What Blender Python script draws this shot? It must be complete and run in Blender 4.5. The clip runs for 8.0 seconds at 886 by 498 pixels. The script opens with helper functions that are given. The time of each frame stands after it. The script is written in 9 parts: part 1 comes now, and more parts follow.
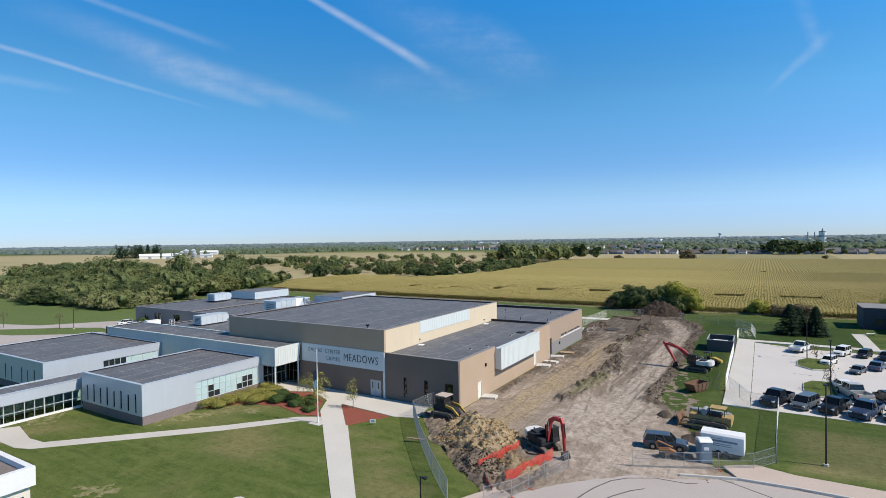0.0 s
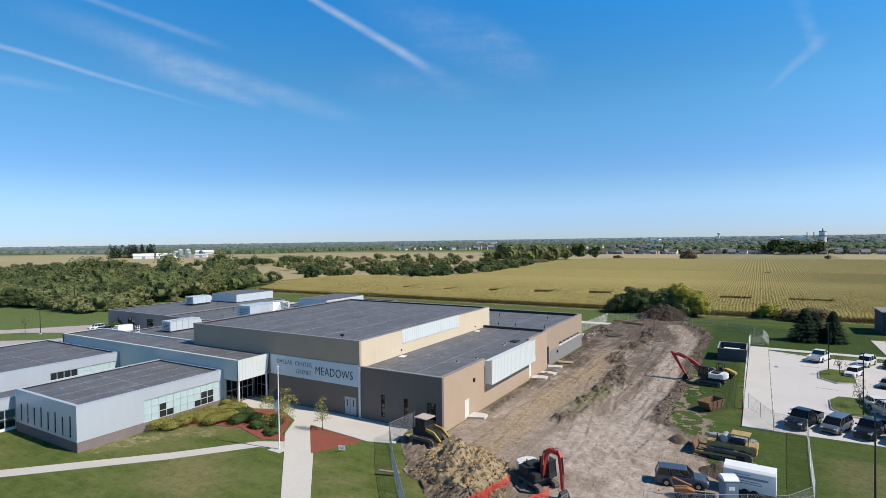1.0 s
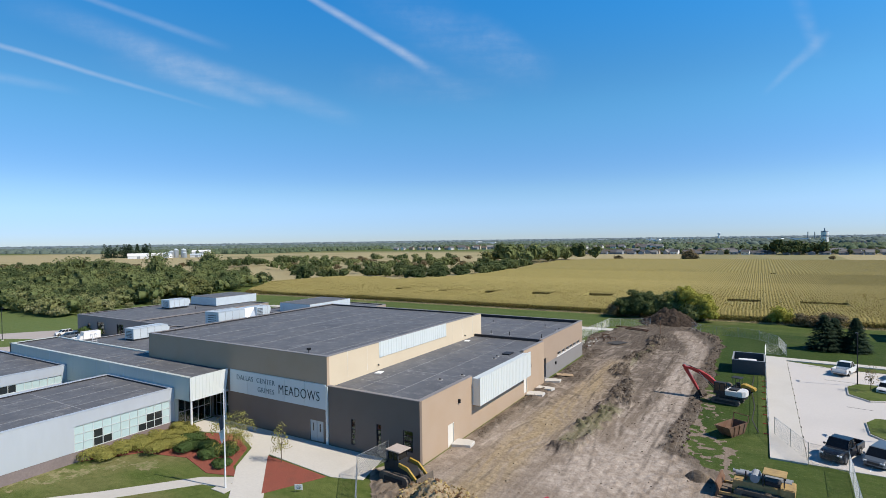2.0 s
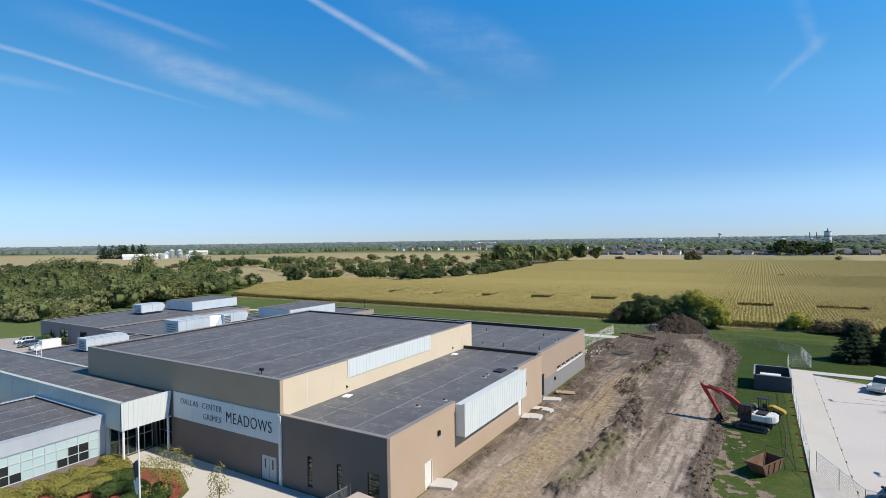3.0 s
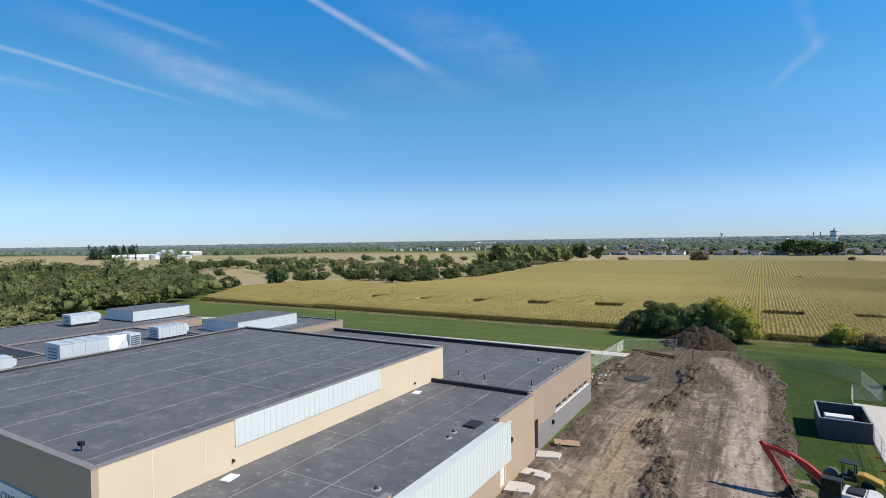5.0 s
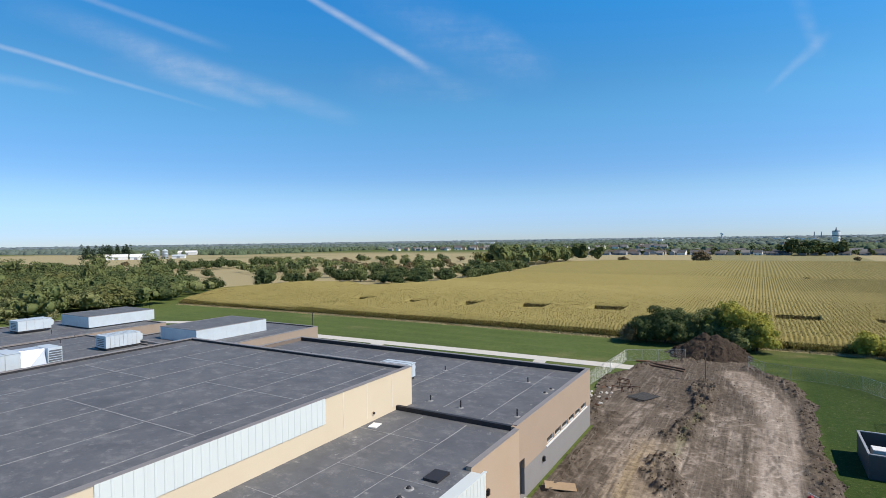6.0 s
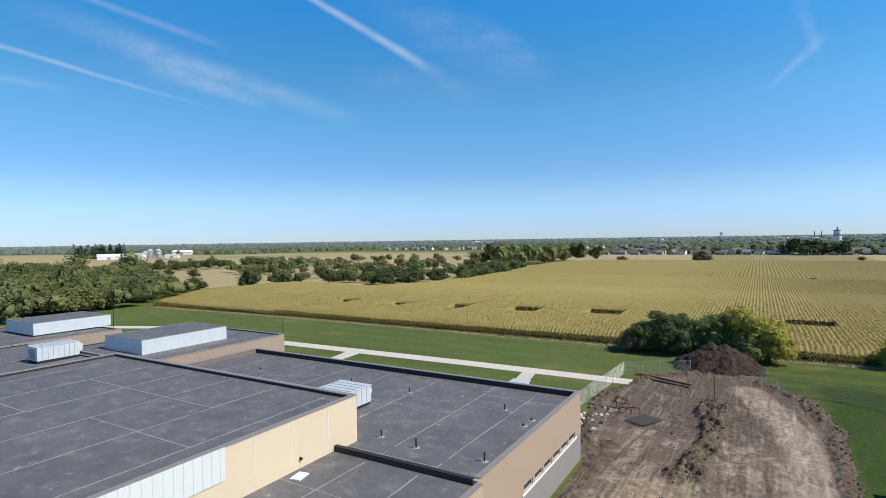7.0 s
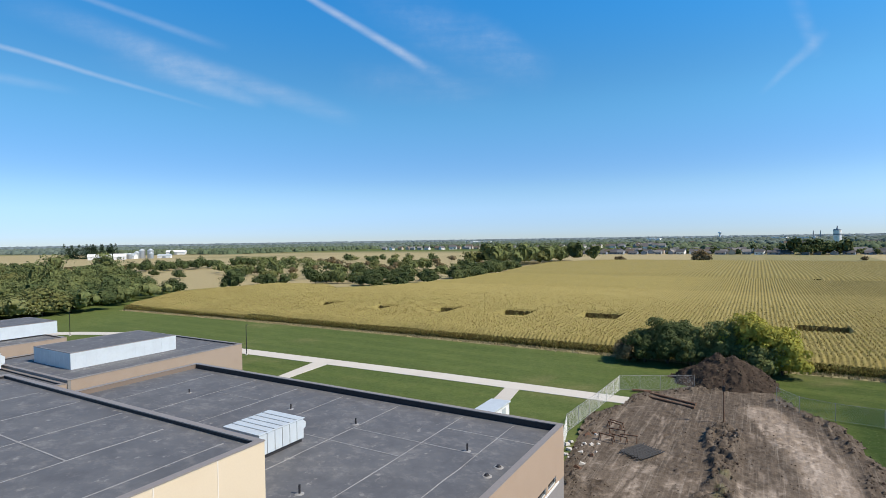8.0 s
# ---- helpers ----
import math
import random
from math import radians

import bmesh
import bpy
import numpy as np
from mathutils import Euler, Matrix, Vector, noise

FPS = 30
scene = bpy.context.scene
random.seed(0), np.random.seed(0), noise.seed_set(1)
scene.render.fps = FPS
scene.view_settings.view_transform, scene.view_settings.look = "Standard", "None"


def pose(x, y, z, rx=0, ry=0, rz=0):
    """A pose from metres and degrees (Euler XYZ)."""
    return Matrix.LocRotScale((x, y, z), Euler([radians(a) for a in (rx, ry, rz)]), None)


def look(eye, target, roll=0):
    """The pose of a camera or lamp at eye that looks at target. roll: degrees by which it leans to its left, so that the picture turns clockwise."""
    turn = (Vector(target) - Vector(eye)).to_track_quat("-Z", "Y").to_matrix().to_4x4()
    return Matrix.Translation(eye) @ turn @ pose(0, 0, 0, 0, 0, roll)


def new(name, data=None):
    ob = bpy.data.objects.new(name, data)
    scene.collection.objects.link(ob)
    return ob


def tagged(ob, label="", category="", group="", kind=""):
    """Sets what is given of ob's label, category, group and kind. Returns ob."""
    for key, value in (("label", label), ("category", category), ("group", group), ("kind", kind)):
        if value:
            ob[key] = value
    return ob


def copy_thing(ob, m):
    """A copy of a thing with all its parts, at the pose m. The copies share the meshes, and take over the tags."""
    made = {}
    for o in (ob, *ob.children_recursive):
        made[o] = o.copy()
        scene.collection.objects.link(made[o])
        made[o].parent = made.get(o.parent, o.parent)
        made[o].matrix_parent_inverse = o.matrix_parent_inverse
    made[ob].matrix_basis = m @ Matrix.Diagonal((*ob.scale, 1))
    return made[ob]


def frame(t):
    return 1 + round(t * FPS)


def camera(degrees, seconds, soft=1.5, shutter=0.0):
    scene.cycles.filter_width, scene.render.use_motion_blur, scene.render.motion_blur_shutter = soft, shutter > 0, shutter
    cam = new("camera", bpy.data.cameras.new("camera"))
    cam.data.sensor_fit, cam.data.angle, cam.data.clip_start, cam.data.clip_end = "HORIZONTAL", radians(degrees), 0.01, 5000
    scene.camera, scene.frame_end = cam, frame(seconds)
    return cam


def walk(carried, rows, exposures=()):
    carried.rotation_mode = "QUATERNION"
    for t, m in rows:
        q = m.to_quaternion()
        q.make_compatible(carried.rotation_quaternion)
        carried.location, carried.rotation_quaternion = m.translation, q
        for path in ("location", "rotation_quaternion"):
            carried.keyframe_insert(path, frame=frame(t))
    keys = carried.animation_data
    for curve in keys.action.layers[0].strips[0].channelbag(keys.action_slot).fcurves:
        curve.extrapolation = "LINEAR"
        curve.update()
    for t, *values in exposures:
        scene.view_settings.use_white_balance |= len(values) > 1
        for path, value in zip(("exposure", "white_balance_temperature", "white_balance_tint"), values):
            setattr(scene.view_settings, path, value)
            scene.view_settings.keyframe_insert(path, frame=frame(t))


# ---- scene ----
cam = camera(79.4, 8.0, soft=0.4)
PATH = [
    (0, (-3.686, 8.593, 20.253), (-4.713, 10.308, 20.219), -0.88),
    (0.5, (-4.841, 12.169, 20.215), (-5.864, 13.887, 20.181), -0.83),
    (1, (-6.116, 16.144, 20.186), (-7.139, 17.862, 20.151), -0.85),
    (1.5, (-7.293, 19.967, 20.195), (-8.315, 21.686, 20.159), -0.81),
    (3, (-11.368, 32.621, 20.114), (-12.391, 34.339, 20.08), -0.84),
    (3.5, (-12.712, 36.737, 20.086), (-13.736, 38.455, 20.052), -0.82),
    (4, (-14.132, 40.986, 20.049), (-15.155, 42.704, 20.015), -0.86),
    (4.5, (-15.542, 45.271, 19.965), (-16.567, 46.988, 19.932), -0.90),
    (6, (-19.52, 59.298, 19.602), (-20.544, 61.016, 19.568), -0.86),
    (6.5, (-20.477, 63.948, 19.573), (-21.498, 65.667, 19.537), -0.84),
    (7, (-21.308, 68.652, 19.456), (-22.33, 70.371, 19.42), -0.87),
    (7.5, (-22.213, 73.418, 19.363), (-23.232, 75.138, 19.327), -0.88),
    (8, (-22.922, 77.959, 19.257), (-23.939, 79.68, 19.22), -0.90),
]
walk(cam, [(t, look(eye, target, roll)) for t, eye, target, roll in PATH], [(0, 0.0, 6500, 10), (4.5, 0.0, 6530, 10), (6.5, 0.05, 6620, 10), (8, 0.10, 6700, 10)])

# ---- world, sun ----
SUN_TURN, SUN_UP = radians(80.5), radians(46)
HEADING = radians(30.85)
world = bpy.data.worlds.new("sky")
scene.world = world
world.use_nodes = True
wn, wl = world.node_tree.nodes, world.node_tree.links
wn.clear()


def wmath(op, a, b=None, c=None, clamp=False):
    n = wn.new("ShaderNodeMath")
    n.operation, n.use_clamp = op, clamp
    for i, v in enumerate((a, b, c)):
        if v is None:
            continue
        if isinstance(v, (int, float)):
            n.inputs[i].default_value = v
        else:
            wl.new(v, n.inputs[i])
    return n.outputs[0]


def wdot(vec, xyz):
    n = wn.new("ShaderNodeVectorMath")
    n.operation = "DOT_PRODUCT"
    wl.new(vec, n.inputs[0])
    n.inputs[1].default_value = xyz
    return n.outputs["Value"]


sky = wn.new("ShaderNodeTexSky")
sky.sky_type, sky.sun_disc = "NISHITA", False
sky.sun_elevation, sky.sun_rotation = SUN_UP, SUN_TURN
sky.altitude, sky.air_density, sky.dust_density, sky.ozone_density = 300, 1.0, 0.0, 3.0
way = wn.new("ShaderNodeTexCoord").outputs["Generated"]
fwd, right = (-math.sin(HEADING), math.cos(HEADING), 0), (math.cos(HEADING), math.sin(HEADING), 0)
ahead = wmath("MAXIMUM", wdot(way, fwd), 0.05)
su = wmath("DIVIDE", wdot(way, right), ahead)
sv = wmath("DIVIDE", wdot(way, (0, 0, 1)), ahead)
flat_uv = wn.new("ShaderNodeCombineXYZ")
wl.new(su, flat_uv.inputs[0])
wl.new(sv, flat_uv.inputs[1])


def wnoise(scale, detail, rough=0.6):
    n = wn.new("ShaderNodeTexNoise")
    n.inputs["Scale"].default_value, n.inputs["Detail"].default_value, n.inputs["Roughness"].default_value = scale, detail, rough
    wl.new(flat_uv.outputs[0], n.inputs["Vector"])
    return n.outputs["Fac"]


def wstreaks(turn, scale, detail):
    """Noise drawn out along a slant, as the wind draws out a vapour trail."""
    mp = wn.new("ShaderNodeMapping")
    mp.inputs["Rotation"].default_value, mp.inputs["Scale"].default_value = (0, 0, turn), (1.0, 5.5, 1.0)
    wl.new(flat_uv.outputs[0], mp.inputs["Vector"])
    n = wn.new("ShaderNodeTexNoise")
    n.inputs["Scale"].default_value, n.inputs["Detail"].default_value, n.inputs["Roughness"].default_value = scale, detail, 0.62
    wl.new(mp.outputs[0], n.inputs["Vector"])
    return n.outputs["Fac"]


fine, broad = wnoise(34, 7, 0.65), wnoise(5, 4)
drawn = wstreaks(radians(24), 7, 7)
wispy = wmath("MULTIPLY", wmath("MULTIPLY_ADD", fine, 1.5, -0.2, True), wmath("MULTIPLY_ADD", drawn, 2.6, -0.65, True))


def trail(u0, v0, u1, v1, w0, w1, power, wobble, ragged=0.7, rise=0.08, fade=0.1):
    """A vapour trail along a line of the sky, w0 to w1 wide, ragged along its edges."""
    L = math.hypot(u1 - u0, v1 - v0)
    du, dv = (u1 - u0) / L, (v1 - v0) / L
    along = wmath("ADD", wmath("MULTIPLY", wmath("SUBTRACT", su, u0), du), wmath("MULTIPLY", wmath("SUBTRACT", sv, v0), dv))
    across = wmath("SUBTRACT", wmath("MULTIPLY", wmath("SUBTRACT", su, u0), -dv), wmath("MULTIPLY", wmath("SUBTRACT", sv, v0), -du))
    across = wmath("ADD", across, wmath("MULTIPLY", wmath("SUBTRACT", broad, 0.5), wobble))
    wide = wmath("MULTIPLY_ADD", wmath("DIVIDE", along, L, None, True), w1 - w0, w0)
    side = wmath("SUBTRACT", 1.0, wmath("DIVIDE", wmath("ABSOLUTE", across), wide), None, True)
    side = wmath("MULTIPLY", side, wmath("MULTIPLY", side, wmath("SUBTRACT", 3.0, wmath("MULTIPLY", side, 2.0))))
    ends = wmath("MULTIPLY", wmath("DIVIDE", wmath("ADD", along, 0.03), rise, None, True), wmath("DIVIDE", wmath("SUBTRACT", L + 0.02, along), fade, None, True))
    return wmath("MULTIPLY", wmath("MULTIPLY", wmath("MULTIPLY", side, ends), wmath("MULTIPLY_ADD", wispy, ragged, 1.0 - ragged)), power)


TRAILS = [(-0.30, 0.492, -0.03, 0.325, 0.009, 0.013, 0.50, 0.008, 0.5, 0.05, 0.07), (-0.085, 0.36, 0.05, 0.274, 0.014, 0.028, 0.20, 0.012, 0.9, 0.05, 0.08),
          (-0.90, 0.398, -0.43, 0.252, 0.0085, 0.0055, 0.40, 0.008, 0.5, 0.08, 0.25), (-0.70, 0.475, -0.40, 0.366, 0.008, 0.012, 0.25, 0.010, 0.6),
          (-0.80, 0.457, -0.16, 0.224, 0.040, 0.024, 0.30, 0.020, 0.75, 0.3, 0.12), (-0.53, 0.326, -0.335, 0.259, 0.024, 0.014, 0.34, 0.010, 0.7, 0.1, 0.06),
          (-0.62, 0.36, -0.36, 0.29, 0.05, 0.04, 0.13, 0.04, 0.9, 0.15, 0.1),
          (-0.90, 0.327, -0.68, 0.287, 0.016, 0.012, 0.20, 0.012, 0.7), (0.66, 0.47, 0.705, 0.345, 0.030, 0.022, 0.15, 0.02, 0.8, 0.1, 0.04),
          (0.71, 0.360, 0.615, 0.274, 0.016, 0.010, 0.22, 0.015, 0.7, 0.04, 0.06), (-0.16, 0.47, 0.20, 0.297, 0.075, 0.06, 0.16, 0.05, 0.9, 0.2, 0.1),
          (0.08, 0.40, 0.20, 0.305, 0.035, 0.03, 0.12, 0.04, 0.9), (-0.16, 0.30, 0.12, 0.27, 0.05, 0.05, 0.10, 0.04, 0.9)]
vapour = 0.0
for row in TRAILS:
    vapour = wmath("ADD", trail(*row), vapour)
vapour = wmath("MINIMUM", vapour, 0.8)
mixer = wn.new("ShaderNodeMix")
mixer.data_type = "RGBA"
wl.new(vapour, mixer.inputs["Factor"])
deep = wn.new("ShaderNodeHueSaturation")
deep.inputs["Saturation"].default_value, deep.inputs["Value"].default_value = 1.35, 1.0
wl.new(sky.outputs[0], deep.inputs["Color"])
clear = wn.new("ShaderNodeValToRGB")
clear.color_ramp.interpolation = "EASE"
for spot, tone in ((0.0, (0.60, 0.84, 1.60)), (0.10, (1.00, 1.08, 1.32)), (0.25, (1.44, 1.52, 1.43)), (0.45, (1.08, 1.85, 1.90)), (0.65, (0.66, 0.85, 0.92)), (1.0, (0.55, 0.60, 0.66))):
    stop = clear.color_ramp.elements.new(spot) if spot not in (0.0, 1.0) else clear.color_ramp.elements[0 if spot == 0.0 else -1]
    stop.color = (*[c / 2 for c in tone], 1)
wl.new(wdot(way, (0, 0, 1)), clear.inputs[0])
grade = wn.new("ShaderNodeVectorMath")
grade.operation = "MULTIPLY"
wl.new(deep.outputs[0], grade.inputs[0])
wl.new(clear.outputs[0], grade.inputs[1])
twice = wn.new("ShaderNodeVectorMath")
twice.operation = "SCALE"
wl.new(wmath("MULTIPLY_ADD", wmath("MAXIMUM", wmath("MINIMUM", su, 0.9), -0.9), 0.16, 2.02), twice.inputs["Scale"])
wl.new(grade.outputs[0], twice.inputs[0])
wl.new(twice.outputs[0], mixer.inputs["A"])
mixer.inputs["B"].default_value = (6.6, 7.3, 8.6, 1)
shine = wn.new("ShaderNodeBackground")
shine.inputs["Strength"].default_value = 0.10
wl.new(mixer.outputs["Result"], shine.inputs["Color"])
wl.new(shine.outputs[0], wn.new("ShaderNodeOutputWorld").inputs["Surface"])

sun_data = bpy.data.lights.new("sun", "SUN")
sun_data.energy, sun_data.angle, sun_data.color = 5.0, radians(0.53), (1.0, 0.91, 0.78)
sun = new("sun", sun_data)
sun_way = Vector((math.cos(SUN_UP) * math.sin(SUN_TURN), math.cos(SUN_UP) * math.cos(SUN_TURN), math.sin(SUN_UP)))
sun.matrix_world = look(sun_way * 200, (0, 0, 0))

# ---- materials ----
def material(name, colour, rough=0.7, vary=0.25, grain=8.0, stain=0.6, bump=0.15, metal=0.0, tint=None, island=0.0, piece=0.0, spec=0.4, stretch=(1, 1, 1), dist=0.02):
    """A surface with fine grain, broad stains and a little relief. tint: the stains' colour."""
    m = bpy.data.materials.new(name)
    m.use_nodes = True
    nt = m.node_tree
    n, l = nt.nodes, nt.links
    b = n["Principled BSDF"]
    b.inputs["Roughness"].default_value, b.inputs["Metallic"].default_value = rough, metal
    b.inputs["Specular IOR Level"].default_value = spec
    co = n.new("ShaderNodeTexCoord").outputs["Object"]
    mp = n.new("ShaderNodeMapping")
    mp.inputs["Scale"].default_value = stretch
    l.new(co, mp.inputs["Vector"])

    def nz(scale, detail):
        t = n.new("ShaderNodeTexNoise")
        t.inputs["Scale"].default_value, t.inputs["Detail"].default_value = scale, detail
        l.new(mp.outputs[0], t.inputs["Vector"])
        return t.outputs["Fac"]

    fine_n, broad_n = nz(grain, 5), nz(stain, 4)
    dark = tuple(c * (1 - vary) for c in colour)
    light = tuple(min(1, c * (1 + vary)) for c in colour)
    ramp = n.new("ShaderNodeMix")
    ramp.data_type = "RGBA"
    ramp.inputs["A"].default_value, ramp.inputs["B"].default_value = (*dark, 1), (*light, 1)
    l.new(fine_n, ramp.inputs["Factor"])
    mixb = n.new("ShaderNodeMix")
    mixb.data_type = "RGBA"
    cr = n.new("ShaderNodeMapRange")
    cr.inputs["From Min"].default_value, cr.inputs["From Max"].default_value = 0.45, 0.75
    cr.inputs["To Max"].default_value = 0.6
    l.new(broad_n, cr.inputs["Value"])
    l.new(cr.outputs[0], mixb.inputs["Factor"])
    l.new(ramp.outputs["Result"], mixb.inputs["A"])
    mixb.inputs["B"].default_value = (*(tint or tuple(c * (1 - vary * 0.8) for c in colour)), 1)
    out = mixb.outputs["Result"]
    if island or piece:
        hs = n.new("ShaderNodeHueSaturation")
        mr = n.new("ShaderNodeMapRange")
        k = island or piece
        mr.inputs["To Min"].default_value, mr.inputs["To Max"].default_value = 1 - k, 1 + k
        src = n.new("ShaderNodeNewGeometry").outputs["Random Per Island"] if island else n.new("ShaderNodeObjectInfo").outputs["Random"]
        l.new(src, mr.inputs["Value"])
        l.new(mr.outputs[0], hs.inputs["Value"])
        hm = n.new("ShaderNodeMapRange")
        hm.inputs["To Min"].default_value, hm.inputs["To Max"].default_value = 0.5 - 0.06 * k, 0.5 + 0.06 * k
        l.new(src, hm.inputs["Value"])
        l.new(hm.outputs[0], hs.inputs["Hue"])
        l.new(out, hs.inputs["Color"])
        out = hs.outputs[0]
    l.new(out, b.inputs["Base Color"])
    if bump:
        bp = n.new("ShaderNodeBump")
        bp.inputs["Strength"].default_value, bp.inputs["Distance"].default_value = bump, dist
        l.new(fine_n, bp.inputs["Height"])
        l.new(bp.outputs[0], b.inputs["Normal"])
    return m


def mix_by(m, names_colours):
    """Adds, to a material, further colours that a mesh's own masks lay over its base."""
    n, l = m.node_tree.nodes, m.node_tree.links
    b = n["Principled BSDF"]
    cur = b.inputs["Base Color"].links[0].from_socket
    t = n.new("ShaderNodeTexNoise")
    t.inputs["Scale"].default_value, t.inputs["Detail"].default_value, t.inputs["Roughness"].default_value = 1.7, 8, 0.7
    l.new(n.new("ShaderNodeTexCoord").outputs["Object"], t.inputs["Vector"])
    sharp = n.new("ShaderNodeMapRange")
    sharp.inputs["From Min"].default_value, sharp.inputs["From Max"].default_value = 0.34, 0.66
    l.new(t.outputs["Fac"], sharp.inputs["Value"])
    for name, ca, cb in names_colours:
        at = n.new("ShaderNodeAttribute")
        at.attribute_name = name
        two = n.new("ShaderNodeMix")
        two.data_type = "RGBA"
        two.inputs["A"].default_value, two.inputs["B"].default_value = (*ca, 1), (*cb, 1)
        l.new(sharp.outputs[0], two.inputs["Factor"])
        over = n.new("ShaderNodeMix")
        over.data_type = "RGBA"
        l.new(at.outputs["Fac"], over.inputs["Factor"])
        l.new(cur, over.inputs["A"])
        l.new(two.outputs["Result"], over.inputs["B"])
        cur = over.outputs["Result"]
    l.new(cur, b.inputs["Base Color"])
    return m


def speckle(m, tones, scale, detail=12, rough=0.75, amount=0.7, stretch=(1, 1, 1), turn=0.0, low=0.3, high=0.7):
    """Lays a fine many-toned mottling under a material's masks."""
    n, l = m.node_tree.nodes, m.node_tree.links
    b = n["Principled BSDF"]
    base = b.inputs["Base Color"].links[0].from_socket
    mp = n.new("ShaderNodeMapping")
    mp.inputs["Scale"].default_value, mp.inputs["Rotation"].default_value = stretch, (0, 0, turn)
    l.new(n.new("ShaderNodeTexCoord").outputs["Object"], mp.inputs["Vector"])
    t = n.new("ShaderNodeTexNoise")
    t.inputs["Scale"].default_value, t.inputs["Detail"].default_value, t.inputs["Roughness"].default_value = scale, detail, rough
    l.new(mp.outputs[0], t.inputs["Vector"])
    r = n.new("ShaderNodeValToRGB")
    k = len(tones) - 1
    for i, c in enumerate(tones):
        p = low + (high - low) * i / k
        e = r.color_ramp.elements[0] if i == 0 else r.color_ramp.elements[-1] if i == k else r.color_ramp.elements.new(p)
        e.position, e.color = p, (*c, 1)
    l.new(t.outputs["Fac"], r.inputs[0])
    x = n.new("ShaderNodeMix")
    x.data_type = "RGBA"
    x.inputs["Factor"].default_value = amount
    l.new(base, x.inputs["A"])
    l.new(r.outputs[0], x.inputs["B"])
    l.new(x.outputs["Result"], b.inputs["Base Color"])
    return m


def scuff(m, colour, scale, low, high, most=0.6, stretch=(1, 1, 1), turn=0.0, detail=10, rough=0.7):
    """Lays ragged marks of another colour over a material where a noise runs high."""
    n, l = m.node_tree.nodes, m.node_tree.links
    b = n["Principled BSDF"]
    base = b.inputs["Base Color"].links[0].from_socket
    mp = n.new("ShaderNodeMapping")
    mp.inputs["Scale"].default_value, mp.inputs["Rotation"].default_value = stretch, (0, 0, turn)
    l.new(n.new("ShaderNodeTexCoord").outputs["Object"], mp.inputs["Vector"])
    t = n.new("ShaderNodeTexNoise")
    t.inputs["Scale"].default_value, t.inputs["Detail"].default_value, t.inputs["Roughness"].default_value = scale, detail, rough
    l.new(mp.outputs[0], t.inputs["Vector"])
    mr = n.new("ShaderNodeMapRange")
    mr.inputs["From Min"].default_value, mr.inputs["From Max"].default_value, mr.inputs["To Max"].default_value = low, high, most
    l.new(t.outputs["Fac"], mr.inputs["Value"])
    x = n.new("ShaderNodeMix")
    x.data_type = "RGBA"
    l.new(mr.outputs[0], x.inputs["Factor"])
    l.new(base, x.inputs["A"])
    x.inputs["B"].default_value = (*colour, 1)
    l.new(x.outputs["Result"], b.inputs["Base Color"])
    return m


def leafy(m, share=0.4):
    """Lets some light through thin leaves."""
    n, l = m.node_tree.nodes, m.node_tree.links
    b = n["Principled BSDF"]
    tr = n.new("ShaderNodeBsdfTranslucent")
    l.new(b.inputs["Base Color"].links[0].from_socket, tr.inputs["Color"])
    mx = n.new("ShaderNodeMixShader")
    mx.inputs[0].default_value = share
    l.new(b.outputs[0], mx.inputs[1])
    l.new(tr.outputs[0], mx.inputs[2])
    l.new(mx.outputs[0], n["Material Output"].inputs["Surface"])
    return m


def glass_material(name, colour, rough=0.02):
    m = bpy.data.materials.new(name)
    m.use_nodes = True
    b = m.node_tree.nodes["Principled BSDF"]
    b.inputs["Base Color"].default_value = (*colour, 1)
    b.inputs["Roughness"].default_value, b.inputs["IOR"].default_value = rough, 1.5
    b.inputs["Transmission Weight"].default_value = 1.0
    return m


M = {}
M["grass"] = speckle(material("grass", (0.088, 0.120, 0.029), 0.95, 0.4, 9, 0.12, 0.7, tint=(0.102, 0.128, 0.034), dist=0.08, spec=0.1), [(0.040, 0.064, 0.013), (0.078, 0.112, 0.026), (0.116, 0.148, 0.040), (0.19, 0.185, 0.078)], 0.5, 14, 0.8, 0.7, low=0.34, high=0.70)
scuff(M["grass"], (0.145, 0.170, 0.052), 0.8, 0.46, 0.60, 0.5, (0.10, 1.1, 1), 0.03, 10, 0.7)
scuff(M["grass"], (0.24, 0.215, 0.09), 0.16, 0.57, 0.72, 0.5, detail=14, rough=0.75)
mix_by(M["grass"], [("dry", (0.20, 0.16, 0.075), (0.30, 0.25, 0.13)), ("lush", (0.018, 0.043, 0.009), (0.043, 0.076, 0.017)), ("pale", (0.100, 0.145, 0.044), (0.160, 0.210, 0.080)), ("crop", (0.37, 0.305, 0.165), (0.45, 0.38, 0.225))])
scuff(M["grass"], (0.045, 0.075, 0.015), 1.6, 0.49, 0.62, 0.45, (0.8, 1.1, 1), 0.05, 12, 0.8)
scuff(M["grass"], (0.15, 0.128, 0.066), 0.42, 0.55, 0.68, 0.38, detail=14, rough=0.8)
scuff(M["grass"], (0.22, 0.235, 0.10), 3.2, 0.57, 0.67, 0.4, detail=6, rough=0.7)
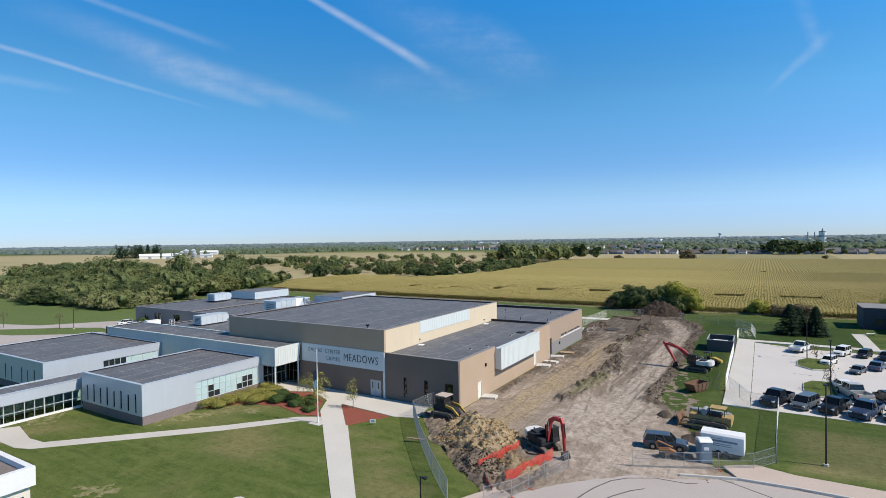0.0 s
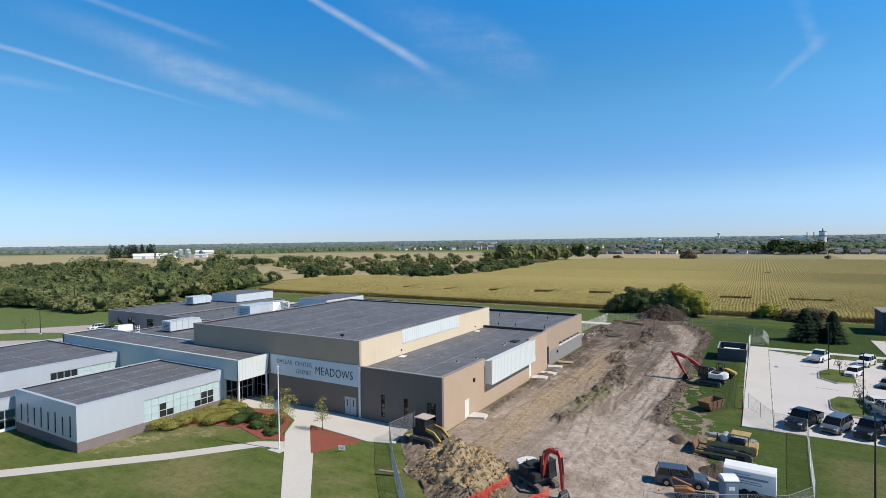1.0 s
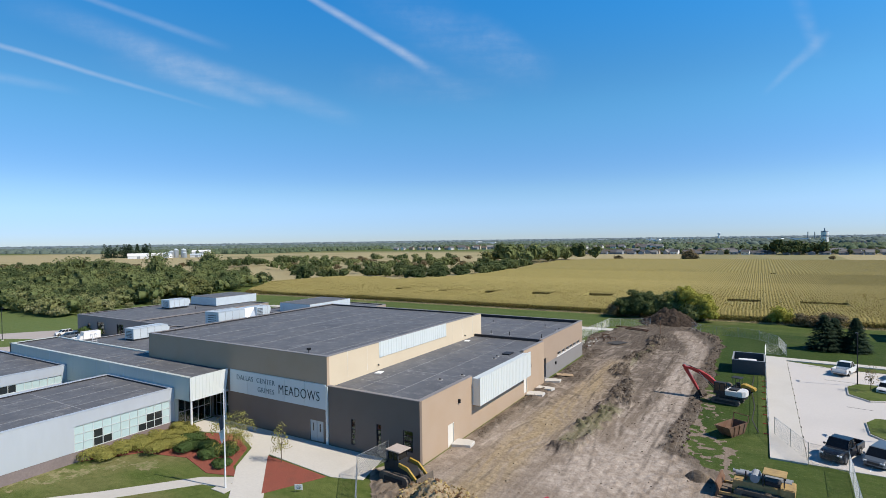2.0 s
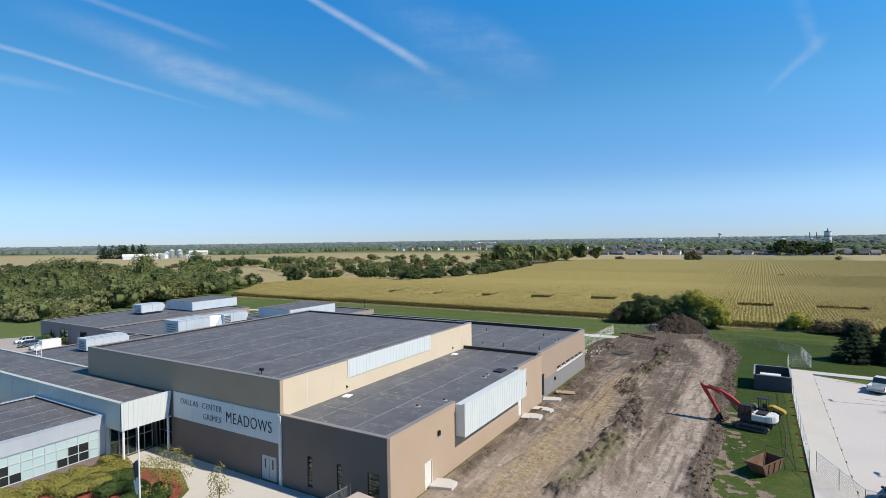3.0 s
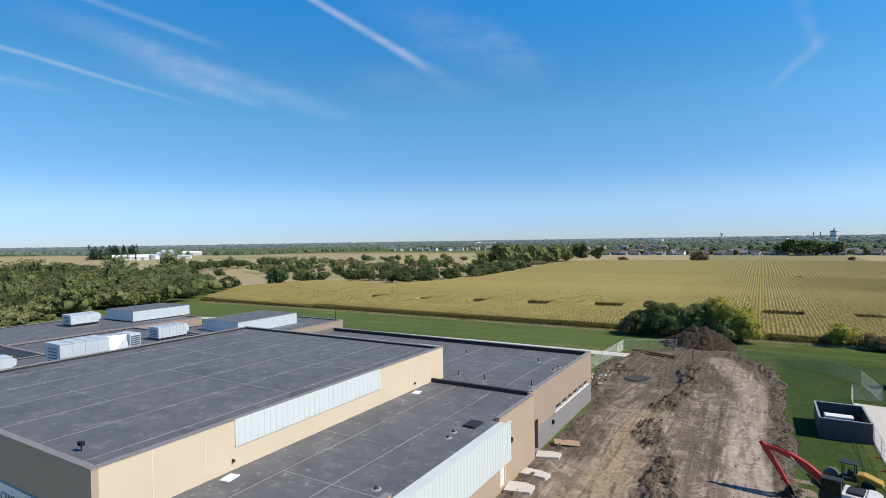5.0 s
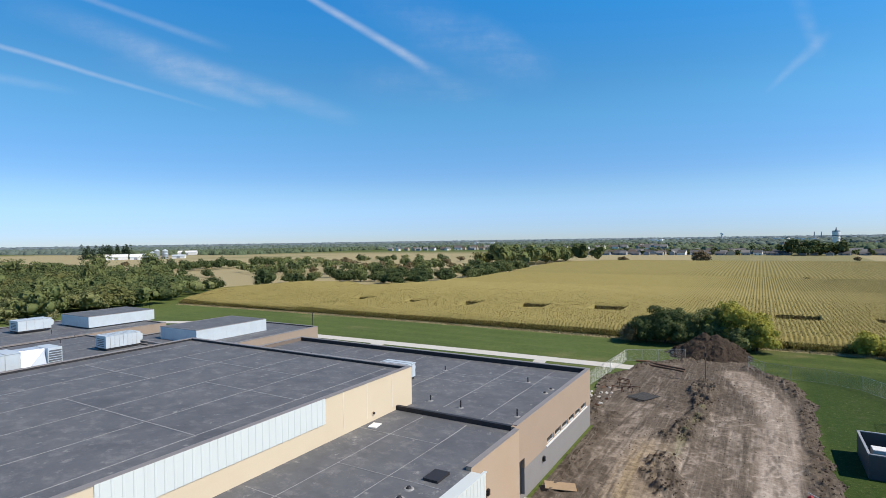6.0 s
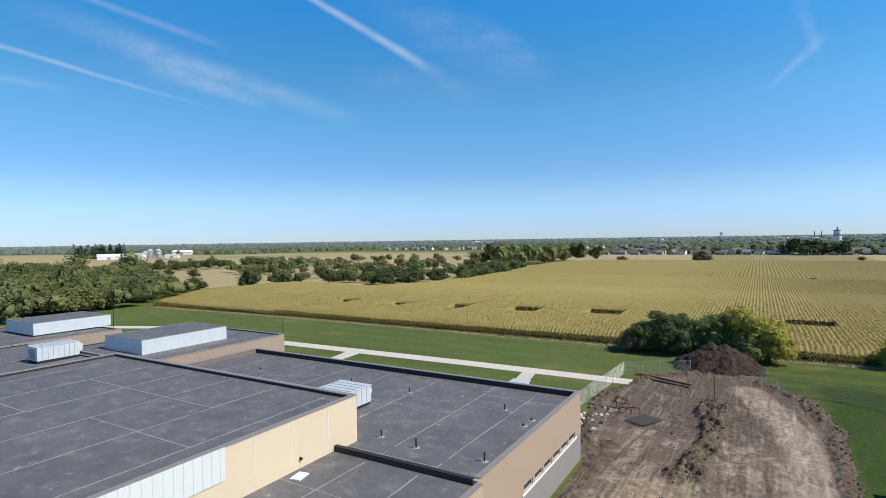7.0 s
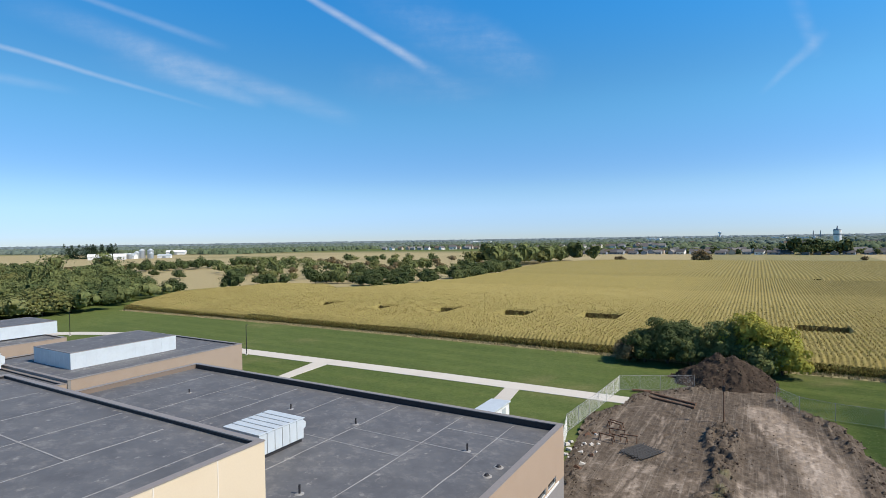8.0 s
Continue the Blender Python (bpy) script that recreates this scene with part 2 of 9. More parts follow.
M["dirt"] = speckle(mix_by(speckle(material("dirt", (0.228, 0.174, 0.130), 0.97, 0.4, 3.2, 0.35, 1.0, tint=(0.205, 0.162, 0.122), dist=0.10, spec=0.1), [(0.125, 0.098, 0.074), (0.235, 0.190, 0.145), (0.36, 0.30, 0.235)], 0.9, 14, 0.78, 0.5),
                   [("dust", (0.34, 0.278, 0.226), (0.56, 0.482, 0.408)), ("clay", (0.22, 0.162, 0.090), (0.47, 0.365, 0.22)), ("mud", (0.032, 0.025, 0.019), (0.125, 0.098, 0.076)), ("weeds", (0.075, 0.105, 0.025), (0.17, 0.165, 0.06))]),
                    [(0.10, 0.080, 0.062), (0.24, 0.198, 0.155), (0.44, 0.38, 0.31)], 1.8, 10, 0.75, 0.22, stretch=(1.8, 0.14, 1), turn=0.16)
scuff(scuff(M["dirt"], (0.085, 0.066, 0.050), 2.6, 0.52, 0.66, 0.5, detail=12, rough=0.8), (0.48, 0.42, 0.35), 3.4, 0.60, 0.72, 0.4, (1.5, 0.5, 1), 0.2, 12, 0.8)
scuff(M["dirt"], (0.52, 0.465, 0.395), 1.0, 0.53, 0.66, 0.22, (4.5, 0.10, 1), 0.10, 9, 0.7)
scuff(M["dirt"], (0.07, 0.054, 0.042), 1.0, 0.54, 0.68, 0.28, (4.2, 0.12, 1), 0.16, 9, 0.7)
M["topsoil"] = material("dark_topsoil", (0.062, 0.046, 0.035), 0.97, 0.5, 3.5, 0.5, 0.9, tint=(0.04, 0.03, 0.023), spec=0.1, dist=0.1)
M["clayclod"] = material("clay_clods", (0.31, 0.215, 0.105), 0.97, 0.4, 4, 0.8, 0.6, island=0.5, spec=0.1, dist=0.05)
M["clod"] = material("dark_clods", (0.085, 0.064, 0.048), 0.97, 0.4, 5, 0.8, 0.6, island=0.45, spec=0.1, dist=0.04)
M["concrete"] = material("concrete", (0.56, 0.532, 0.48), 0.88, 0.10, 5, 0.25, 0.12, tint=(0.50, 0.47, 0.41), piece=0.05)
M["tanwalk"] = material("tan_concrete", (0.50, 0.41, 0.345), 0.9, 0.12, 5, 0.3, 0.15, tint=(0.43, 0.35, 0.29))
M["road"] = material("road_concrete", (0.43, 0.382, 0.350), 0.88, 0.12, 6, 0.14, 0.15, tint=(0.37, 0.322, 0.285))
M["lot"] = material("parking_concrete", (0.565, 0.533, 0.495), 0.88, 0.08, 5, 0.10, 0.1, tint=(0.49, 0.465, 0.435))
M["joint"] = material("joint_sealant", (0.07, 0.065, 0.06), 0.8, 0.3, 8, 0.8, 0.0)
M["mulch"] = material("red_mulch", (0.275, 0.088, 0.062), 0.95, 0.5, 18, 0.8, 0.9, tint=(0.20, 0.085, 0.062), dist=0.05, spec=0.1)
M["roof"] = speckle(material("roof_membrane", (0.118, 0.120, 0.127), 0.7, 0.28, 2.5, 0.16, 0.12, tint=(0.15, 0.148, 0.145)), [(0.083, 0.088, 0.100), (0.114, 0.120, 0.132), (0.140, 0.145, 0.153), (0.25, 0.25, 0.25)], 0.45, 13, 0.72, 0.7, low=0.3, high=0.78)
scuff(M["roof"], (0.30, 0.295, 0.285), 0.8, 0.51, 0.68, 0.5, (0.9, 1.2, 1), 0.3, 12, 0.75)
scuff(M["roof"], (0.072, 0.074, 0.082), 0.30, 0.50, 0.64, 0.40, (1, 1, 1), 0.0, 12, 0.7)
scuff(M["roof"], (0.42, 0.41, 0.39), 1.3, 0.61, 0.70, 0.5, (1.1, 0.9, 1), 0.9, 8, 0.65)
M["seam"] = material("roof_seam", (0.30, 0.30, 0.30), 0.8, 0.4, 5, 1.2, 0.1)
# Near-black flashing; on parapets and the roof step it stands in for shade.
M["flash_shade"] = material("black_flashing_and_shade", (0.028, 0.027, 0.03), 0.6, 0.3, 5, 1, 0.08)
M["cope"] = material("parapet_coping", (0.30, 0.27, 0.25), 0.5, 0.12, 4, 0.6, 0.05, metal=0.2)
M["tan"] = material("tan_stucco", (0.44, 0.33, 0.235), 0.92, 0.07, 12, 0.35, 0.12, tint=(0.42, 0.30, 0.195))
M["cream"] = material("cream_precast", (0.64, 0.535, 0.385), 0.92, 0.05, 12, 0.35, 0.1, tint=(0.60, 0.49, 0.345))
# Brown taken darker for walls out of the sun; shade is in the colour.
M["shade_brown"] = material("shade_darkened_brown", (0.190, 0.150, 0.122), 0.92, 0.10, 10, 0.5, 0.2, tint=(0.175, 0.136, 0.106))
M["rosetan"] = material("rose_tan_block", (0.345, 0.272, 0.218), 0.92, 0.08, 10, 0.5, 0.18, tint=(0.31, 0.242, 0.19))
M["stucco"] = material("mid_tan_stucco", (0.375, 0.282, 0.207), 0.92, 0.08, 12, 0.4, 0.14, tint=(0.345, 0.258, 0.187))
M["greyblock"] = material("grey_block", (0.25, 0.235, 0.225), 0.92, 0.12, 8, 0.6, 0.2)
M["metal"] = material("pale_metal_panel", (0.545, 0.585, 0.635), 0.40, 0.05, 2.0, 0.4, 0.03, metal=0.25, tint=(0.50, 0.54, 0.59), stretch=(1, 1, 0.2))
M["whiterib"] = material("white_ribbed_metal", (0.67, 0.71, 0.69), 0.45, 0.05, 2.0, 0.5, 0.03, metal=0.1, stretch=(1, 1, 0.2))
M["bluemetal"] = material("blue_grey_metal_panel", (0.53, 0.565, 0.52), 0.45, 0.06, 2.0, 0.4, 0.03, metal=0.0, stretch=(1, 1, 0.2))
M["sign"] = material("sign_panel", (0.60, 0.66, 0.68), 0.5, 0.04, 3, 0.5, 0.03, metal=0.1)
M["letter"] = material("sign_letter", (0.03, 0.05, 0.06), 0.5, 0.15, 8, 1, 0.0)
M["basebrick"] = material("dark_brick", (0.20, 0.16, 0.155), 0.9, 0.25, 6, 0.8, 0.2, piece=0.15)
M["frame"] = material("window_frame", (0.62, 0.66, 0.66), 0.4, 0.06, 4, 1, 0.0, metal=0.3)
M["greyframe"] = material("grey_door_frame", (0.34, 0.36, 0.36), 0.4, 0.06, 4, 1, 0.0, metal=0.3)
M["paleletter"] = material("grey_teal_letter", (0.13, 0.20, 0.22), 0.5, 0.15, 8, 1, 0.0)
M["darkframe"] = material("dark_window_frame", (0.04, 0.04, 0.045), 0.45, 0.1, 4, 1, 0.0, metal=0.3)
M["glass"] = glass_material("window_glass", (0.55, 0.75, 0.72))
M["spandrel"] = material("frosted_panel", (0.47, 0.60, 0.60), 0.18, 0.05, 3, 0.7, 0.0, spec=0.6)
M["blind"] = material("dark_pane", (0.025, 0.03, 0.033), 0.08, 0.2, 2, 0.7, 0.0, spec=0.6)
M["door"] = material("white_steel_door", (0.74, 0.70, 0.62), 0.5, 0.05, 6, 1, 0.03)
M["greydoor"] = material("grey_steel_door", (0.42, 0.46, 0.47), 0.5, 0.06, 6, 1, 0.03)
M["white"] = material("white_paint", (0.78, 0.78, 0.77), 0.5, 0.05, 5, 0.7, 0.03, tint=(0.68, 0.67, 0.64))
M["unit"] = material("roof_unit_metal", (0.61, 0.67, 0.70), 0.45, 0.07, 3, 0.7, 0.03, metal=0.2, tint=(0.52, 0.57, 0.60))
M["grille"] = material("louvre", (0.16, 0.17, 0.18), 0.5, 0.2, 8, 1, 0.0, metal=0.3)
M["beige"] = material("cream_fascia", (0.70, 0.64, 0.55), 0.85, 0.05, 8, 0.5, 0.08)
M["gravel"] = material("roof_gravel", (0.20, 0.172, 0.16), 0.95, 0.7, 9, 0.6, 0.8, dist=0.04)
M["steel"] = material("galvanised_steel", (0.48, 0.49, 0.49), 0.4, 0.1, 10, 2, 0.03, metal=0.7)
M["blackmetal"] = material("black_metal", (0.02, 0.02, 0.022), 0.5, 0.2, 10, 1, 0.02, metal=0.2)
M["rust"] = material("rusty_steel", (0.16, 0.085, 0.05), 0.85, 0.4, 6, 1.2, 0.2, tint=(0.24, 0.17, 0.12))
M["wood"] = material("raw_timber", (0.36, 0.26, 0.16), 0.85, 0.25, 8, 1.5, 0.1, stretch=(1, 6, 6))
M["bark"] = material("bark", (0.11, 0.085, 0.06), 0.95, 0.4, 9, 1.2, 0.6, dist=0.05)
for key, col in {"leaf_dark": (0.092, 0.122, 0.048), "leaf_lime": (0.36, 0.35, 0.07), "leaf_mid": (0.168, 0.198, 0.076), "leaf_olive": (0.24, 0.255, 0.108), "leaf_scrub": (0.285, 0.282, 0.135), "leaf_yellow": (0.175, 0.185, 0.068),
                 "leaf_brown": (0.21, 0.165, 0.09), "needle": (0.026, 0.046, 0.024), "shrub": (0.33, 0.31, 0.085), "juniper": (0.085, 0.13, 0.04)}.items():
    M[key] = material(key, col, 0.8, 0.35, 1.1, 0.13, 0.0, island=0.09, spec=0.15, tint=(col[0] * 0.78, col[1] * 0.82, col[2] * 0.80))
    leafy(M[key], 0.28 if key != "needle" else 0.15)
M["corn"] = material("ripe_corn", (0.272, 0.222, 0.078), 0.9, 0.35, 1.2, 0.04, 0.0, island=0.4, tint=(0.255, 0.245, 0.085), spec=0.1)
leafy(M["corn"], 0.35)
M["corn_far"] = speckle(material("ripe_corn_field", (0.250, 0.205, 0.076), 0.9, 0.35, 1.0, 0.02, 0.0, tint=(0.215, 0.200, 0.072), spec=0.1), [(0.115, 0.105, 0.036), (0.24, 0.206, 0.074), (0.37, 0.31, 0.125)], 0.9, 14, 0.8, 0.8)
M["corn_under"] = speckle(material("corn_stalks", (0.26, 0.215, 0.078), 0.95, 0.3, 2.5, 0.05, 0.0, tint=(0.26, 0.232, 0.082), spec=0.1), [(0.105, 0.095, 0.034), (0.205, 0.178, 0.062), (0.36, 0.30, 0.12), (0.46, 0.40, 0.19)], 1.3, 14, 0.85, 0.75, stretch=(1.2, 1, 0.3), low=0.32, high=0.70)

# ---- building tools ----
def box(bm, x0, x1, y0, y1, z0, z1):
    v = [bm.verts.new(p) for p in ((x0, y0, z0), (x1, y0, z0), (x1, y1, z0), (x0, y1, z0), (x0, y0, z1), (x1, y0, z1), (x1, y1, z1), (x0, y1, z1))]
    for f in ((3, 2, 1, 0), (4, 5, 6, 7), (0, 1, 5, 4), (1, 2, 6, 5), (2, 3, 7, 6), (3, 0, 4, 7)):
        bm.faces.new([v[i] for i in f])
    return v


def hexa(bm, low, high):
    """A solid between two rings of the same number of points."""
    a, b = [bm.verts.new(p) for p in low], [bm.verts.new(p) for p in high]
    n = len(a)
    bm.faces.new(a[::-1])
    bm.faces.new(b)
    for i in range(n):
        bm.faces.new((a[i], a[(i + 1) % n], b[(i + 1) % n], b[i]))


def prism(bm, pts, z0, z1):
    hexa(bm, [(x, y, z0) for x, y in pts], [(x, y, z1) for x, y in pts])


def side_prism(bm, pts, y0, y1):
    """A profile in x and z, drawn out along y."""
    hexa(bm, [(x, y1, z) for x, z in pts], [(x, y0, z) for x, z in pts])


def rod(bm, p, q, r, n=8, r2=None):
    p, q = Vector(p), Vector(q)
    ax = (q - p).normalized()
    u = ax.orthogonal().normalized()
    w = ax.cross(u)
    r2 = r if r2 is None else r2
    ring = lambda c, k: [c + (u * math.cos(2 * math.pi * i / n) + w * math.sin(2 * math.pi * i / n)) * k for i in range(n)]
    hexa(bm, ring(p, r), ring(q, r2))


def beam(bm, p, q, wide, tall, wide2=None, tall2=None):
    """A box section from p to q; wide lies level, tall upright."""
    p, q = Vector(p), Vector(q)
    ax = (q - p).normalized()
    s = ax.cross(Vector((0, 0, 1)))
    s = s.normalized() if s.length > 1e-4 else Vector((1, 0, 0))
    u = s.cross(ax)
    ring = lambda c, a, b: [c - s * a / 2 - u * b / 2, c + s * a / 2 - u * b / 2, c + s * a / 2 + u * b / 2, c - s * a / 2 + u * b / 2]
    hexa(bm, ring(p, wide, tall), ring(q, wide2 or wide, tall2 or tall))


def mesh_of(name, bm, mat, bevel=0.0, smooth=False):
    bmesh.ops.recalc_face_normals(bm, faces=bm.faces)
    if bevel:
        bmesh.ops.bevel(bm, geom=[e for e in bm.edges if len(e.link_faces) == 2 and e.calc_face_angle(0) > 0.5], offset=bevel, segments=2 if bevel >= 0.03 else 1, affect="EDGES", clamp_overlap=True)
    me = bpy.data.meshes.new(name)
    bm.to_mesh(me)
    bm.free()
    me.materials.append(M[mat] if isinstance(mat, str) else mat)
    if smooth:
        me.polygons.foreach_set("use_smooth", [True] * len(me.polygons))
    return me


def part(name, bm, mat, parent=None, label="", bevel=0.0, smooth=False):
    ob = new(name, mesh_of(name, bm, mat, bevel, smooth))
    ob.parent = parent
    return tagged(ob, label) if label else ob


def thing(name, label, category, group="", at=None, kind=""):
    ob = new(name)
    ob.matrix_basis = at or Matrix()
    return tagged(ob, label, category, group, kind)


def raw(name, verts, faces, mat, parent=None, masks=None, smooth=False):
    """A mesh from arrays of corners and of faces with one number of corners each."""
    me = bpy.data.meshes.new(name)
    verts, faces = np.asarray(verts, np.float32), np.asarray(faces, np.int32)
    k = faces.shape[1]
    me.vertices.add(len(verts))
    me.vertices.foreach_set("co", verts.ravel())
    me.loops.add(faces.size)
    me.loops.foreach_set("vertex_index", faces.ravel())
    me.polygons.add(len(faces))
    me.polygons.foreach_set("loop_start", np.arange(0, faces.size, k, dtype=np.int32))
    me.polygons.foreach_set("use_smooth", np.full(len(faces), smooth))
    me.update(calc_edges=True)
    me.materials.append(M[mat] if isinstance(mat, str) else mat)
    for key, values in (masks or {}).items():
        me.attributes.new(key, "FLOAT", "POINT").data.foreach_set("value", np.asarray(values, np.float32))
    ob = new(name, me)
    ob.parent = parent
    return ob


def vnoise(x, y, size, seed=0):
    """Smooth value noise on a plane, 0 to 1."""
    x, y = np.asarray(x) / size, np.asarray(y) / size
    xi, yi = np.floor(x).astype(np.int64), np.floor(y).astype(np.int64)
    fx, fy = x - xi, y - yi
    fx, fy = fx * fx * (3 - 2 * fx), fy * fy * (3 - 2 * fy)

    def h(a, b):
        k = (a * 374761393 + b * 668265263 + seed * 1442695041) & 0xFFFFFFFF
        k = ((k ^ (k >> 13)) * 1274126177) & 0xFFFFFFFF
        return ((k ^ (k >> 16)) & 0xFFFF) / 65535.0

    return (h(xi, yi) * (1 - fx) + h(xi + 1, yi) * fx) * (1 - fy) + (h(xi, yi + 1) * (1 - fx) + h(xi + 1, yi + 1) * fx) * fy


def fnoise(x, y, size, seed=0, octaves=4):
    total, amp, norm = 0, 1.0, 0
    for k in range(octaves):
        total = total + amp * vnoise(x, y, size / 2 ** k, seed + k)
        norm += amp
        amp *= 0.55
    return total / norm


def near_line(x, y, pts):
    """Distance on the plane to a broken line."""
    best = np.full(np.shape(x), 1e9)
    for (ax, ay), (bx, by) in zip(pts, pts[1:]):
        dx, dy = bx - ax, by - ay
        s = np.clip(((x - ax) * dx + (y - ay) * dy) / (dx * dx + dy * dy), 0, 1)
        best = np.minimum(best, np.hypot(x - ax - s * dx, y - ay - s * dy))
    return best


def inside(x, y, poly):
    """Whether points of the plane lie in a polygon."""
    res = np.zeros(np.shape(x), bool)
    n = len(poly)
    for i in range(n):
        (ax, ay), (bx, by) = poly[i], poly[(i + 1) % n]
        hitx = (bx - ax) * (y - ay) / ((by - ay) or 1e-9) + ax
        res ^= ((ay > y) != (by > y)) & (x < hitx)
    return res


def ramp01(v, a, b):
    t = np.clip((v - a) / (b - a), 0, 1)
    return t * t * (3 - 2 * t)


def grid(xs, ys):
    """Corner arrays and quads of a grid."""
    X, Y = np.meshgrid(xs, ys)
    nx, ny = len(xs), len(ys)
    i = (np.arange(ny - 1)[:, None] * nx + np.arange(nx - 1)[None, :]).ravel()
    return X.ravel(), Y.ravel(), np.stack([i, i + 1, i + nx + 1, i + nx], 1)

# ---- ground ----
def axis(lo, hi, step, reach):
    core = list(np.arange(lo, hi + 0.01, step))
    out, d = [], step
    while True:
        d *= 1.35
        nxt = (out[-1] if out else hi) + d
        if nxt > reach:
            break
        out.append(nxt)
    back, d = [], step
    while True:
        d *= 1.35
        nxt = (back[-1] if back else lo) - d
        if nxt < -reach:
            break
        back.append(nxt)
    return np.array([-reach] + back[::-1] + core + out + [reach])


CORN_POLY = [(-184, 164.8), (-120, 166.8), (-16.5, 166.8), (60, 168.2), (330, 177), (330, 488), (-118, 486), (-150, 445), (-146, 391), (-138, 330), (-135, 282), (-143, 250), (-157, 228), (-172, 239), (-198, 238), (-204, 192)]
gx, gy, gq = grid(axis(-230, 60, 2.0, 4900), axis(-30, 176, 2.0, 4900))
patch = fnoise(gx, gy, 9, 3)
dry = ramp01(patch, 0.58, 0.75) * 0.55 * (gx > -125)
dry = np.maximum(dry, 0.75 * ramp01(5 - near_line(gx, gy, [(-64, 46), (-61, 50), (-56, 53)]), 2.6, 4.4) * ramp01(fnoise(gx, gy, 3, 9), 0.3, 0.5))
dry = np.maximum(dry, 0.75 * inside(gx, gy, [(-2, 63), (60, 64), (60, 76), (-1, 74)]) * ramp01(fnoise(gx, gy, 6, 5), 0.25, 0.6))
dry = np.maximum(dry, 0.5 * inside(gx, gy, [(-38, 52), (-26, 43), (-30, 40), (-44, 53)]) * ramp01(fnoise(gx, gy, 4, 15), 0.3, 0.6))
dry = np.maximum(dry, 0.85 * (np.abs(gy - 165.4) < 1.2) * (gx > -184) * (gx < 60))
dry = np.maximum(dry, 0.9 * ramp01(fnoise(gx, gy, 5, 25), 0.55, 0.7) * inside(gx, gy, [(-50, 33), (-46, 33), (-38, 36), (-38, 39), (-50, 38)]))
lush = np.where((gy > 128) & (gy < 168) & (gx > -160), 0.7 - 0.5 * (np.sin(gy * 1.1 + gx * 0.05) > 0.3), 0.0) + 0.0
lush = np.maximum(lush, 0.95 * inside(gx, gy, [(-15, 98), (-8, 98), (-8, 127), (14, 128), (14, 150), (-15, 152)]))
lush = np.maximum(lush, 0.9 * inside(gx, gy, [(-9, 67), (-2, 73.5), (60, 75.5), (60, 80), (-9, 80)]))
lush = np.maximum(lush, 0.85 * inside(gx, gy, [(-8, 75), (-14, 75), (-14, 127), (-8, 127)]))
back_land = inside(gx, gy, [(-137, 268), (-176, 250), (-206, 222), (-250, 205), (-420, 240), (-560, 300), (-560, 700), (-190, 700), (-150, 445), (-146, 391), (-137, 330)])
deep_green = np.maximum(inside(gx, gy, [(-15, 86), (-8, 86), (-8, 127), (14, 128), (14, 150), (-15, 152)]) * 0.95, 0.5 * inside(gx, gy, [(-10, 63), (-2.4, 64), (60, 66), (60, 80), (-8, 86), (-15, 86)])) * (0.75 + 0.3 * fnoise(gx, gy, 4, 67))
deep_green = np.clip(deep_green, 0, 1)
far_field = (back_land | ((gy > 495) & (gy < 740) & (gx > -190) & (gx < 700)) | ((gx < -250) & (gx > -900) & (gy > 170) & (gy < 760)) | ((gx > 330) & (gy > 170) & (gy < 740))
             | (fnoise(gx, gy, 700, 61, 2) > 0.66) & (np.hypot(gx, gy) > 900))
crop = far_field * (0.55 + 0.4 * (vnoise(gx, gy, 130, 8) > 0.4))
pale = np.clip(0.8 * ((gx < -135) & (gy < 126)) + 0.34 * ((gy > 126) & (gy < 168) & (gx < -22)), 0, 1) * (0.6 + 0.5 * fnoise(gx, gy, 11, 68))
ground = raw("ground", np.stack([gx, gy, np.zeros_like(gx)], 1), gq, "grass", masks={"dry": dry, "lush": np.maximum(np.clip(lush, 0, 1) * (0.25 + 0.75 * fnoise(gx, gy, 14, 66)), deep_green), "pale": pale, "crop": crop}, smooth=True)
tagged(ground, "mown green lawn and open farmland with dry patches", "ground", kind="structure")

# bare earth of the building site
SITE = [(-38.2, 60.5), (-36.2, 58.1), (-32.6, 54.0), (-30.4, 52.2), (-27.6, 49.9), (-24.6, 47.6), (-22.6, 45.6), (-20.6, 46.0), (-18.8, 49.0), (-16.9, 50.6), (-15.6, 52.2), (-12.8, 54.6), (-9.3, 56.2), (-5.6, 58.4), (-8.2, 62), (-8.5, 66), (-10.5, 69), (-11, 74),
        (-14.6, 77.5), (-15, 84), (-14.2, 90), (-14.6, 98), (-14.2, 110), (-14.6, 122), (-14.2, 133), (-15.6, 143), (-20.5, 149.5), (-21.5, 155), (-29, 154), (-33, 149), (-36.2, 145.5), (-36.4, 141), (-38.9, 135),
        (-37.6, 125), (-36.6, 114.8), (-34.7, 114.5), (-34.4, 63.4), (-37, 63.2)]
STRIP = [(-24.8, 73), (-24.4, 82), (-23.4, 91), (-24.2, 99), (-26.8, 106), (-26.2, 115), (-25.4, 125), (-25.9, 136)]
LANE = [(-13.6, 57), (-14.9, 63.5), (-17.2, 69), (-18.0, 76), (-18.0, 84.5), (-17.6, 95), (-18.4, 106), (-18.3, 111), (-17.7, 119), (-18.0, 127), (-19.4, 134.6), (-22.8, 144.5)]
sx, sy, sq = grid(np.arange(-40, -5.5, 0.16), np.arange(42.6, 156.4, 0.16))
wob = (fnoise(sx, sy, 2.2, 40, 5) - 0.5) * 1.5
keep = inside(sx + wob * (sx > -33.5), sy + wob * 0.6 * (sx > -33.5), SITE) & ~((sx < -34.62) & (sy > 63.2) & (sy < 114.7))
KERB = [(-23.6, 40), (-21.6, 44.6), (-20.6, 47.6), (-19.2, 49.9), (-17.6, 51.4), (-16.2, 53.0), (-13.3, 55.4), (-9.8, 57.0), (-5.5, 58.5), (-1.5, 58.8), (60, 58.8)]
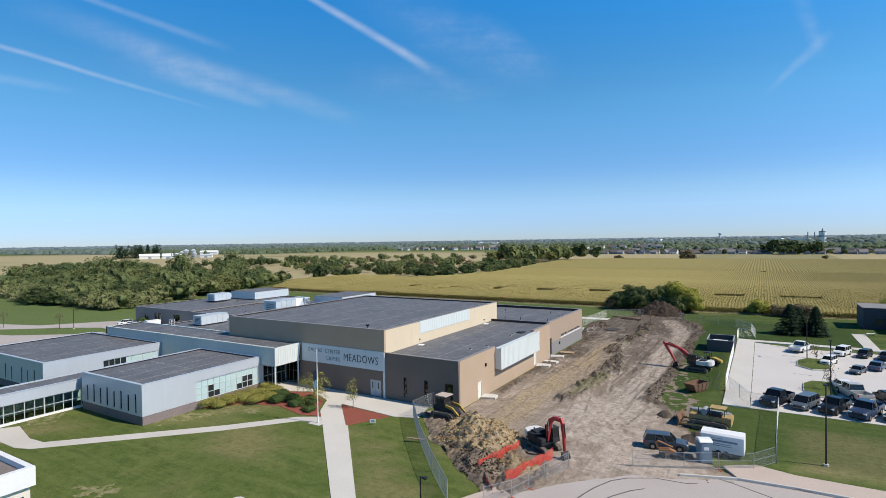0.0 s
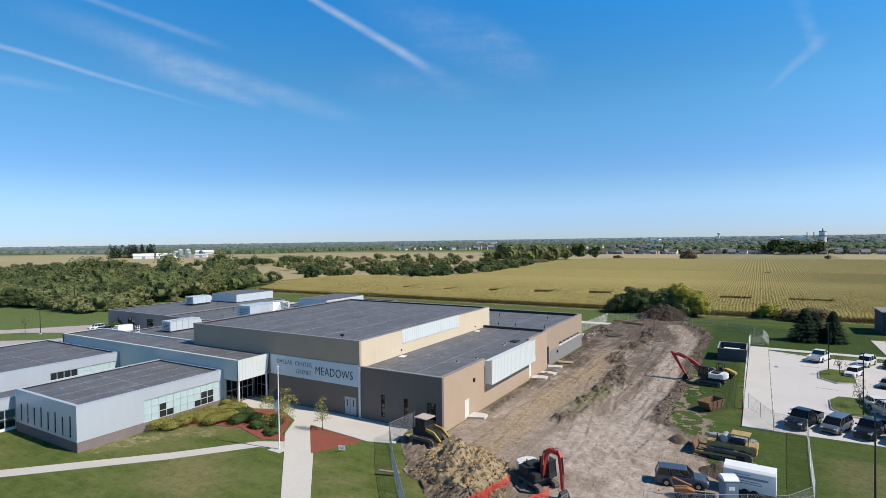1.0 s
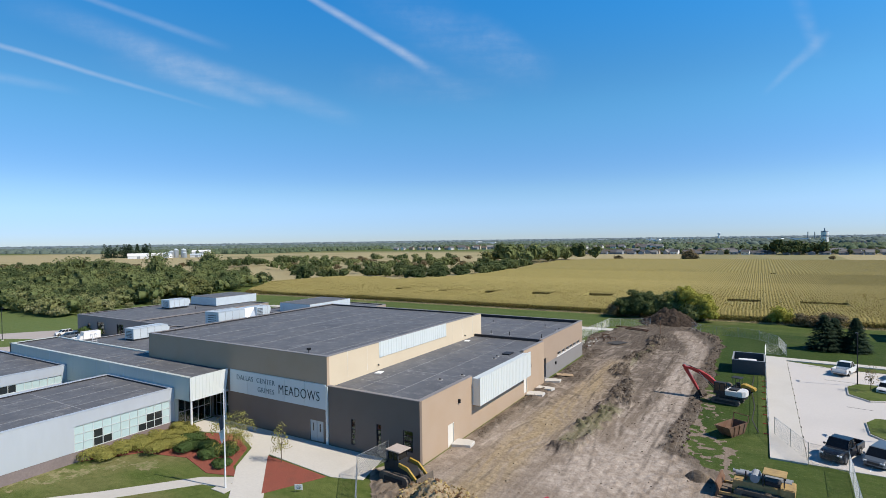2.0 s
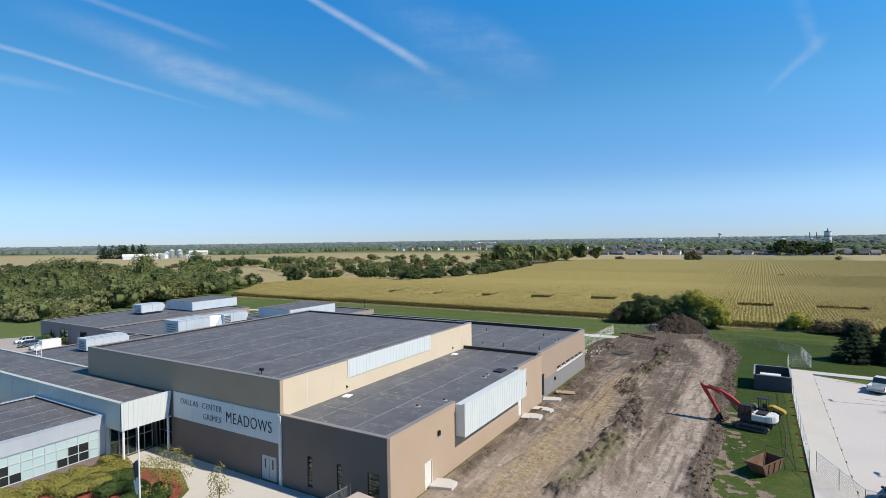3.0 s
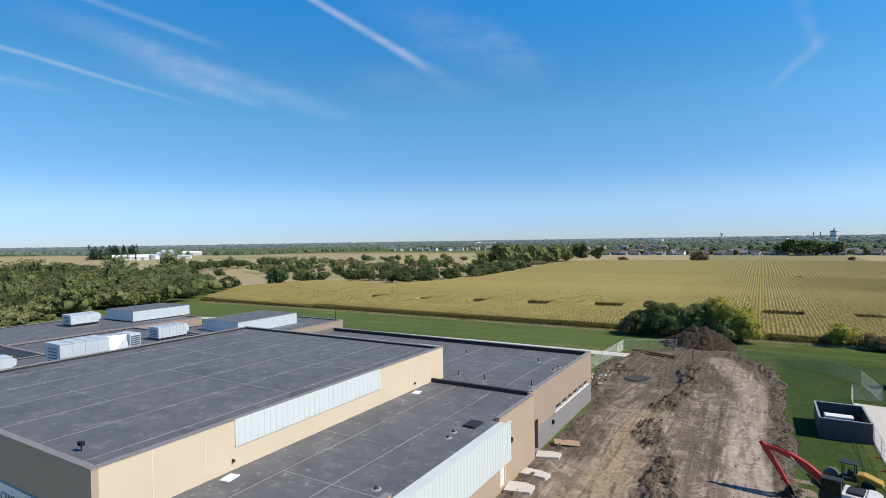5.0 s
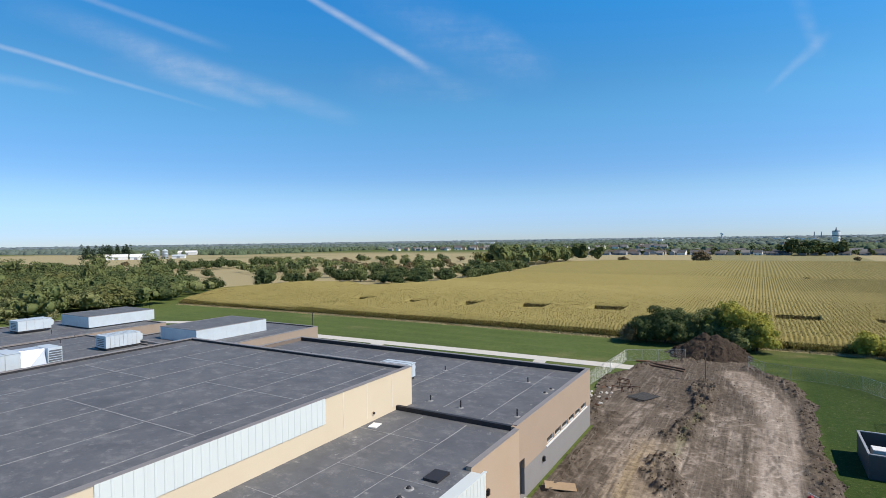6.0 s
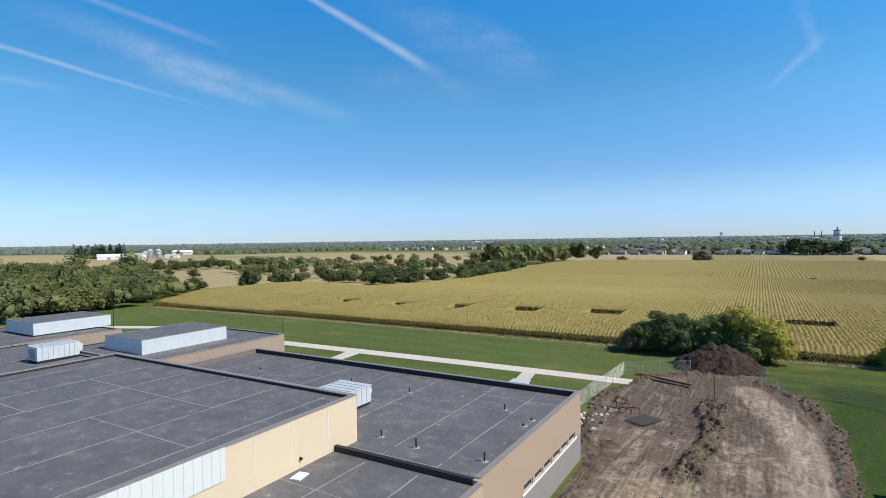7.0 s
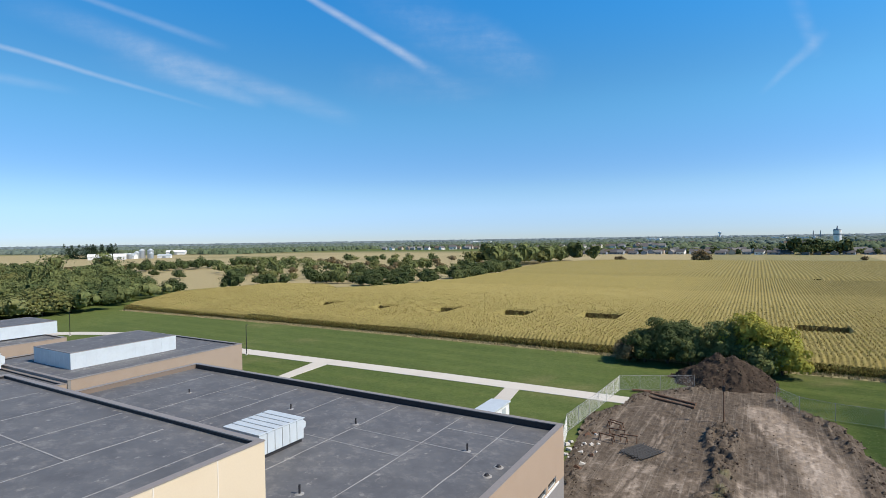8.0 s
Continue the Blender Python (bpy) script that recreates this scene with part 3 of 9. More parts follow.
on_drive = inside(sx, sy, KERB + [(60, 20), (-26, 20)])
kerb_d = near_line(sx, sy, KERB)
keep = (keep | (on_drive & (kerb_d < 1.6))) & (sx < -5.7)
lane_d, strip_d = near_line(sx, sy, LANE), near_line(sx, sy, STRIP)
n1, n2, n3 = fnoise(sx, sy, 1.1, 50), fnoise(sx, sy, 3.5, 51), fnoise(sx, sy, 9, 52)
clod = ramp01(fnoise(sx, sy, 0.55, 55, 3), 0.42, 0.75)
on_strip = ramp01(1.7 - strip_d + (n2 - 0.5) * 2.0, 0.1, 0.8) * ramp01(n3 + 0.22 * np.sin(sy * 0.55), 0.14, 0.36)
berm = ramp01(1.35 - np.abs(sx + 33.7), 0.0, 1.0) * (sy > 70) * (sy < 120) * ramp01(n2, 0.25, 0.5)
edge = ramp01(2.5 - near_line(sx, sy, [(-14.8, 78), (-14.4, 98), (-14.4, 122), (-14.4, 133), (-15.8, 143), (-20.5, 149.5)]) + (n2 - 0.5) * 1.5, 0.3, 1.2)
edge = np.maximum(edge, ramp01(1.7 - near_line(sx, sy, [(-35.5, 117), (-37.8, 127), (-38, 134), (-36.3, 141), (-34, 147), (-28, 151)]) + (n2 - 0.5), 0.3, 1.2))
rough_ground = inside(sx, sy, [(-38, 61), (-24, 43), (-19, 50), (-20.5, 55), (-24, 59.5), (-31, 61)])
swirl = (fnoise(sx, sy, 14, 57, 2) - 0.5) * 9
ruts = ramp01(fnoise((sx + 0.17 * (sy - 60) + swirl) * 6, sy * 0.45, 3.0, 58, 3), 0.3, 0.7)
sz = 0.03 + 0.05 * n2 + 0.05 * n1 + 0.03 * ruts * (lane_d < 9) + on_strip * (0.26 + 0.42 * clod) + berm * (0.06 + 0.22 * clod) + edge * (0.05 + 0.25 * clod) + rough_ground * 0.35 * clod + 0.10 * clod * ramp01(n3, 0.45, 0.6)
edge_d = near_line(sx, sy, SITE + SITE[:1])
sz = np.where(sx > -38, sz * (0.25 + 0.75 * np.clip(edge_d / 1.1, 0, 1)), sz)
rt = np.random.default_rng(77)
wheel, rut = np.zeros_like(sx), np.zeros_like(sx)


def streak(line_x, ya, yb, half, power):
    """A worn line that runs along y at line_x(y), soft at its ends and broken by the soil."""
    near = ramp01(half - np.abs(sx - line_x), 0.0, half * 0.6)
    return near * ramp01(sy - ya, 0, 7) * ramp01(yb - sy, 0, 7) * ramp01(n1 * 0.7 + n2 * 0.3, 0.36, 0.56) * power


for k in range(70):
    left_side = rt.random() < 0.6
    x0 = rt.uniform(-33, -25.5) if left_side else rt.uniform(-23.5, -15.5)
    ya = rt.uniform(56, 125)
    yb = min(150, ya + rt.uniform(18, 60))
    amp, ph, wl_, lean = rt.uniform(0.2, 1.6), rt.uniform(0, 6.28), rt.uniform(28, 75), rt.uniform(-0.06, 0.05) - (0.0 if left_side else 0.03)
    base_x = x0 + lean * (sy - ya) + amp * np.sin(sy / wl_ * 6.28 + ph)
    for off in (-0.9, 0.9):
        half, power = rt.uniform(0.14, 0.30), rt.uniform(0.45, 1.0)
        if k % 3:
            wheel = np.maximum(wheel, streak(base_x + off, ya, yb, half, power))
        else:
            rut = np.maximum(rut, streak(base_x + off, ya, yb, half, power))
for k in range(58):
    cx_, cy_, r_ = (rt.uniform(-31, -17), rt.uniform(92, 140), rt.uniform(2.0, 6.5)) if k % 2 else (rt.uniform(-32, -25), rt.uniform(90, 114), rt.uniform(1.6, 5.0))
    a0, span = rt.uniform(-3.14, 3.14), rt.uniform(1.2, 2.6)
    ang = np.abs((np.arctan2(sy - cy_, sx - cx_) - a0 + np.pi) % (2 * np.pi) - np.pi)
    for off in (0.0, 1.7):
        bend = ramp01(0.17 - np.abs(np.hypot(sx - cx_, (sy - cy_) * 0.85) - r_ - off), 0.0, 0.11) * ramp01(span - ang, 0.0, 0.4) * ramp01(n1, 0.36, 0.56)
        wheel = np.maximum(wheel, bend * rt.uniform(0.5, 0.95))
sz = np.where(on_drive, np.minimum(sz, 0.075 * (0.35 + n2) - 0.055 * kerb_d), sz)
sz = sz - 0.05 * wheel * ~on_drive + 0.04 * ramp01(wheel, 0.05, 0.3) * (1 - wheel) * ~on_drive
track = ramp01(1.9 + 0.6 * (sy < 84) - 0.55 * ramp01(sy, 96, 108) - lane_d + (n2 - 0.5) * (2.2 - 1.2 * ramp01(sy, 96, 108)), 0.0, 1.1) * (0.55 + 0.45 * ruts)
apron = ramp01(5.6 - near_line(sx, sy, [(-13, 56), (-18, 58), (-21, 66), (-18, 75)]) + (n2 - 0.5) * 3, 0, 3)
side_mud = ramp01(2.4 - near_line(sx, sy, [(-10, 70), (-13.5, 76), (-14.6, 84)]) + (n2 - 0.5) * 2.5, 0.3, 1.6)
dust = np.clip((1.05 - 0.6 * ramp01(sy, 104, 130)) * track + 0.95 * apron * (1 - 0.9 * rough_ground) + 0.4 * ramp01(80 - sy, 0, 10) * (1 - 0.8 * rough_ground) + (0.32 - 0.16 * ramp01(sy, 80, 95)) * ramp01(n2 * 0.6 + ruts * 0.3, 0.45, 0.75), 0, 1) * (0.2 + 1.1 * ramp01(n1 * 0.6 + n2 * 0.4, 0.3, 0.65)) + 0.75 * wheel
dust = np.maximum(dust, (0.95 - 0.55 * ramp01(sy, 104, 134)) * ramp01(0.85 - np.abs(lane_d - 0.9) + (n2 - 0.5) * 0.9, 0.0, 0.5) * ramp01(n1, 0.14, 0.36))
dust = np.maximum(dust, (0.85 - 0.5 * ramp01(sy, 104, 134)) * ramp01(1.8 - 0.4 * ramp01(sy, 96, 108) - lane_d + (n2 - 0.5) * 1.6, 0.0, 1.2) * ramp01(n1, 0.25, 0.5) * (0.6 + 0.4 * ruts))
dust = (dust - 0.75 * wheel) * (1 - 0.55 * ramp01(sy, 98, 120) * ramp01(lane_d, 0.9, 2.0)) + 0.95 * wheel * (0.6 + 0.4 * n1)
clay_zone = ramp01(3.2 - np.abs(sx + 29.0 - 0.02 * (sy - 60)), 0, 2.5) * ramp01(118 - sy, 0, 10)
clay = np.clip(0.85 * clay_zone * (0.4 + 0.9 * ruts), 0, 1)
far_mud = ramp01(sy, 80, 102) * ramp01(lane_d, 0.9, 2.6) * (0.68 + 0.32 * ramp01(n2, 0.3, 0.65)) * (1 - 0.75 * clay_zone)
mud = np.clip(-0.6 * wheel + 0.75 * rut + far_mud + 0.7 * side_mud + 0.9 * on_strip * (0.4 + clod) + 0.8 * berm + 1.0 * edge + 0.55 * ramp01(n3, 0.5, 0.66) * (sy > 84) * (lane_d > 2.2) + 0.85 * rough_ground * (0.45 + 0.55 * ramp01(n2, 0.35, 0.6)), 0, 1)
weeds = np.clip(ramp01(0.75 - near_line(sx, sy, [(-26.0, 114), (-25.2, 125)]) + (n1 - 0.5) * 1.6, 0.3, 1.0) + ramp01(1.7 - near_line(sx, sy, [(-24.9, 75), (-23.6, 87)]) + (n1 - 0.5) * 2.2, 0.3, 1.0) + ramp01(0.8 - near_line(sx, sy, [(-26.3, 110), (-25.9, 119)]) + (n1 - 0.5), 0.3, 0.8), 0, 1) * 0.55
kq = sq[keep[sq].all(1)]
used = np.unique(kq)
remap = np.zeros(len(sx), np.int32)
remap[used] = np.arange(len(used))
site = raw("bare_earth", np.stack([sx, sy, sz], 1)[used], remap[kq], "dirt", masks={"dust": np.clip(dust, 0, 1)[used], "clay": clay[used], "mud": mud[used], "weeds": weeds[used]}, smooth=True)
tagged(site, "churned brown building-site soil with dusty wheel tracks", "bare earth", kind="structure")
# loose clods along the spoil strip, the wall and the site's edges
cg = np.random.default_rng(91)
chance = np.clip(0.6 * on_strip * (sy > 90) + 0.4 * berm + 0.3 * edge + 0.12 * rough_ground + 0.05 * far_mud + 0.03, 0, 1) * keep
pick = np.nonzero(cg.random(len(sx)) < chance * 0.34)[0]
nc = len(pick)
cr = (0.035 + 0.10 * cg.random(nc) ** 2.5) * (0.7 + 0.6 * np.clip(on_strip + edge, 0, 1)[pick])
octa = np.array([(1, 0, 0), (0, 1, 0), (-1, 0, 0), (0, -1, 0), (0, 0, 0.8), (0, 0, -0.6)], float)
turn_c = cg.uniform(0, 6.28, nc)
shape = octa[None] * cg.uniform(0.6, 1.3, (nc, 6, 1)) * cr[:, None, None]
shape = np.stack([shape[..., 0] * np.cos(turn_c)[:, None] - shape[..., 1] * np.sin(turn_c)[:, None], shape[..., 0] * np.sin(turn_c)[:, None] + shape[..., 1] * np.cos(turn_c)[:, None], shape[..., 2]], -1)
mid_c = np.stack([sx[pick] + cg.normal(0, 0.07, nc), sy[pick] + cg.normal(0, 0.07, nc), sz[pick] + cr * 0.25], 1)
ring = np.array([(0, 1, 4), (1, 2, 4), (2, 3, 4), (3, 0, 4), (1, 0, 5), (2, 1, 5), (3, 2, 5), (0, 3, 5)])
tagged(raw("soil_clods", (shape + mid_c[:, None]).reshape(-1, 3), (ring[None] + 6 * np.arange(nc)[:, None, None]).reshape(-1, 3), "clod"), "loose dark clods of churned soil", "clods", kind="stuff")


def slab(name, pts, top, mat, label, category, bevel=0.015):
    bm = bmesh.new()
    prism(bm, pts, -0.1, top)
    return tagged(part(name, bm, mat, None, bevel=bevel), label, category, kind="structure")


slab("road", [(60, 20), (60, 58.7)] + [(x + 0.05, y - 0.1) for x, y in KERB[::-1][1:]] + [(-26, 20)], 0.04, "road", "pale concrete drive with dark sealed cracks", "road")
bm = bmesh.new()
for (ax, ay), (bx, by) in zip(KERB, KERB[1:]):
    if ax >= -10:
        beam(bm, (ax, ay, 0.1), (bx, by, 0.1), 0.16, 0.3)
tagged(part("kerb", bm, "concrete", bevel=0.02), "worn concrete kerb along the drive", "kerb", kind="structure")
slab("pavement", [(-5.6, 58.7), (60, 58.95), (60, 61.6), (-1.4, 61.4), (-4.3, 62.2), (-6.8, 60.6)], 0.2, "tanwalk", "tan concrete pavement beside the drive", "pavement")
slab("pavement", [(-25.4, 41), (-23.4, 39.5), (-21.5, 44.2), (-20.7, 46.8), (-22.2, 47.6), (-23.6, 45.0)], 0.2, "tanwalk", "broken end of concrete pavement", "pavement")


def cracks(name, runs, z, label):
    bm = bmesh.new()
    for pts in runs:
        for (ax, ay), (bx, by) in zip(pts, pts[1:]):
            beam(bm, (ax, ay, z), (bx, by, z), 0.09, 0.012)
    return tagged(part(name, bm, "joint"), label, "crack", kind="structure")


cracks("sealed_crack", [[(-16.4, 48), (-16.0, 49.5), (-15.5, 51.3), (-14.6, 53.3), (-13.5, 54.5), (-11.5, 55.6), (-10.2, 55.7), (-9.1, 55.8), (-8.3, 56.3)], [(-14.4, 49.6), (-13.8, 50.8), (-12.8, 52.3), (-11.9, 53.2)],
                        [(-10.8, 57.2), (-8.3, 58.0), (-7.0, 58.0), (-5.8, 57.6), (-2, 55.8)], [(-2.2, 49), (-1.9, 53.8), (-1.9, 56.4)], [(-1.9, 53.8), (6, 53)]], 0.044, "dark sealant in the cracks of the drive")

# walks round the school
slab("pavement", [(-30.2, 37), (-28.0, 37.2), (-42.4, 52.6), (-48.7, 58.7), (-40.2, 57.9), (-37.4, 58.8), (-38.6, 63.15), (-60.2, 63.15), (-63, 63.15), (-63, 58.6), (-59.5, 59.6), (-55.8, 61), (-51.5, 59), (-49.2, 55.4), (-45.6, 52)], 0.05, "concrete",
     "pale concrete walk and forecourt before the school entrance", "pavement")
slab("pavement", [(-75.5, 35.2), (-76.9, 33.2), (-74, 32.0), (-68.4, 32.0), (-66.6, 32.6), (-54, 45.3), (-48.8, 51.6), (-46.2, 52.3), (-47.4, 53.9), (-50, 52.5), (-55.0, 46.6), (-67.4, 34.2), (-70, 34.0)], 0.046, "concrete", "narrow pale concrete path across the lawn", "pavement")
slab("mulch_bed", [(-48.6, 58.45), (-40.6, 57.75), (-43.0, 52.9)], 0.06, "mulch", "triangular bed of red mulch", "mulch bed")
slab("mulch_bed", [(-63.0, 58.4), (-59.6, 59.3), (-55.9, 60.7), (-51.8, 58.7), (-49.4, 55.2), (-47.3, 54.1), (-50.4, 53.2), (-55, 54.4), (-60, 53.0), (-63.0, 49)], 0.045, "mulch", "bed of red mulch below the shrubs", "mulch bed")
# parking lot and its walk
slab("parking_lot", [(-5.0, 80.2), (60, 80.2), (60, 121.5), (2, 121.5), (-5.0, 124.6)], 0.05, "lot", "pale concrete parking lot", "parking lot")
slab("pavement", [(-7.9, 80.0), (-5.05, 80.0), (-5.05, 125.0), (60, 121.9), (60, 123.6), (-5, 126.9), (-7.9, 127.2)], 0.15, "concrete", "pale concrete walk round the parking lot", "pavement")
slab("pavement", [(11.6, 124.0), (13.8, 124.0), (13.8, 143), (11.6, 143)], 0.05, "concrete", "short concrete path to the house", "pavement")
# walk behind the school and its spurs
slab("pavement", [(-160, 129.6), (-150, 135.4), (-141, 139.6), (-128, 140.6), (-100, 139.3), (-62, 140.5), (-36, 140.9), (-36.2, 143.7), (-62, 143.5), (-104, 142.2), (-128, 143.6), (-141, 142.8), (-152, 138.2), (-162, 132.4)], 0.05, "concrete", "long pale concrete walk behind the school", "pavement")
slab("pavement", [(-51.2, 141.6), (-49.2, 141.4), (-47.0, 127.5), (-47.0, 114.8), (-49.0, 114.8), (-49.2, 128)], 0.046, "concrete", "concrete spur to a back door", "pavement")
slab("pavement", [(-84.0, 141.2), (-81.0, 141.2), (-79.9, 130), (-79.9, 115), (-81.9, 115), (-81.8, 129.5)], 0.046, "concrete", "concrete spur to a back door", "pavement")
# service drive on the far side
slab("road", [(-240, 40), (-165, 63.6), (-151, 73.5), (-143, 77.5), (-118, 73), (-104, 68), (-104, 86.2), (-139, 86.2), (-145, 90), (-152, 84.5), (-162, 72), (-240, 50)], 0.04, "road", "pale concrete service drive", "road")
slab("road", [(-240, 28), (-139, 54.5), (-128, 60), (-128, 73), (-136, 74), (-138, 70), (-150, 62), (-240, 36)], 0.042, "road", "pale concrete service drive", "road")


def bare_patch(seed, poly, label, bare=0.40, mat="drysoil"):
    """A worn patch in the lawn with a ragged outline."""
    xs_, ys_ = [p[0] for p in poly], [p[1] for p in poly]
    qx, qy, qf = grid(np.arange(min(xs_) - 1, max(xs_) + 1, 0.13), np.arange(min(ys_) - 1, max(ys_) + 1, 0.13))
    shift = (fnoise(qx, qy, 1.3, seed, 6) - 0.5) * 3.0
    ok_ = inside(qx + shift, qy - shift, poly) & (fnoise(qx, qy, 0.8, seed + 1, 5) > bare)
    f_ = qf[ok_[qf].all(1)]
    u_ = np.unique(f_)
    ix_ = np.zeros(len(qx), np.int32)
    ix_[u_] = np.arange(len(u_))
    tagged(raw("bare_patch", np.stack([qx, qy, 0.010 + 0.012 * fnoise(qx, qy, 0.6, seed + 2)], 1)[u_], ix_[f_], mat, smooth=True), label, "bare patch", kind="structure")


M["drysoil"] = scuff(material("dry_lawn_soil", (0.27, 0.235, 0.135), 0.97, 0.3, 4, 0.6, 0.5, tint=(0.21, 0.20, 0.09), spec=0.1), (0.12, 0.15, 0.042), 1.8, 0.42, 0.58, 0.85)
bare_patch(301, [(-65.2, 42.6), (-62.6, 42.2), (-60.4, 45.5), (-58.0, 49.6), (-55.0, 52.2), (-57.0, 53.0), (-60.8, 49.8), (-63.2, 46.8)], "dry bare soil along the foot of the hedge")
bare_patch(311, [(-79.2, 36.2), (-76.0, 35.9), (-73.6, 36.6), (-73.4, 38.0), (-76.8, 40.6), (-78.2, 40.0)], "dry bare soil at the corner of the path")
bare_patch(321, [(-53.6, 30.6), (-51.4, 29.8), (-48.8, 31.6), (-49.6, 33.2), (-52.0, 32.2)], "thin dry patch in the lawn")
bare_patch(351, [(-15.4, 78), (-12.4, 76.4), (-9.6, 69.5), (-7.6, 66), (-5.6, 67.4), (-7.6, 73.4), (-11.2, 80.6), (-12.6, 90), (-12.4, 101), (-14.6, 101), (-14.8, 84)], "soil trodden into the grass beside the site", 0.50, "dirt")

# ---- the school ----
school = thing("school_building", "low school with tan and pale metal walls and dark flat roofs", "school")


def wall_grid(us, zs, holes, place):
    """One welded sheet with thickness, open where the holes are; place(u, depth, z) gives a corner."""
    bm = bmesh.new()
    pts = {}

    def at(i, k, d):
        if (i, k, d) not in pts:
            pts[i, k, d] = bm.verts.new(place(us[i], d, zs[k]))
        return pts[i, k, d]

    def solid(i, k):
        if not (0 <= i < len(us) - 1 and 0 <= k < len(zs) - 1):
            return False
        u, z = (us[i] + us[i + 1]) / 2, (zs[k] + zs[k + 1]) / 2
        return not any(h[0] < u < h[1] and h[2] < z < h[3] for h in holes)

    for i in range(len(us) - 1):
        for k in range(len(zs) - 1):
            if solid(i, k):
                for d in (0, 1):
                    bm.faces.new([at(i, k, d), at(i + 1, k, d), at(i + 1, k + 1, d), at(i, k + 1, d)])
                for (di, dk), (p, q) in {(-1, 0): ((i, k), (i, k + 1)), (1, 0): ((i + 1, k), (i + 1, k + 1)), (0, -1): ((i, k), (i + 1, k)), (0, 1): ((i, k + 1), (i + 1, k + 1))}.items():
                    if not solid(i + di, k + dk):
                        bm.faces.new([at(*p, 0), at(*q, 0), at(*q, 1), at(*p, 1)])
    return bm


def wall_x(name, x0, x1, y, z0, z1, mat, holes=(), th=0.35, inward=1, label="", parent=None):
    """A wall along x whose outer face stands at y; holes are (x0, x1, z0, z1) and go through."""
    xs = sorted({x0, x1, *[h[0] for h in holes], *[h[1] for h in holes]})
    zs = sorted({z0, z1, *[max(z0, h[2]) for h in holes], *[min(z1, h[3]) for h in holes]})
    return part(name, wall_grid(xs, zs, holes, lambda u, d, z: (u, y + d * th * inward, z)), mat, parent or school, label)


def wall_y(name, y0, y1, x, z0, z1, mat, holes=(), th=0.35, inward=-1, label="", parent=None):
    """The same along y, with its outer face at x."""
    ys = sorted({y0, y1, *[h[0] for h in holes], *[h[1] for h in holes]})
    zs = sorted({z0, z1, *[max(z0, h[2]) for h in holes], *[min(z1, h[3]) for h in holes]})
    return part(name, wall_grid(ys, zs, holes, lambda u, d, z: (x + d * th * inward, u, z)), mat, parent or school, label)


def lattice(u0, u1, z0, z1, cols, rows, bar, place):
    """A welded window frame with bars between its lights."""
    holes = []
    for a in range(cols):
        for b in range(rows):
            holes.append((u0 + (u1 - u0) * a / cols + bar * (0.5 if a else 1), u0 + (u1 - u0) * (a + 1) / cols - bar * (0.5 if a < cols - 1 else 1),
                          z0 + (z1 - z0) * b / rows + bar * (0.5 if b else 1), z0 + (z1 - z0) * (b + 1) / rows - bar * (0.5 if b < rows - 1 else 1)))
    us = sorted({round(v, 4) for v in [u0, u1] + [h[0] for h in holes] + [h[1] for h in holes]})
    zs = sorted({round(v, 4) for v in [z0, z1] + [h[2] for h in holes] + [h[3] for h in holes]})
    return wall_grid(us, zs, holes, place)


def window_x(x0, x1, y, z0, z1, cols=1, rows=1, frame_mat="frame", inward=1, pane_mat="glass", odd=None):
    """A window in a wall along x: frame, bars and a pane for each light. odd: (column, row) pairs of dark panes."""
    f, d0, d1 = 0.06, y + 0.06 * inward, y + 0.16 * inward
    lo, hi = min(d0, d1), max(d0, d1)
    w = lattice(x0, x1, z0, z1, cols, rows, f, lambda u, d, z: (u, d0 + d * (d1 - d0), z))
    win = part("window", w, frame_mat, school)
    for a in range(cols):
        for b in range(rows):
            g = bmesh.new()
            box(g, x0 + (x1 - x0) * a / cols + 0.02, x0 + (x1 - x0) * (a + 1) / cols - 0.02, (lo + hi) / 2 - 0.01, (lo + hi) / 2 + 0.01,
                z0 + (z1 - z0) * b / rows + 0.02, z0 + (z1 - z0) * (b + 1) / rows - 0.02)
            part("pane", g, "blind" if odd and (a, b) in odd else pane_mat, win)
    return win


def window_y(y0, y1, x, z0, z1, cols=1, rows=1, frame_mat="frame", inward=-1, pane_mat="glass", odd=None):
    f, d0, d1 = 0.07, x + 0.06 * inward, x + 0.16 * inward
    lo, hi = min(d0, d1), max(d0, d1)
    w = lattice(y0, y1, z0, z1, cols, rows, f, lambda u, d, z: (d0 + d * (d1 - d0), u, z))
    win = part("window", w, frame_mat, school)
    for a in range(cols):
        for b in range(rows):
            g = bmesh.new()
            box(g, (lo + hi) / 2 - 0.01, (lo + hi) / 2 + 0.01, y0 + (y1 - y0) * a / cols + 0.02, y0 + (y1 - y0) * (a + 1) / cols - 0.02,
                z0 + (z1 - z0) * b / rows + 0.02, z0 + (z1 - z0) * (b + 1) / rows - 0.02)
            part("pane", g, "blind" if odd and (a, b) in odd else pane_mat, win)
    return win


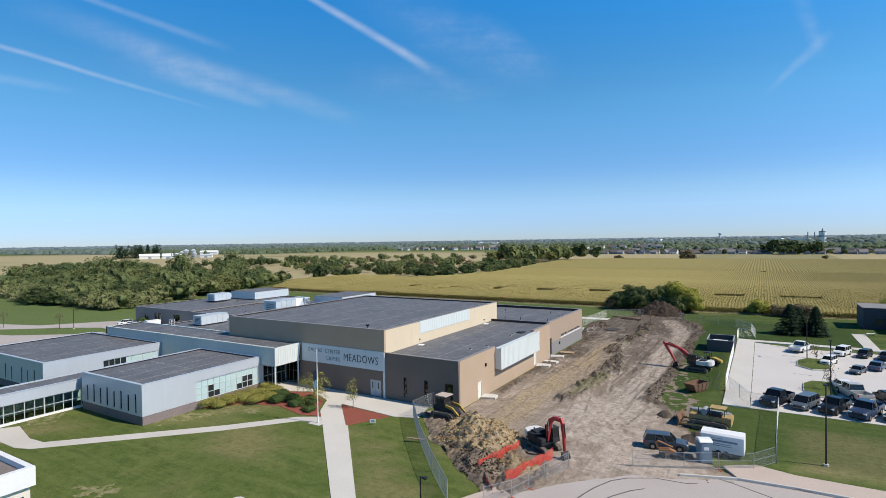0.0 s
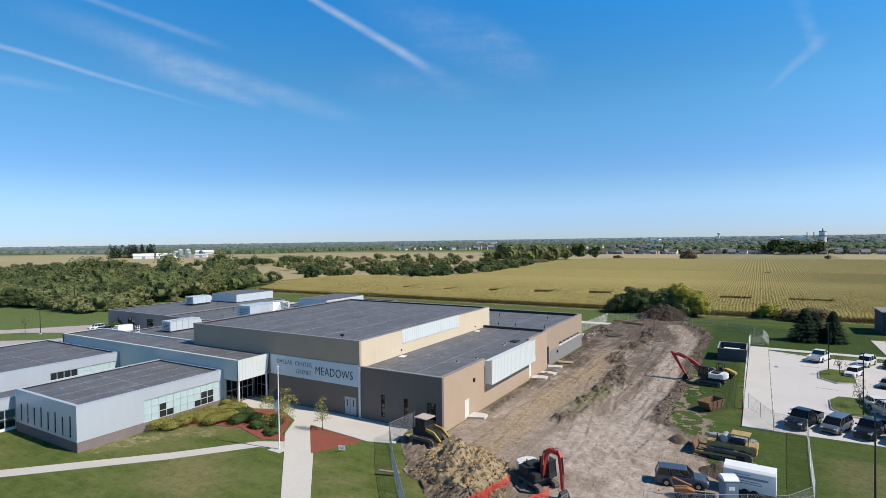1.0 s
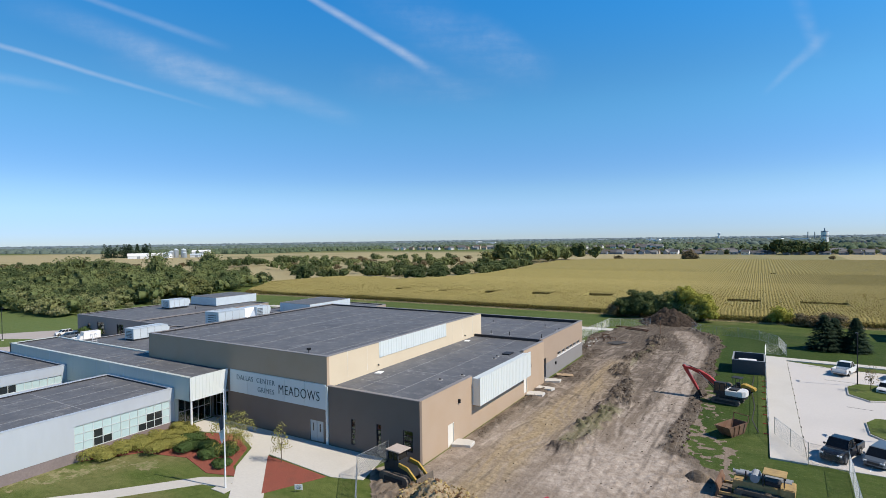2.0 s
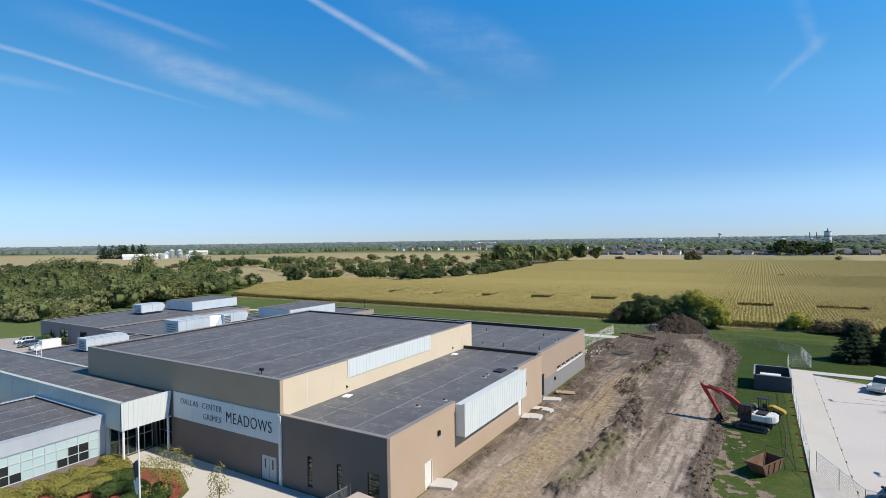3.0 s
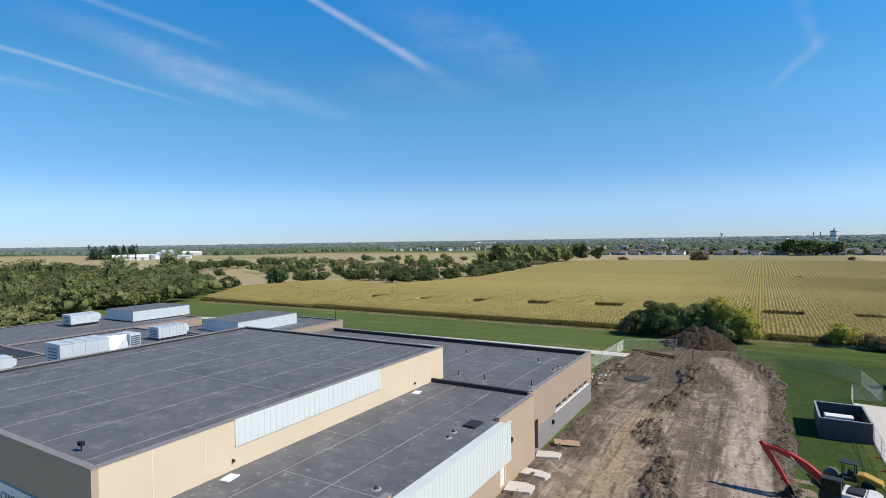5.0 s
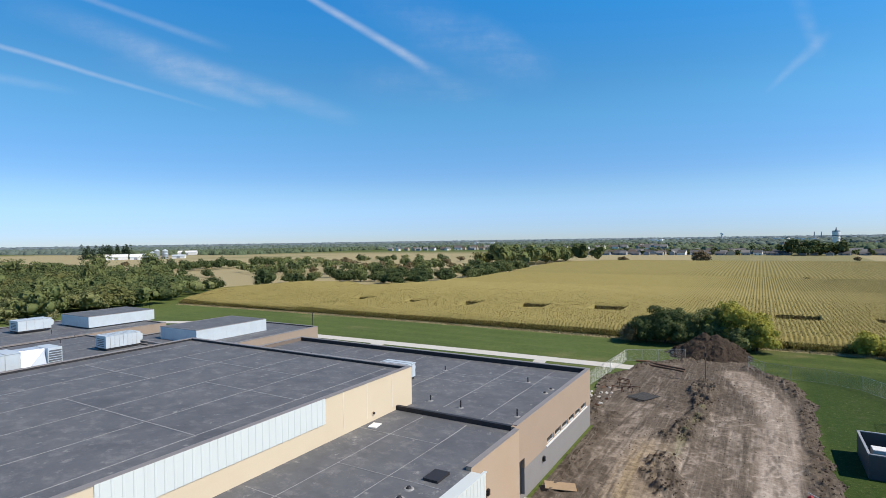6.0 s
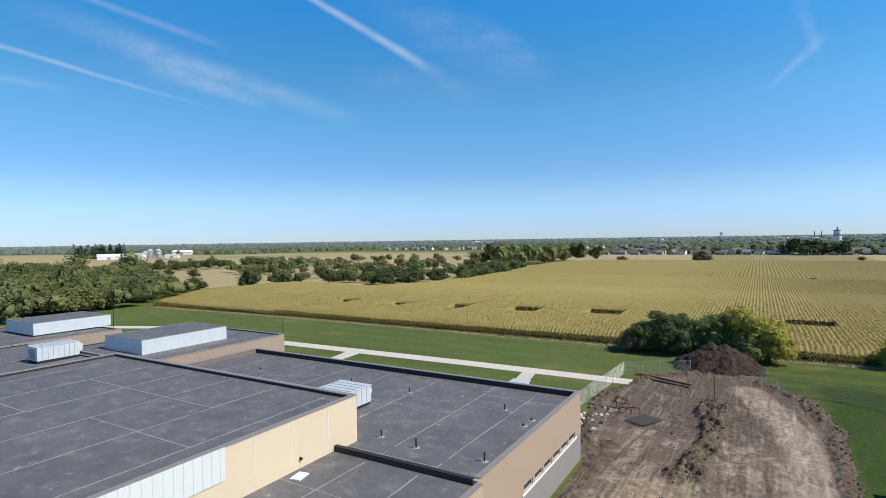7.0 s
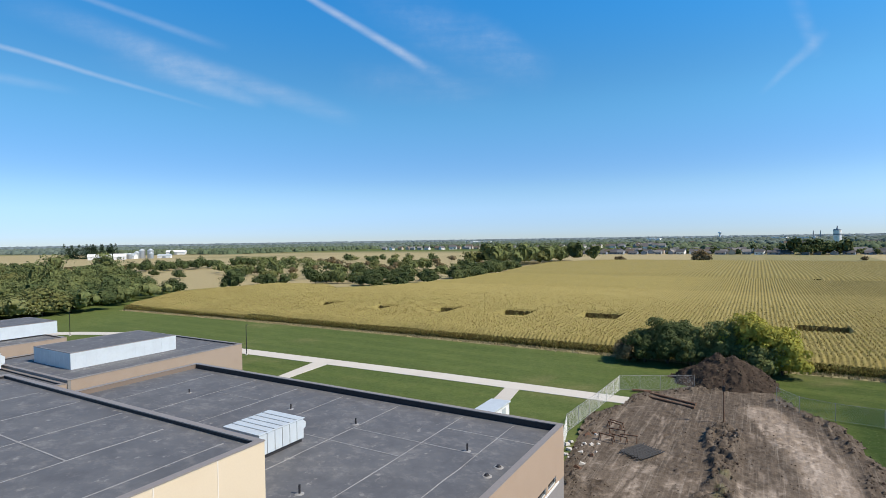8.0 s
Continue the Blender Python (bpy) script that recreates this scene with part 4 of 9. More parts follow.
def flat_roof(x0, x1, y0, y1, z, seams_x=(), seams_y=(), seed=1, flash_shade=()):
    """A membrane roof with lapped seams; seams_x are lines along y at those x."""
    bm = bmesh.new()
    box(bm, x0, x1, y0, y1, z - 0.3, z)
    roof = part("roof", bm, "roof", school, "dark grey flat membrane roof with pale seams")
    rng = random.Random(seed)
    for x in seams_x:
        stops = [y0 + 0.4]
        while stops[-1] < y1 - 1.2:
            stops.append(min(stops[-1] + rng.uniform(1.5, 4), y1 - 0.4))
        if len(stops) < 2:
            stops = [y0 + 0.1, y1 - 0.1]
        bm = bmesh.new()
        rows = []
        for y in stops:
            o, w = rng.uniform(-0.04, 0.04), rng.uniform(0.018, 0.05)
            rows.append([bm.verts.new((x + o + e * w, y, z + h)) for e, h in ((-1, -0.01), (-1, 0.012), (1, 0.012), (1, -0.01))])
        for p, q in zip(rows, rows[1:]):
            for i in range(4):
                bm.faces.new((p[i], p[(i + 1) % 4], q[(i + 1) % 4], q[i]))
        bm.faces.new(rows[0])
        bm.faces.new(rows[-1])
        part("seam", bm, "seam", roof)
    for y, a, b in seams_y:
        w = rng.uniform(0.025, 0.05)
        bm = bmesh.new()
        box(bm, a, b, y - w, y + w, z - 0.01, z + 0.018)
        part("seam", bm, "seam", roof)
    return roof


def parapet(x0, x1, y0, y1, z0, z1, sides="nsew", mat="cope", inner="flash_shade", th=0.35):
    """Parapet with a metal cap; near-black skins put shade on the faces towards the roof."""
    runs = {"s": (x0, x1, y0, y0 + th), "n": (x0, x1, y1 - th, y1), "w": (x0, x0 + th, y0 + th, y1 - th), "e": (x1 - th, x1, y0 + th, y1 - th)}
    for s in sides:
        a, b, c, d = runs[s]
        cap, skin = bmesh.new(), bmesh.new()
        low, high = c - 0.03, d + 0.03
        if s in "ew":
            low = c + 0.031 if "s" in sides else low
            high = d - 0.031 if "n" in sides else high
        box(cap, a - 0.03, b + 0.03, low, high, z1 - 0.06, z1)
        i = 0.012
        if s == "s":
            box(skin, a + th, b - th, d, d + i, z0, z1 - 0.06)
        if s == "n":
            box(skin, a + th, b - th, c - i, c, z0, z1 - 0.06)
        if s == "w":
            box(skin, b, b + i, c, d, z0, z1 - 0.06)
        if s == "e":
            box(skin, a - i, a, c, d, z0, z1 - 0.06)
        part("coping", cap, mat, school)
        part("flashing", skin, inner, school)


# gymnasium: front, sides, roof
GX0, GX1, GY0, GY1, GZ = -76.0, -45.5, 63.3, 97.25, 8.77
DOOR = (-47.95, -46.1, 0.05, 2.15)
wall_x("wall", GX0, GX1, GY0, 0, 3.42, "shade_brown", [DOOR, (-63.6, -60.6, 0.05, 3.2)], label="brown block wall below the sign, darkened for shade")
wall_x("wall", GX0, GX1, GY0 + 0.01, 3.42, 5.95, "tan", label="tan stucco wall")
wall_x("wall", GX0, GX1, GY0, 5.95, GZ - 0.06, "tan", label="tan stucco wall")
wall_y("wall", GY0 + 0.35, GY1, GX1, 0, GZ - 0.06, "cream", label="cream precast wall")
wall_y("wall", GY0 + 0.35, GY1, GX0, 0, GZ - 0.06, "tan", inward=1)
wall_x("wall", GX0 + 0.35, GX1 - 0.35, GY1, 0, GZ - 0.06, "tan", inward=-1)
seam_gx = [-73.4, -68.2, -63.0, -57.8, -52.6, -47.6]
flat_roof(GX0 + 0.3, GX1 - 0.3, GY0 + 0.3, GY1 - 0.3, 8.52, seam_gx, [(70.5, -68.2, -57.8), (78.2, -63, -47.6), (84.5, -73.4, -63), (86, -57.8, -47.6), (91, -68.2, -52.6)], 3)
parapet(GX0, GX1, GY0, GY1, 8.52, GZ)
for y in (66.4, 69.6, 88.5, 91.2, 94.4):
    bm = bmesh.new()
    box(bm, GX1 - 0.01, GX1 + 0.012, y - 0.03, y + 0.03, 6.0, GZ - 0.07)
    part("panel_joint", bm, "beige", school)


def ribbed(name, y0, y1, x, z0, z1, pitch=0.42, mat="whiterib", depth=0.045, label="white ribbed metal cladding"):
    bm = bmesh.new()
    box(bm, x, x + depth, y0, y1, z0, z1)
    n = int((y1 - y0) / pitch)
    for k in range(n):
        y = y0 + (k + 0.5) * (y1 - y0) / n
        hexa(bm, [(x + depth, y - 0.07, z0), (x + depth, y + 0.07, z0), (x + depth + 0.025, y + 0.04, z0), (x + depth + 0.025, y - 0.04, z0)],
             [(x + depth, y - 0.07, z1), (x + depth, y + 0.07, z1), (x + depth + 0.025, y + 0.04, z1), (x + depth + 0.025, y - 0.04, z1)])
    return part(name, bm, mat, school, label)


ribbed("cladding", 71.7, 86.6, GX1 + 0.01, 7.0, GZ - 0.02, 0.5)

# sign over the forecourt
bm = bmesh.new()
box(bm, -60.1, -45.62, GY0 - 0.05, GY0 + 0.005, 3.44, 5.94)
sign = part("sign_panel", bm, "sign", school, "pale blue-grey sign panel with dark lettering")
for k in range(5):
    bm = bmesh.new()
    box(bm, -60.1 + k * 2.9, -60.1 + k * 2.9 + 2.885, GY0 - 0.09, GY0 - 0.048, 3.45, 5.93)
    part("panel", bm, "sign", sign, bevel=0.01)


def lettering(text, x, z, size, squeeze=1.0, mat="letter"):
    """Raised letters in the plain built-in face, each a piece of its own."""
    cu = bpy.data.curves.new("letter", "FONT")
    cu.body, cu.size, cu.extrude, cu.space_character = text, size, 0.015, 1.1
    cu.offset = -0.011 * size
    tmp = bpy.data.objects.new("letter", cu)
    scene.collection.objects.link(tmp)
    bpy.context.view_layer.update()
    me = bpy.data.meshes.new_from_object(tmp.evaluated_get(bpy.context.evaluated_depsgraph_get()))
    bpy.data.objects.remove(tmp)
    whole = bmesh.new()
    whole.from_mesh(me)
    bmesh.ops.remove_doubles(whole, verts=whole.verts, dist=0.0005)
    left = set(whole.faces)
    place = Matrix.Translation((x, GY0 - 0.11, z)) @ Matrix.Rotation(radians(90), 4, "X") @ Matrix.Diagonal((squeeze, 1, 1, 1))
    while left:
        todo, seen = [left.pop()], []
        while todo:
            f = todo.pop()
            seen.append(f)
            for v in f.verts:
                for g in v.link_faces:
                    if g in left:
                        left.remove(g)
                        todo.append(g)
        one, made = bmesh.new(), {}
        for f in seen:
            for v in f.verts:
                if v not in made:
                    made[v] = one.verts.new(place @ v.co)
            one.faces.new([made[v] for v in f.verts])
        part("letter", one, mat, sign)
    whole.free()


lettering("DALLAS  CENTER", -58.95, 4.92, 0.78, 0.93, "paleletter")
lettering("GRIMES", -55.55, 3.95, 0.78, 0.93, "paleletter")
lettering("MEADOWS", -52.35, 4.18, 1.42, 0.785)

# low block beside the gymnasium, and the block behind
LX, LY0, LY1, LZ = -34.58, 63.3, 94.9, 5.88
slots = [(-42.55, -42.0, 0.55, 3.05), (-39.45, -38.9, 0.55, 3.05), (-36.45, -35.35, 1.1, 3.0)]
wall_x("wall", GX1, LX, LY0 + 0.004, 0, LZ - 0.06, "shade_brown", slots, label="brown block wall coloured darker for shade")
for s, c, r in zip(slots, (1, 1, 1), (5, 5, 4)):
    window_x(s[0], s[1], LY0, s[2], s[3], c, r, "darkframe")
DOORS = [(68.2, 69.35, 0.02, 2.2), (87.45, 88.5, 0.3, 2.5)]
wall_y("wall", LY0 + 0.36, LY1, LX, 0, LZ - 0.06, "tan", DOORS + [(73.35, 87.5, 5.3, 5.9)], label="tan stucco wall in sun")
bm = bmesh.new()
box(bm, LX, LX + 0.9, 73.35, 87.5, 2.82, 5.62)
part("bay", bm, "whiterib", school, "projecting clad bay")
ribbed("cladding", 73.3, 87.55, LX + 0.9, 2.8, 5.72, 0.42)
bm = bmesh.new()
box(bm, LX + 0.80, LX + 0.99, 73.25, 87.6, 5.72, 5.79)
part("coping", bm, "whiterib", school)
bm = bmesh.new()
box(bm, LX - 0.37, LX + 0.8, 73.36, 87.49, 5.3, 5.618)
part("roof", bm, "roof", school, "membrane roof running over the clad bay")
flat_roof(GX1, LX - 0.3, LY0 + 0.3, LY1, 5.62, [-42.6, -38.6], [(67.5, -45, -38.6), (73, -42.6, -35), (79.5, -45, -38.6), (84.6, -42.6, -35), (90.2, -45.4, -38.6)], 5)
parapet(GX1 - 0.35, LX, LY0, LY1, 5.62, LZ, "s")
for ya, yb in ((LY0 + 0.38, 73.34), (87.51, LY1)):
    cap, skin = bmesh.new(), bmesh.new()
    box(cap, LX - 0.38, LX + 0.03, ya, yb, LZ - 0.06, LZ)
    # Near-black skin puts shade on this parapet's inner face.
    box(skin, LX - 0.362, LX - 0.35, ya, yb, 5.62, LZ - 0.06)
    part("coping", cap, "cope", school)
    part("flashing", skin, "flash_shade", school)


def door_y(y0, y1, x, z0, z1, mat="door"):
    bm = bmesh.new()
    box(bm, x - 0.14, x - 0.08, y0 + 0.05, y1 - 0.05, z0 + 0.02, z1 - 0.05)
    d = part("door", bm, mat, school, bevel=0.01)
    bm = bmesh.new()
    box(bm, x - 0.16, x + 0.02, y0, y0 + 0.05, z0, z1)
    box(bm, x - 0.16, x + 0.02, y1 - 0.05, y1, z0, z1)
    box(bm, x - 0.16, x + 0.018, y0 + 0.05, y1 - 0.05, z1 - 0.05, z1)
    part("door_frame", bm, mat, d)
    bm = bmesh.new()
    rod(bm, (x - 0.02, y0 + 0.16, z0 + 1.0), (x - 0.02, y0 + 0.3, z0 + 1.0), 0.02)
    rod(bm, (x - 0.08, y0 + 0.2, z0 + 1.0), (x - 0.02, y0 + 0.2, z0 + 1.0), 0.018)
    part("door_handle", bm, "steel", d)


for d in DOORS:
    door_y(d[0], d[1], LX, d[2], d[3])
for k in range(2):
    a = -47.92 + k * 0.92
    bm = bmesh.new()
    box(bm, a, a + 0.88, GY0 + 0.06, GY0 + 0.12, 0.06, 2.12)
    d = part("door", bm, "greydoor", school, "grey steel double door", bevel=0.01)
    bm = bmesh.new()
    box(bm, a + 0.36, a + 0.50, GY0 + 0.045, GY0 + 0.062, 1.05, 1.85)
    part("vision_panel", bm, "blind", d)
bm = bmesh.new()
box(bm, GX1 - 0.14, GX1 + 0.14, GY0 - 0.16, GY0 - 0.005, 0, 5.8)
part("downpipe", bm, "whiterib", school, "pale square downpipe", bevel=0.02)

FX, FY0, FY1, FZ = -34.9, 94.9, 114.66, 6.0
clere = [(101.6 + k * 1.95, 103.2 + k * 1.95, 2.45, 2.95) for k in range(6)]
wall_y("wall", FY0 + 0.006, FY1, FX, 2.3, FZ - 0.06, "stucco", [(FY0 + 0.4, FY0 + 1.75, 2.3, 3.1)] + clere, label="brown stucco wall over a grey base")
wall_y("wall", FY0 + 0.006, FY1, FX - 0.02, 0, 2.3, "greyblock", [(FY0 + 0.4, FY0 + 1.75, 0.3, 2.3)], label="grey block base")
bm = bmesh.new()
box(bm, FX - 0.5, FX - 0.3, FY0 + 0.4, FY0 + 1.75, 0.3, 3.1)
part("door", bm, "darkframe", school, "dark recessed service door")
for c in clere:
    window_y(c[0], c[1], FX, c[2], c[3], 1, 1, "frame", pane_mat="blind")
bm = bmesh.new()
box(bm, FX - 0.02, FX + 0.07, 101.3, 113.4, 2.3, 2.42)
part("window_sill", bm, "white", school)
# North and west walls use the brown that was darkened for shade.
wall_x("wall", -76.5, FX - 0.35, FY1, 0, FZ - 0.06, "shade_brown", [(-49.0, -47.2, 0.05, 2.2)], inward=-1)
wall_y("wall", GY1, FY1 - 0.35, -76.5, 0, FZ - 0.06, "shade_brown", inward=1)
flat_roof(-76.2, FX - 0.3, GY1, FY1 - 0.3, 5.5, [-72, -66, -60, -54.5, -48.6, -42.6, -38.4], [(102, -60, -54.5), (105.4, -54.5, -42.6), (109.4, -66, -60), (108, -48.6, -38.4), (111.2, -42.6, -35.4)], 7)
flat_roof(GX1, FX - 0.3, FY0 + 0.3, GY1, 5.502, [-42.6, -38.4], [(96.2, -45, -38.4)], 8)
parapet(-76.5, FX, FY0, FY1, 5.5, FZ, "ne")
# Roof step: its shade is put into a near-black colour.
bm = bmesh.new()
box(bm, GX1, FX - 0.32, FY0, FY0 + 0.3, 5.3, 5.97)
part("parapet", bm, "flash_shade", school, "step between two roofs, blackened as its shade")
bm = bmesh.new()
box(bm, -76.53, -76.12, GY1 + 0.04, FY1 - 0.39, FZ - 0.058, FZ)
part("coping", bm, "cope", school)

# entrance spine with its canopy
SX0, SX1, SY0, SY1, SZ = -103.0, -60.4, 58.45, 64.8, 5.96
wall_x("wall", SX0, SX1, SY0, 3.42, SZ - 0.06, "bluemetal", label="blue-grey metal panels")
wall_x("wall", SX0, -63.1, SY0 + 0.02, 0, 3.42, "bluemetal", [(-86, -77, 0.4, 2.6)])
wall_y("wall", SY0, SY1, SX0, 0, SZ - 0.06, "bluemetal", inward=1)
wall_x("wall", SX0, GX0, SY1, 0, SZ - 0.06, "bluemetal", inward=-1)
for x in np.arange(-100, -61, 3.0):
    bm = bmesh.new()
    box(bm, x - 0.012, x + 0.012, SY0 - 0.012, SY0 + 0.01, 3.5, SZ - 0.08)
    part("panel_joint", bm, "metal", school)
flat_roof(SX0 + 0.3, SX1 + 0.02, SY0 + 0.3, GY0 - 0.02, 5.75, [-96, -88, -80, -72, -66], [(61, -100, -70)], 9)
flat_roof(SX0 + 0.3, GX0, GY0 - 0.02, SY1 - 0.3, 5.748, [-96, -88, -80], (), 10)
parapet(SX0, SX1, SY0, SY1, 5.75, SZ, "sw", "bluemetal")
# the canopy's end leans out towards the forecourt
bm = bmesh.new()
hexa(bm, [(SX1 - 0.1, SY0, 3.45), (SX1 + 0.1, SY0, 3.45), (SX1 + 0.1, 62.75, 3.45), (SX1 - 0.1, 62.75, 3.45)], [(SX1 - 0.1, SY0, SZ), (SX1 + 0.1, SY0, SZ), (SX1 + 0.1, 63.2, SZ), (SX1 - 0.1, 63.2, SZ)])
for k in range(11):
    y = SY0 + 0.25 + k * 0.4
    t = y + (0.4 * k / 10)
    hexa(bm, [(SX1 + 0.1, y - 0.07, 3.45), (SX1 + 0.1, y + 0.07, 3.45), (SX1 + 0.125, y + 0.04, 3.45), (SX1 + 0.125, y - 0.04, 3.45)],
         [(SX1 + 0.1, t - 0.07, SZ), (SX1 + 0.1, t + 0.07, SZ), (SX1 + 0.125, t + 0.04, SZ), (SX1 + 0.125, t - 0.04, SZ)])
part("cladding", bm, "whiterib", school, "white ribbed metal end of the entrance canopy")
bm = bmesh.new()
box(bm, -63.1, SX1 - 0.11, SY0 + 0.3, GY0 - 0.01, 3.40, 3.5)
part("soffit", bm, "white", school)
for p in ((SX1 - 0.15, SY0 + 0.25), (SX1 - 0.15, 62.9)):
    bm = bmesh.new()
    rod(bm, (*p, 0.03), (*p, 3.45), 0.11, 12)
    part("column", bm, "white", school, "round white entrance column")
window_y(58.9, 62.9, -63.1, 0.1, 3.3, 5, 2, "greyframe")
window_x(-63.1, -60.7, GY0 + 0.2, 0.1, 3.2, 3, 2, "greyframe")


# classroom wings
def wing(x0, x1, z, win_y0, rows, dark, slits):
    y0, y1 = 42.0, 58.43
    ww = (win_y0, y1 - 0.5, 0.95 if rows > 1 else 2.35, 3.35)
    wall_y("wall", y0 + 0.3, y1, x1, 1.0, z - 0.06, "metal", [ww], th=0.3, label="pale grey metal panels in sun")
    wall_y("wall", y0 + 0.3, y1, x1 - 0.03, 0, 1.0, "basebrick", [ww] if rows > 1 else (), th=0.3)
    cols = 11 if rows > 1 else 10
    window_y(ww[0], ww[1], x1, ww[2], ww[3], cols, rows, "frame", odd=dark, pane_mat="spandrel")
    hol = [(c - 0.17, c + 0.17, 1.25, 3.15 + 0.25 * (i % 2)) for i, c in enumerate(slits)]
    wall_x("wall", x0, x1, y0, 1.0, z - 0.06, "metal", hol, th=0.3, label="pale grey metal panels with slit windows")
    wall_x("wall", x0, x1 - 0.03, y0 + 0.03, 0, 1.0, "basebrick", th=0.27)
    for h in hol:
        window_x(h[0], h[1], y0, h[2], h[3], 1, 3, "darkframe")
    wall_y("wall", y0 + 0.3, y1, x0, 0, z - 0.06, "metal", th=0.3, inward=1)
    wall_x("wall", x0 + 0.3, x1 - 0.3, y1, 0, z - 0.06, "metal", th=0.3, inward=-1)
    w = x1 - x0
    flat_roof(x0 + 0.25, x1 - 0.25, y0 + 0.25, y1 - 0.25, z - 0.22, [x0 + w * f for f in (0.25, 0.5, 0.75)], [(50, x0 + 1, x1 - 1)], int(-x0))
    parapet(x0, x1, y0, y1, z - 0.22, z, "nsew", "metal", th=0.3)
    # the eastern face runs on as a raking fin
    bm = bmesh.new()
    hexa(bm, [(x1 - 0.3, y1, 3.4), (x1, y1, 3.4), (x1, y1 + 0.02, 3.4), (x1 - 0.3, y1 + 0.02, 3.4)], [(x1 - 0.3, y1, z), (x1, y1, z), (x1, y1 + 0.55, z), (x1 - 0.3, y1 + 0.55, z)])
    part("fin", bm, "metal", school)


wing(-76.2, -63.1, 4.6, 48.6, 3, {(2, 0), (3, 0), (2, 1), (7, 0), (8, 0), (9, 0), (8, 1), (9, 1)}, [-74.9, -73.4, -71.9, -70.4, -68.9, -67.4, -65.9, -64.4])
wing(-107.9, -86.4, 4.6, 49.6, 1, {(0, 0), (1, 0), (2, 0), (3, 0)}, [-104.6, -102.4, -100.2, -98, -96, -92.8, -91.0, -89.0])
# glazed corridor
wall_y("wall", 22, 44, -77.0, 2.3, 3.56, "metal", th=0.25, label="pale blue-grey fascia over the glazing")
wall_y("wall", 22, 44, -77.0, 0, 0.22, "white", th=0.25)
for k in range(4):
    window_y(43.3 - 5 * (k + 1), 43.3 - 5 * k, -77.02, 0.22, 2.3, 5, 2, "frame")
wall_y("wall", 22, 44, -81.0, 0, 3.56, "bluemetal", th=0.25, inward=1)
wall_x("wall", -80.75, -77.25, 22.0, 0, 3.56, "bluemetal", th=0.25)
flat_roof(-80.75, -77.25, 22.2, 44, 3.5, (), [(30, -80.6, -77.4), (36, -80.6, -77.4)], 12)
bm = bmesh.new()
box(bm, -77.27, -76.95, 22, 44, 3.56, 3.62)
box(bm, -81.05, -80.73, 22, 44, 3.56, 3.62)
part("coping", bm, "metal", school)

# older blocks behind
def old_block(x0, x1, y0, y1, z, seams, holes=(), mat="rosetan", sides="nsew"):
    wall_x("wall", x0, x1, y0, 0, z - 0.06, "greyblock", holes, label="dark grey block wall")
    for h in holes:
        window_x(h[0], h[1], y0, h[2], h[3], max(1, int((h[1] - h[0]) / 1.1)), 2, "darkframe")
    wall_y("wall", y0 + 0.35, y1, x1, 0, z - 0.06, mat, label="brown block wall in sun")
    wall_y("wall", y0 + 0.35, y1, x0, 0, z - 0.06, mat, inward=1)
    wall_x("wall", x0 + 0.35, x1 - 0.35, y1, 0, z - 0.06, mat, inward=-1)
    flat_roof(x0 + 0.3, x1 - 0.3, y0 + 0.3, y1 - 0.3, z - 0.2, seams, (), int(-x0) + 3)
    parapet(x0, x1, y0, y1, z - 0.2, z, sides)


old_block(-144, -120.5, 86.4, 121.5, 4.2, [-138, -132, -126], [(-139.6, -138.4, 0.1, 2.5), (-135.5, -132.5, 0.4, 3.0), (-127.5, -125, 0.1, 3.0)])
old_block(-120.46, -88.3, 86.42, 107, 4.1, [-114, -108, -100, -94], [(-118.6, -116, 0.4, 3.0), (-112, -108, 0.4, 3.0)])
old_block(-109, -88.2, 107.04, 130, 4.42, [-104, -99, -93], (), "rosetan")
old_block(-106, -76.24, 65.2, 86.38, 4.3, [-98, -92, -86, -80], ())


def penthouse(x0, x1, y0, y1, z0, z1):
    bm = bmesh.new()
    box(bm, x0, x1, y0, y1, z0, z1 - 0.08)
    for k in range(int((y1 - y0) / 1.2)):
        y = y0 + 0.6 + k * 1.2
        box(bm, x1, x1 + 0.01, y - 0.03, y + 0.03, z0, z1 - 0.08)
    for k in range(int((x1 - x0) / 1.2)):
        x = x0 + 0.6 + k * 1.2
        box(bm, x - 0.03, x + 0.03, y0 - 0.01, y0, z0, z1 - 0.08)
    p = part("penthouse", bm, "unit", school, "pale metal plant room on the roof")
    bm = bmesh.new()
    box(bm, x0 + 0.15, x1 - 0.15, y0 + 0.15, y1 - 0.15, z1 - 0.08, z1 - 0.02)
    part("roof", bm, "roof", p)
    bm = bmesh.new()
    for a, b, c, d in ((x0, x1, y0, y0 + 0.15), (x0, x1, y1 - 0.15, y1), (x0, x0 + 0.15, y0 + 0.15, y1 - 0.15), (x1 - 0.15, x1, y0 + 0.15, y1 - 0.15)):
        box(bm, a, b, c, d, z1 - 0.08, z1)
    part("coping", bm, "cope", p)


penthouse(-137.3, -127.0, 110.5, 123.0, 4.2, 6.27)
penthouse(-103.6, -94.2, 110.1, 123.6, 4.2, 6.25)

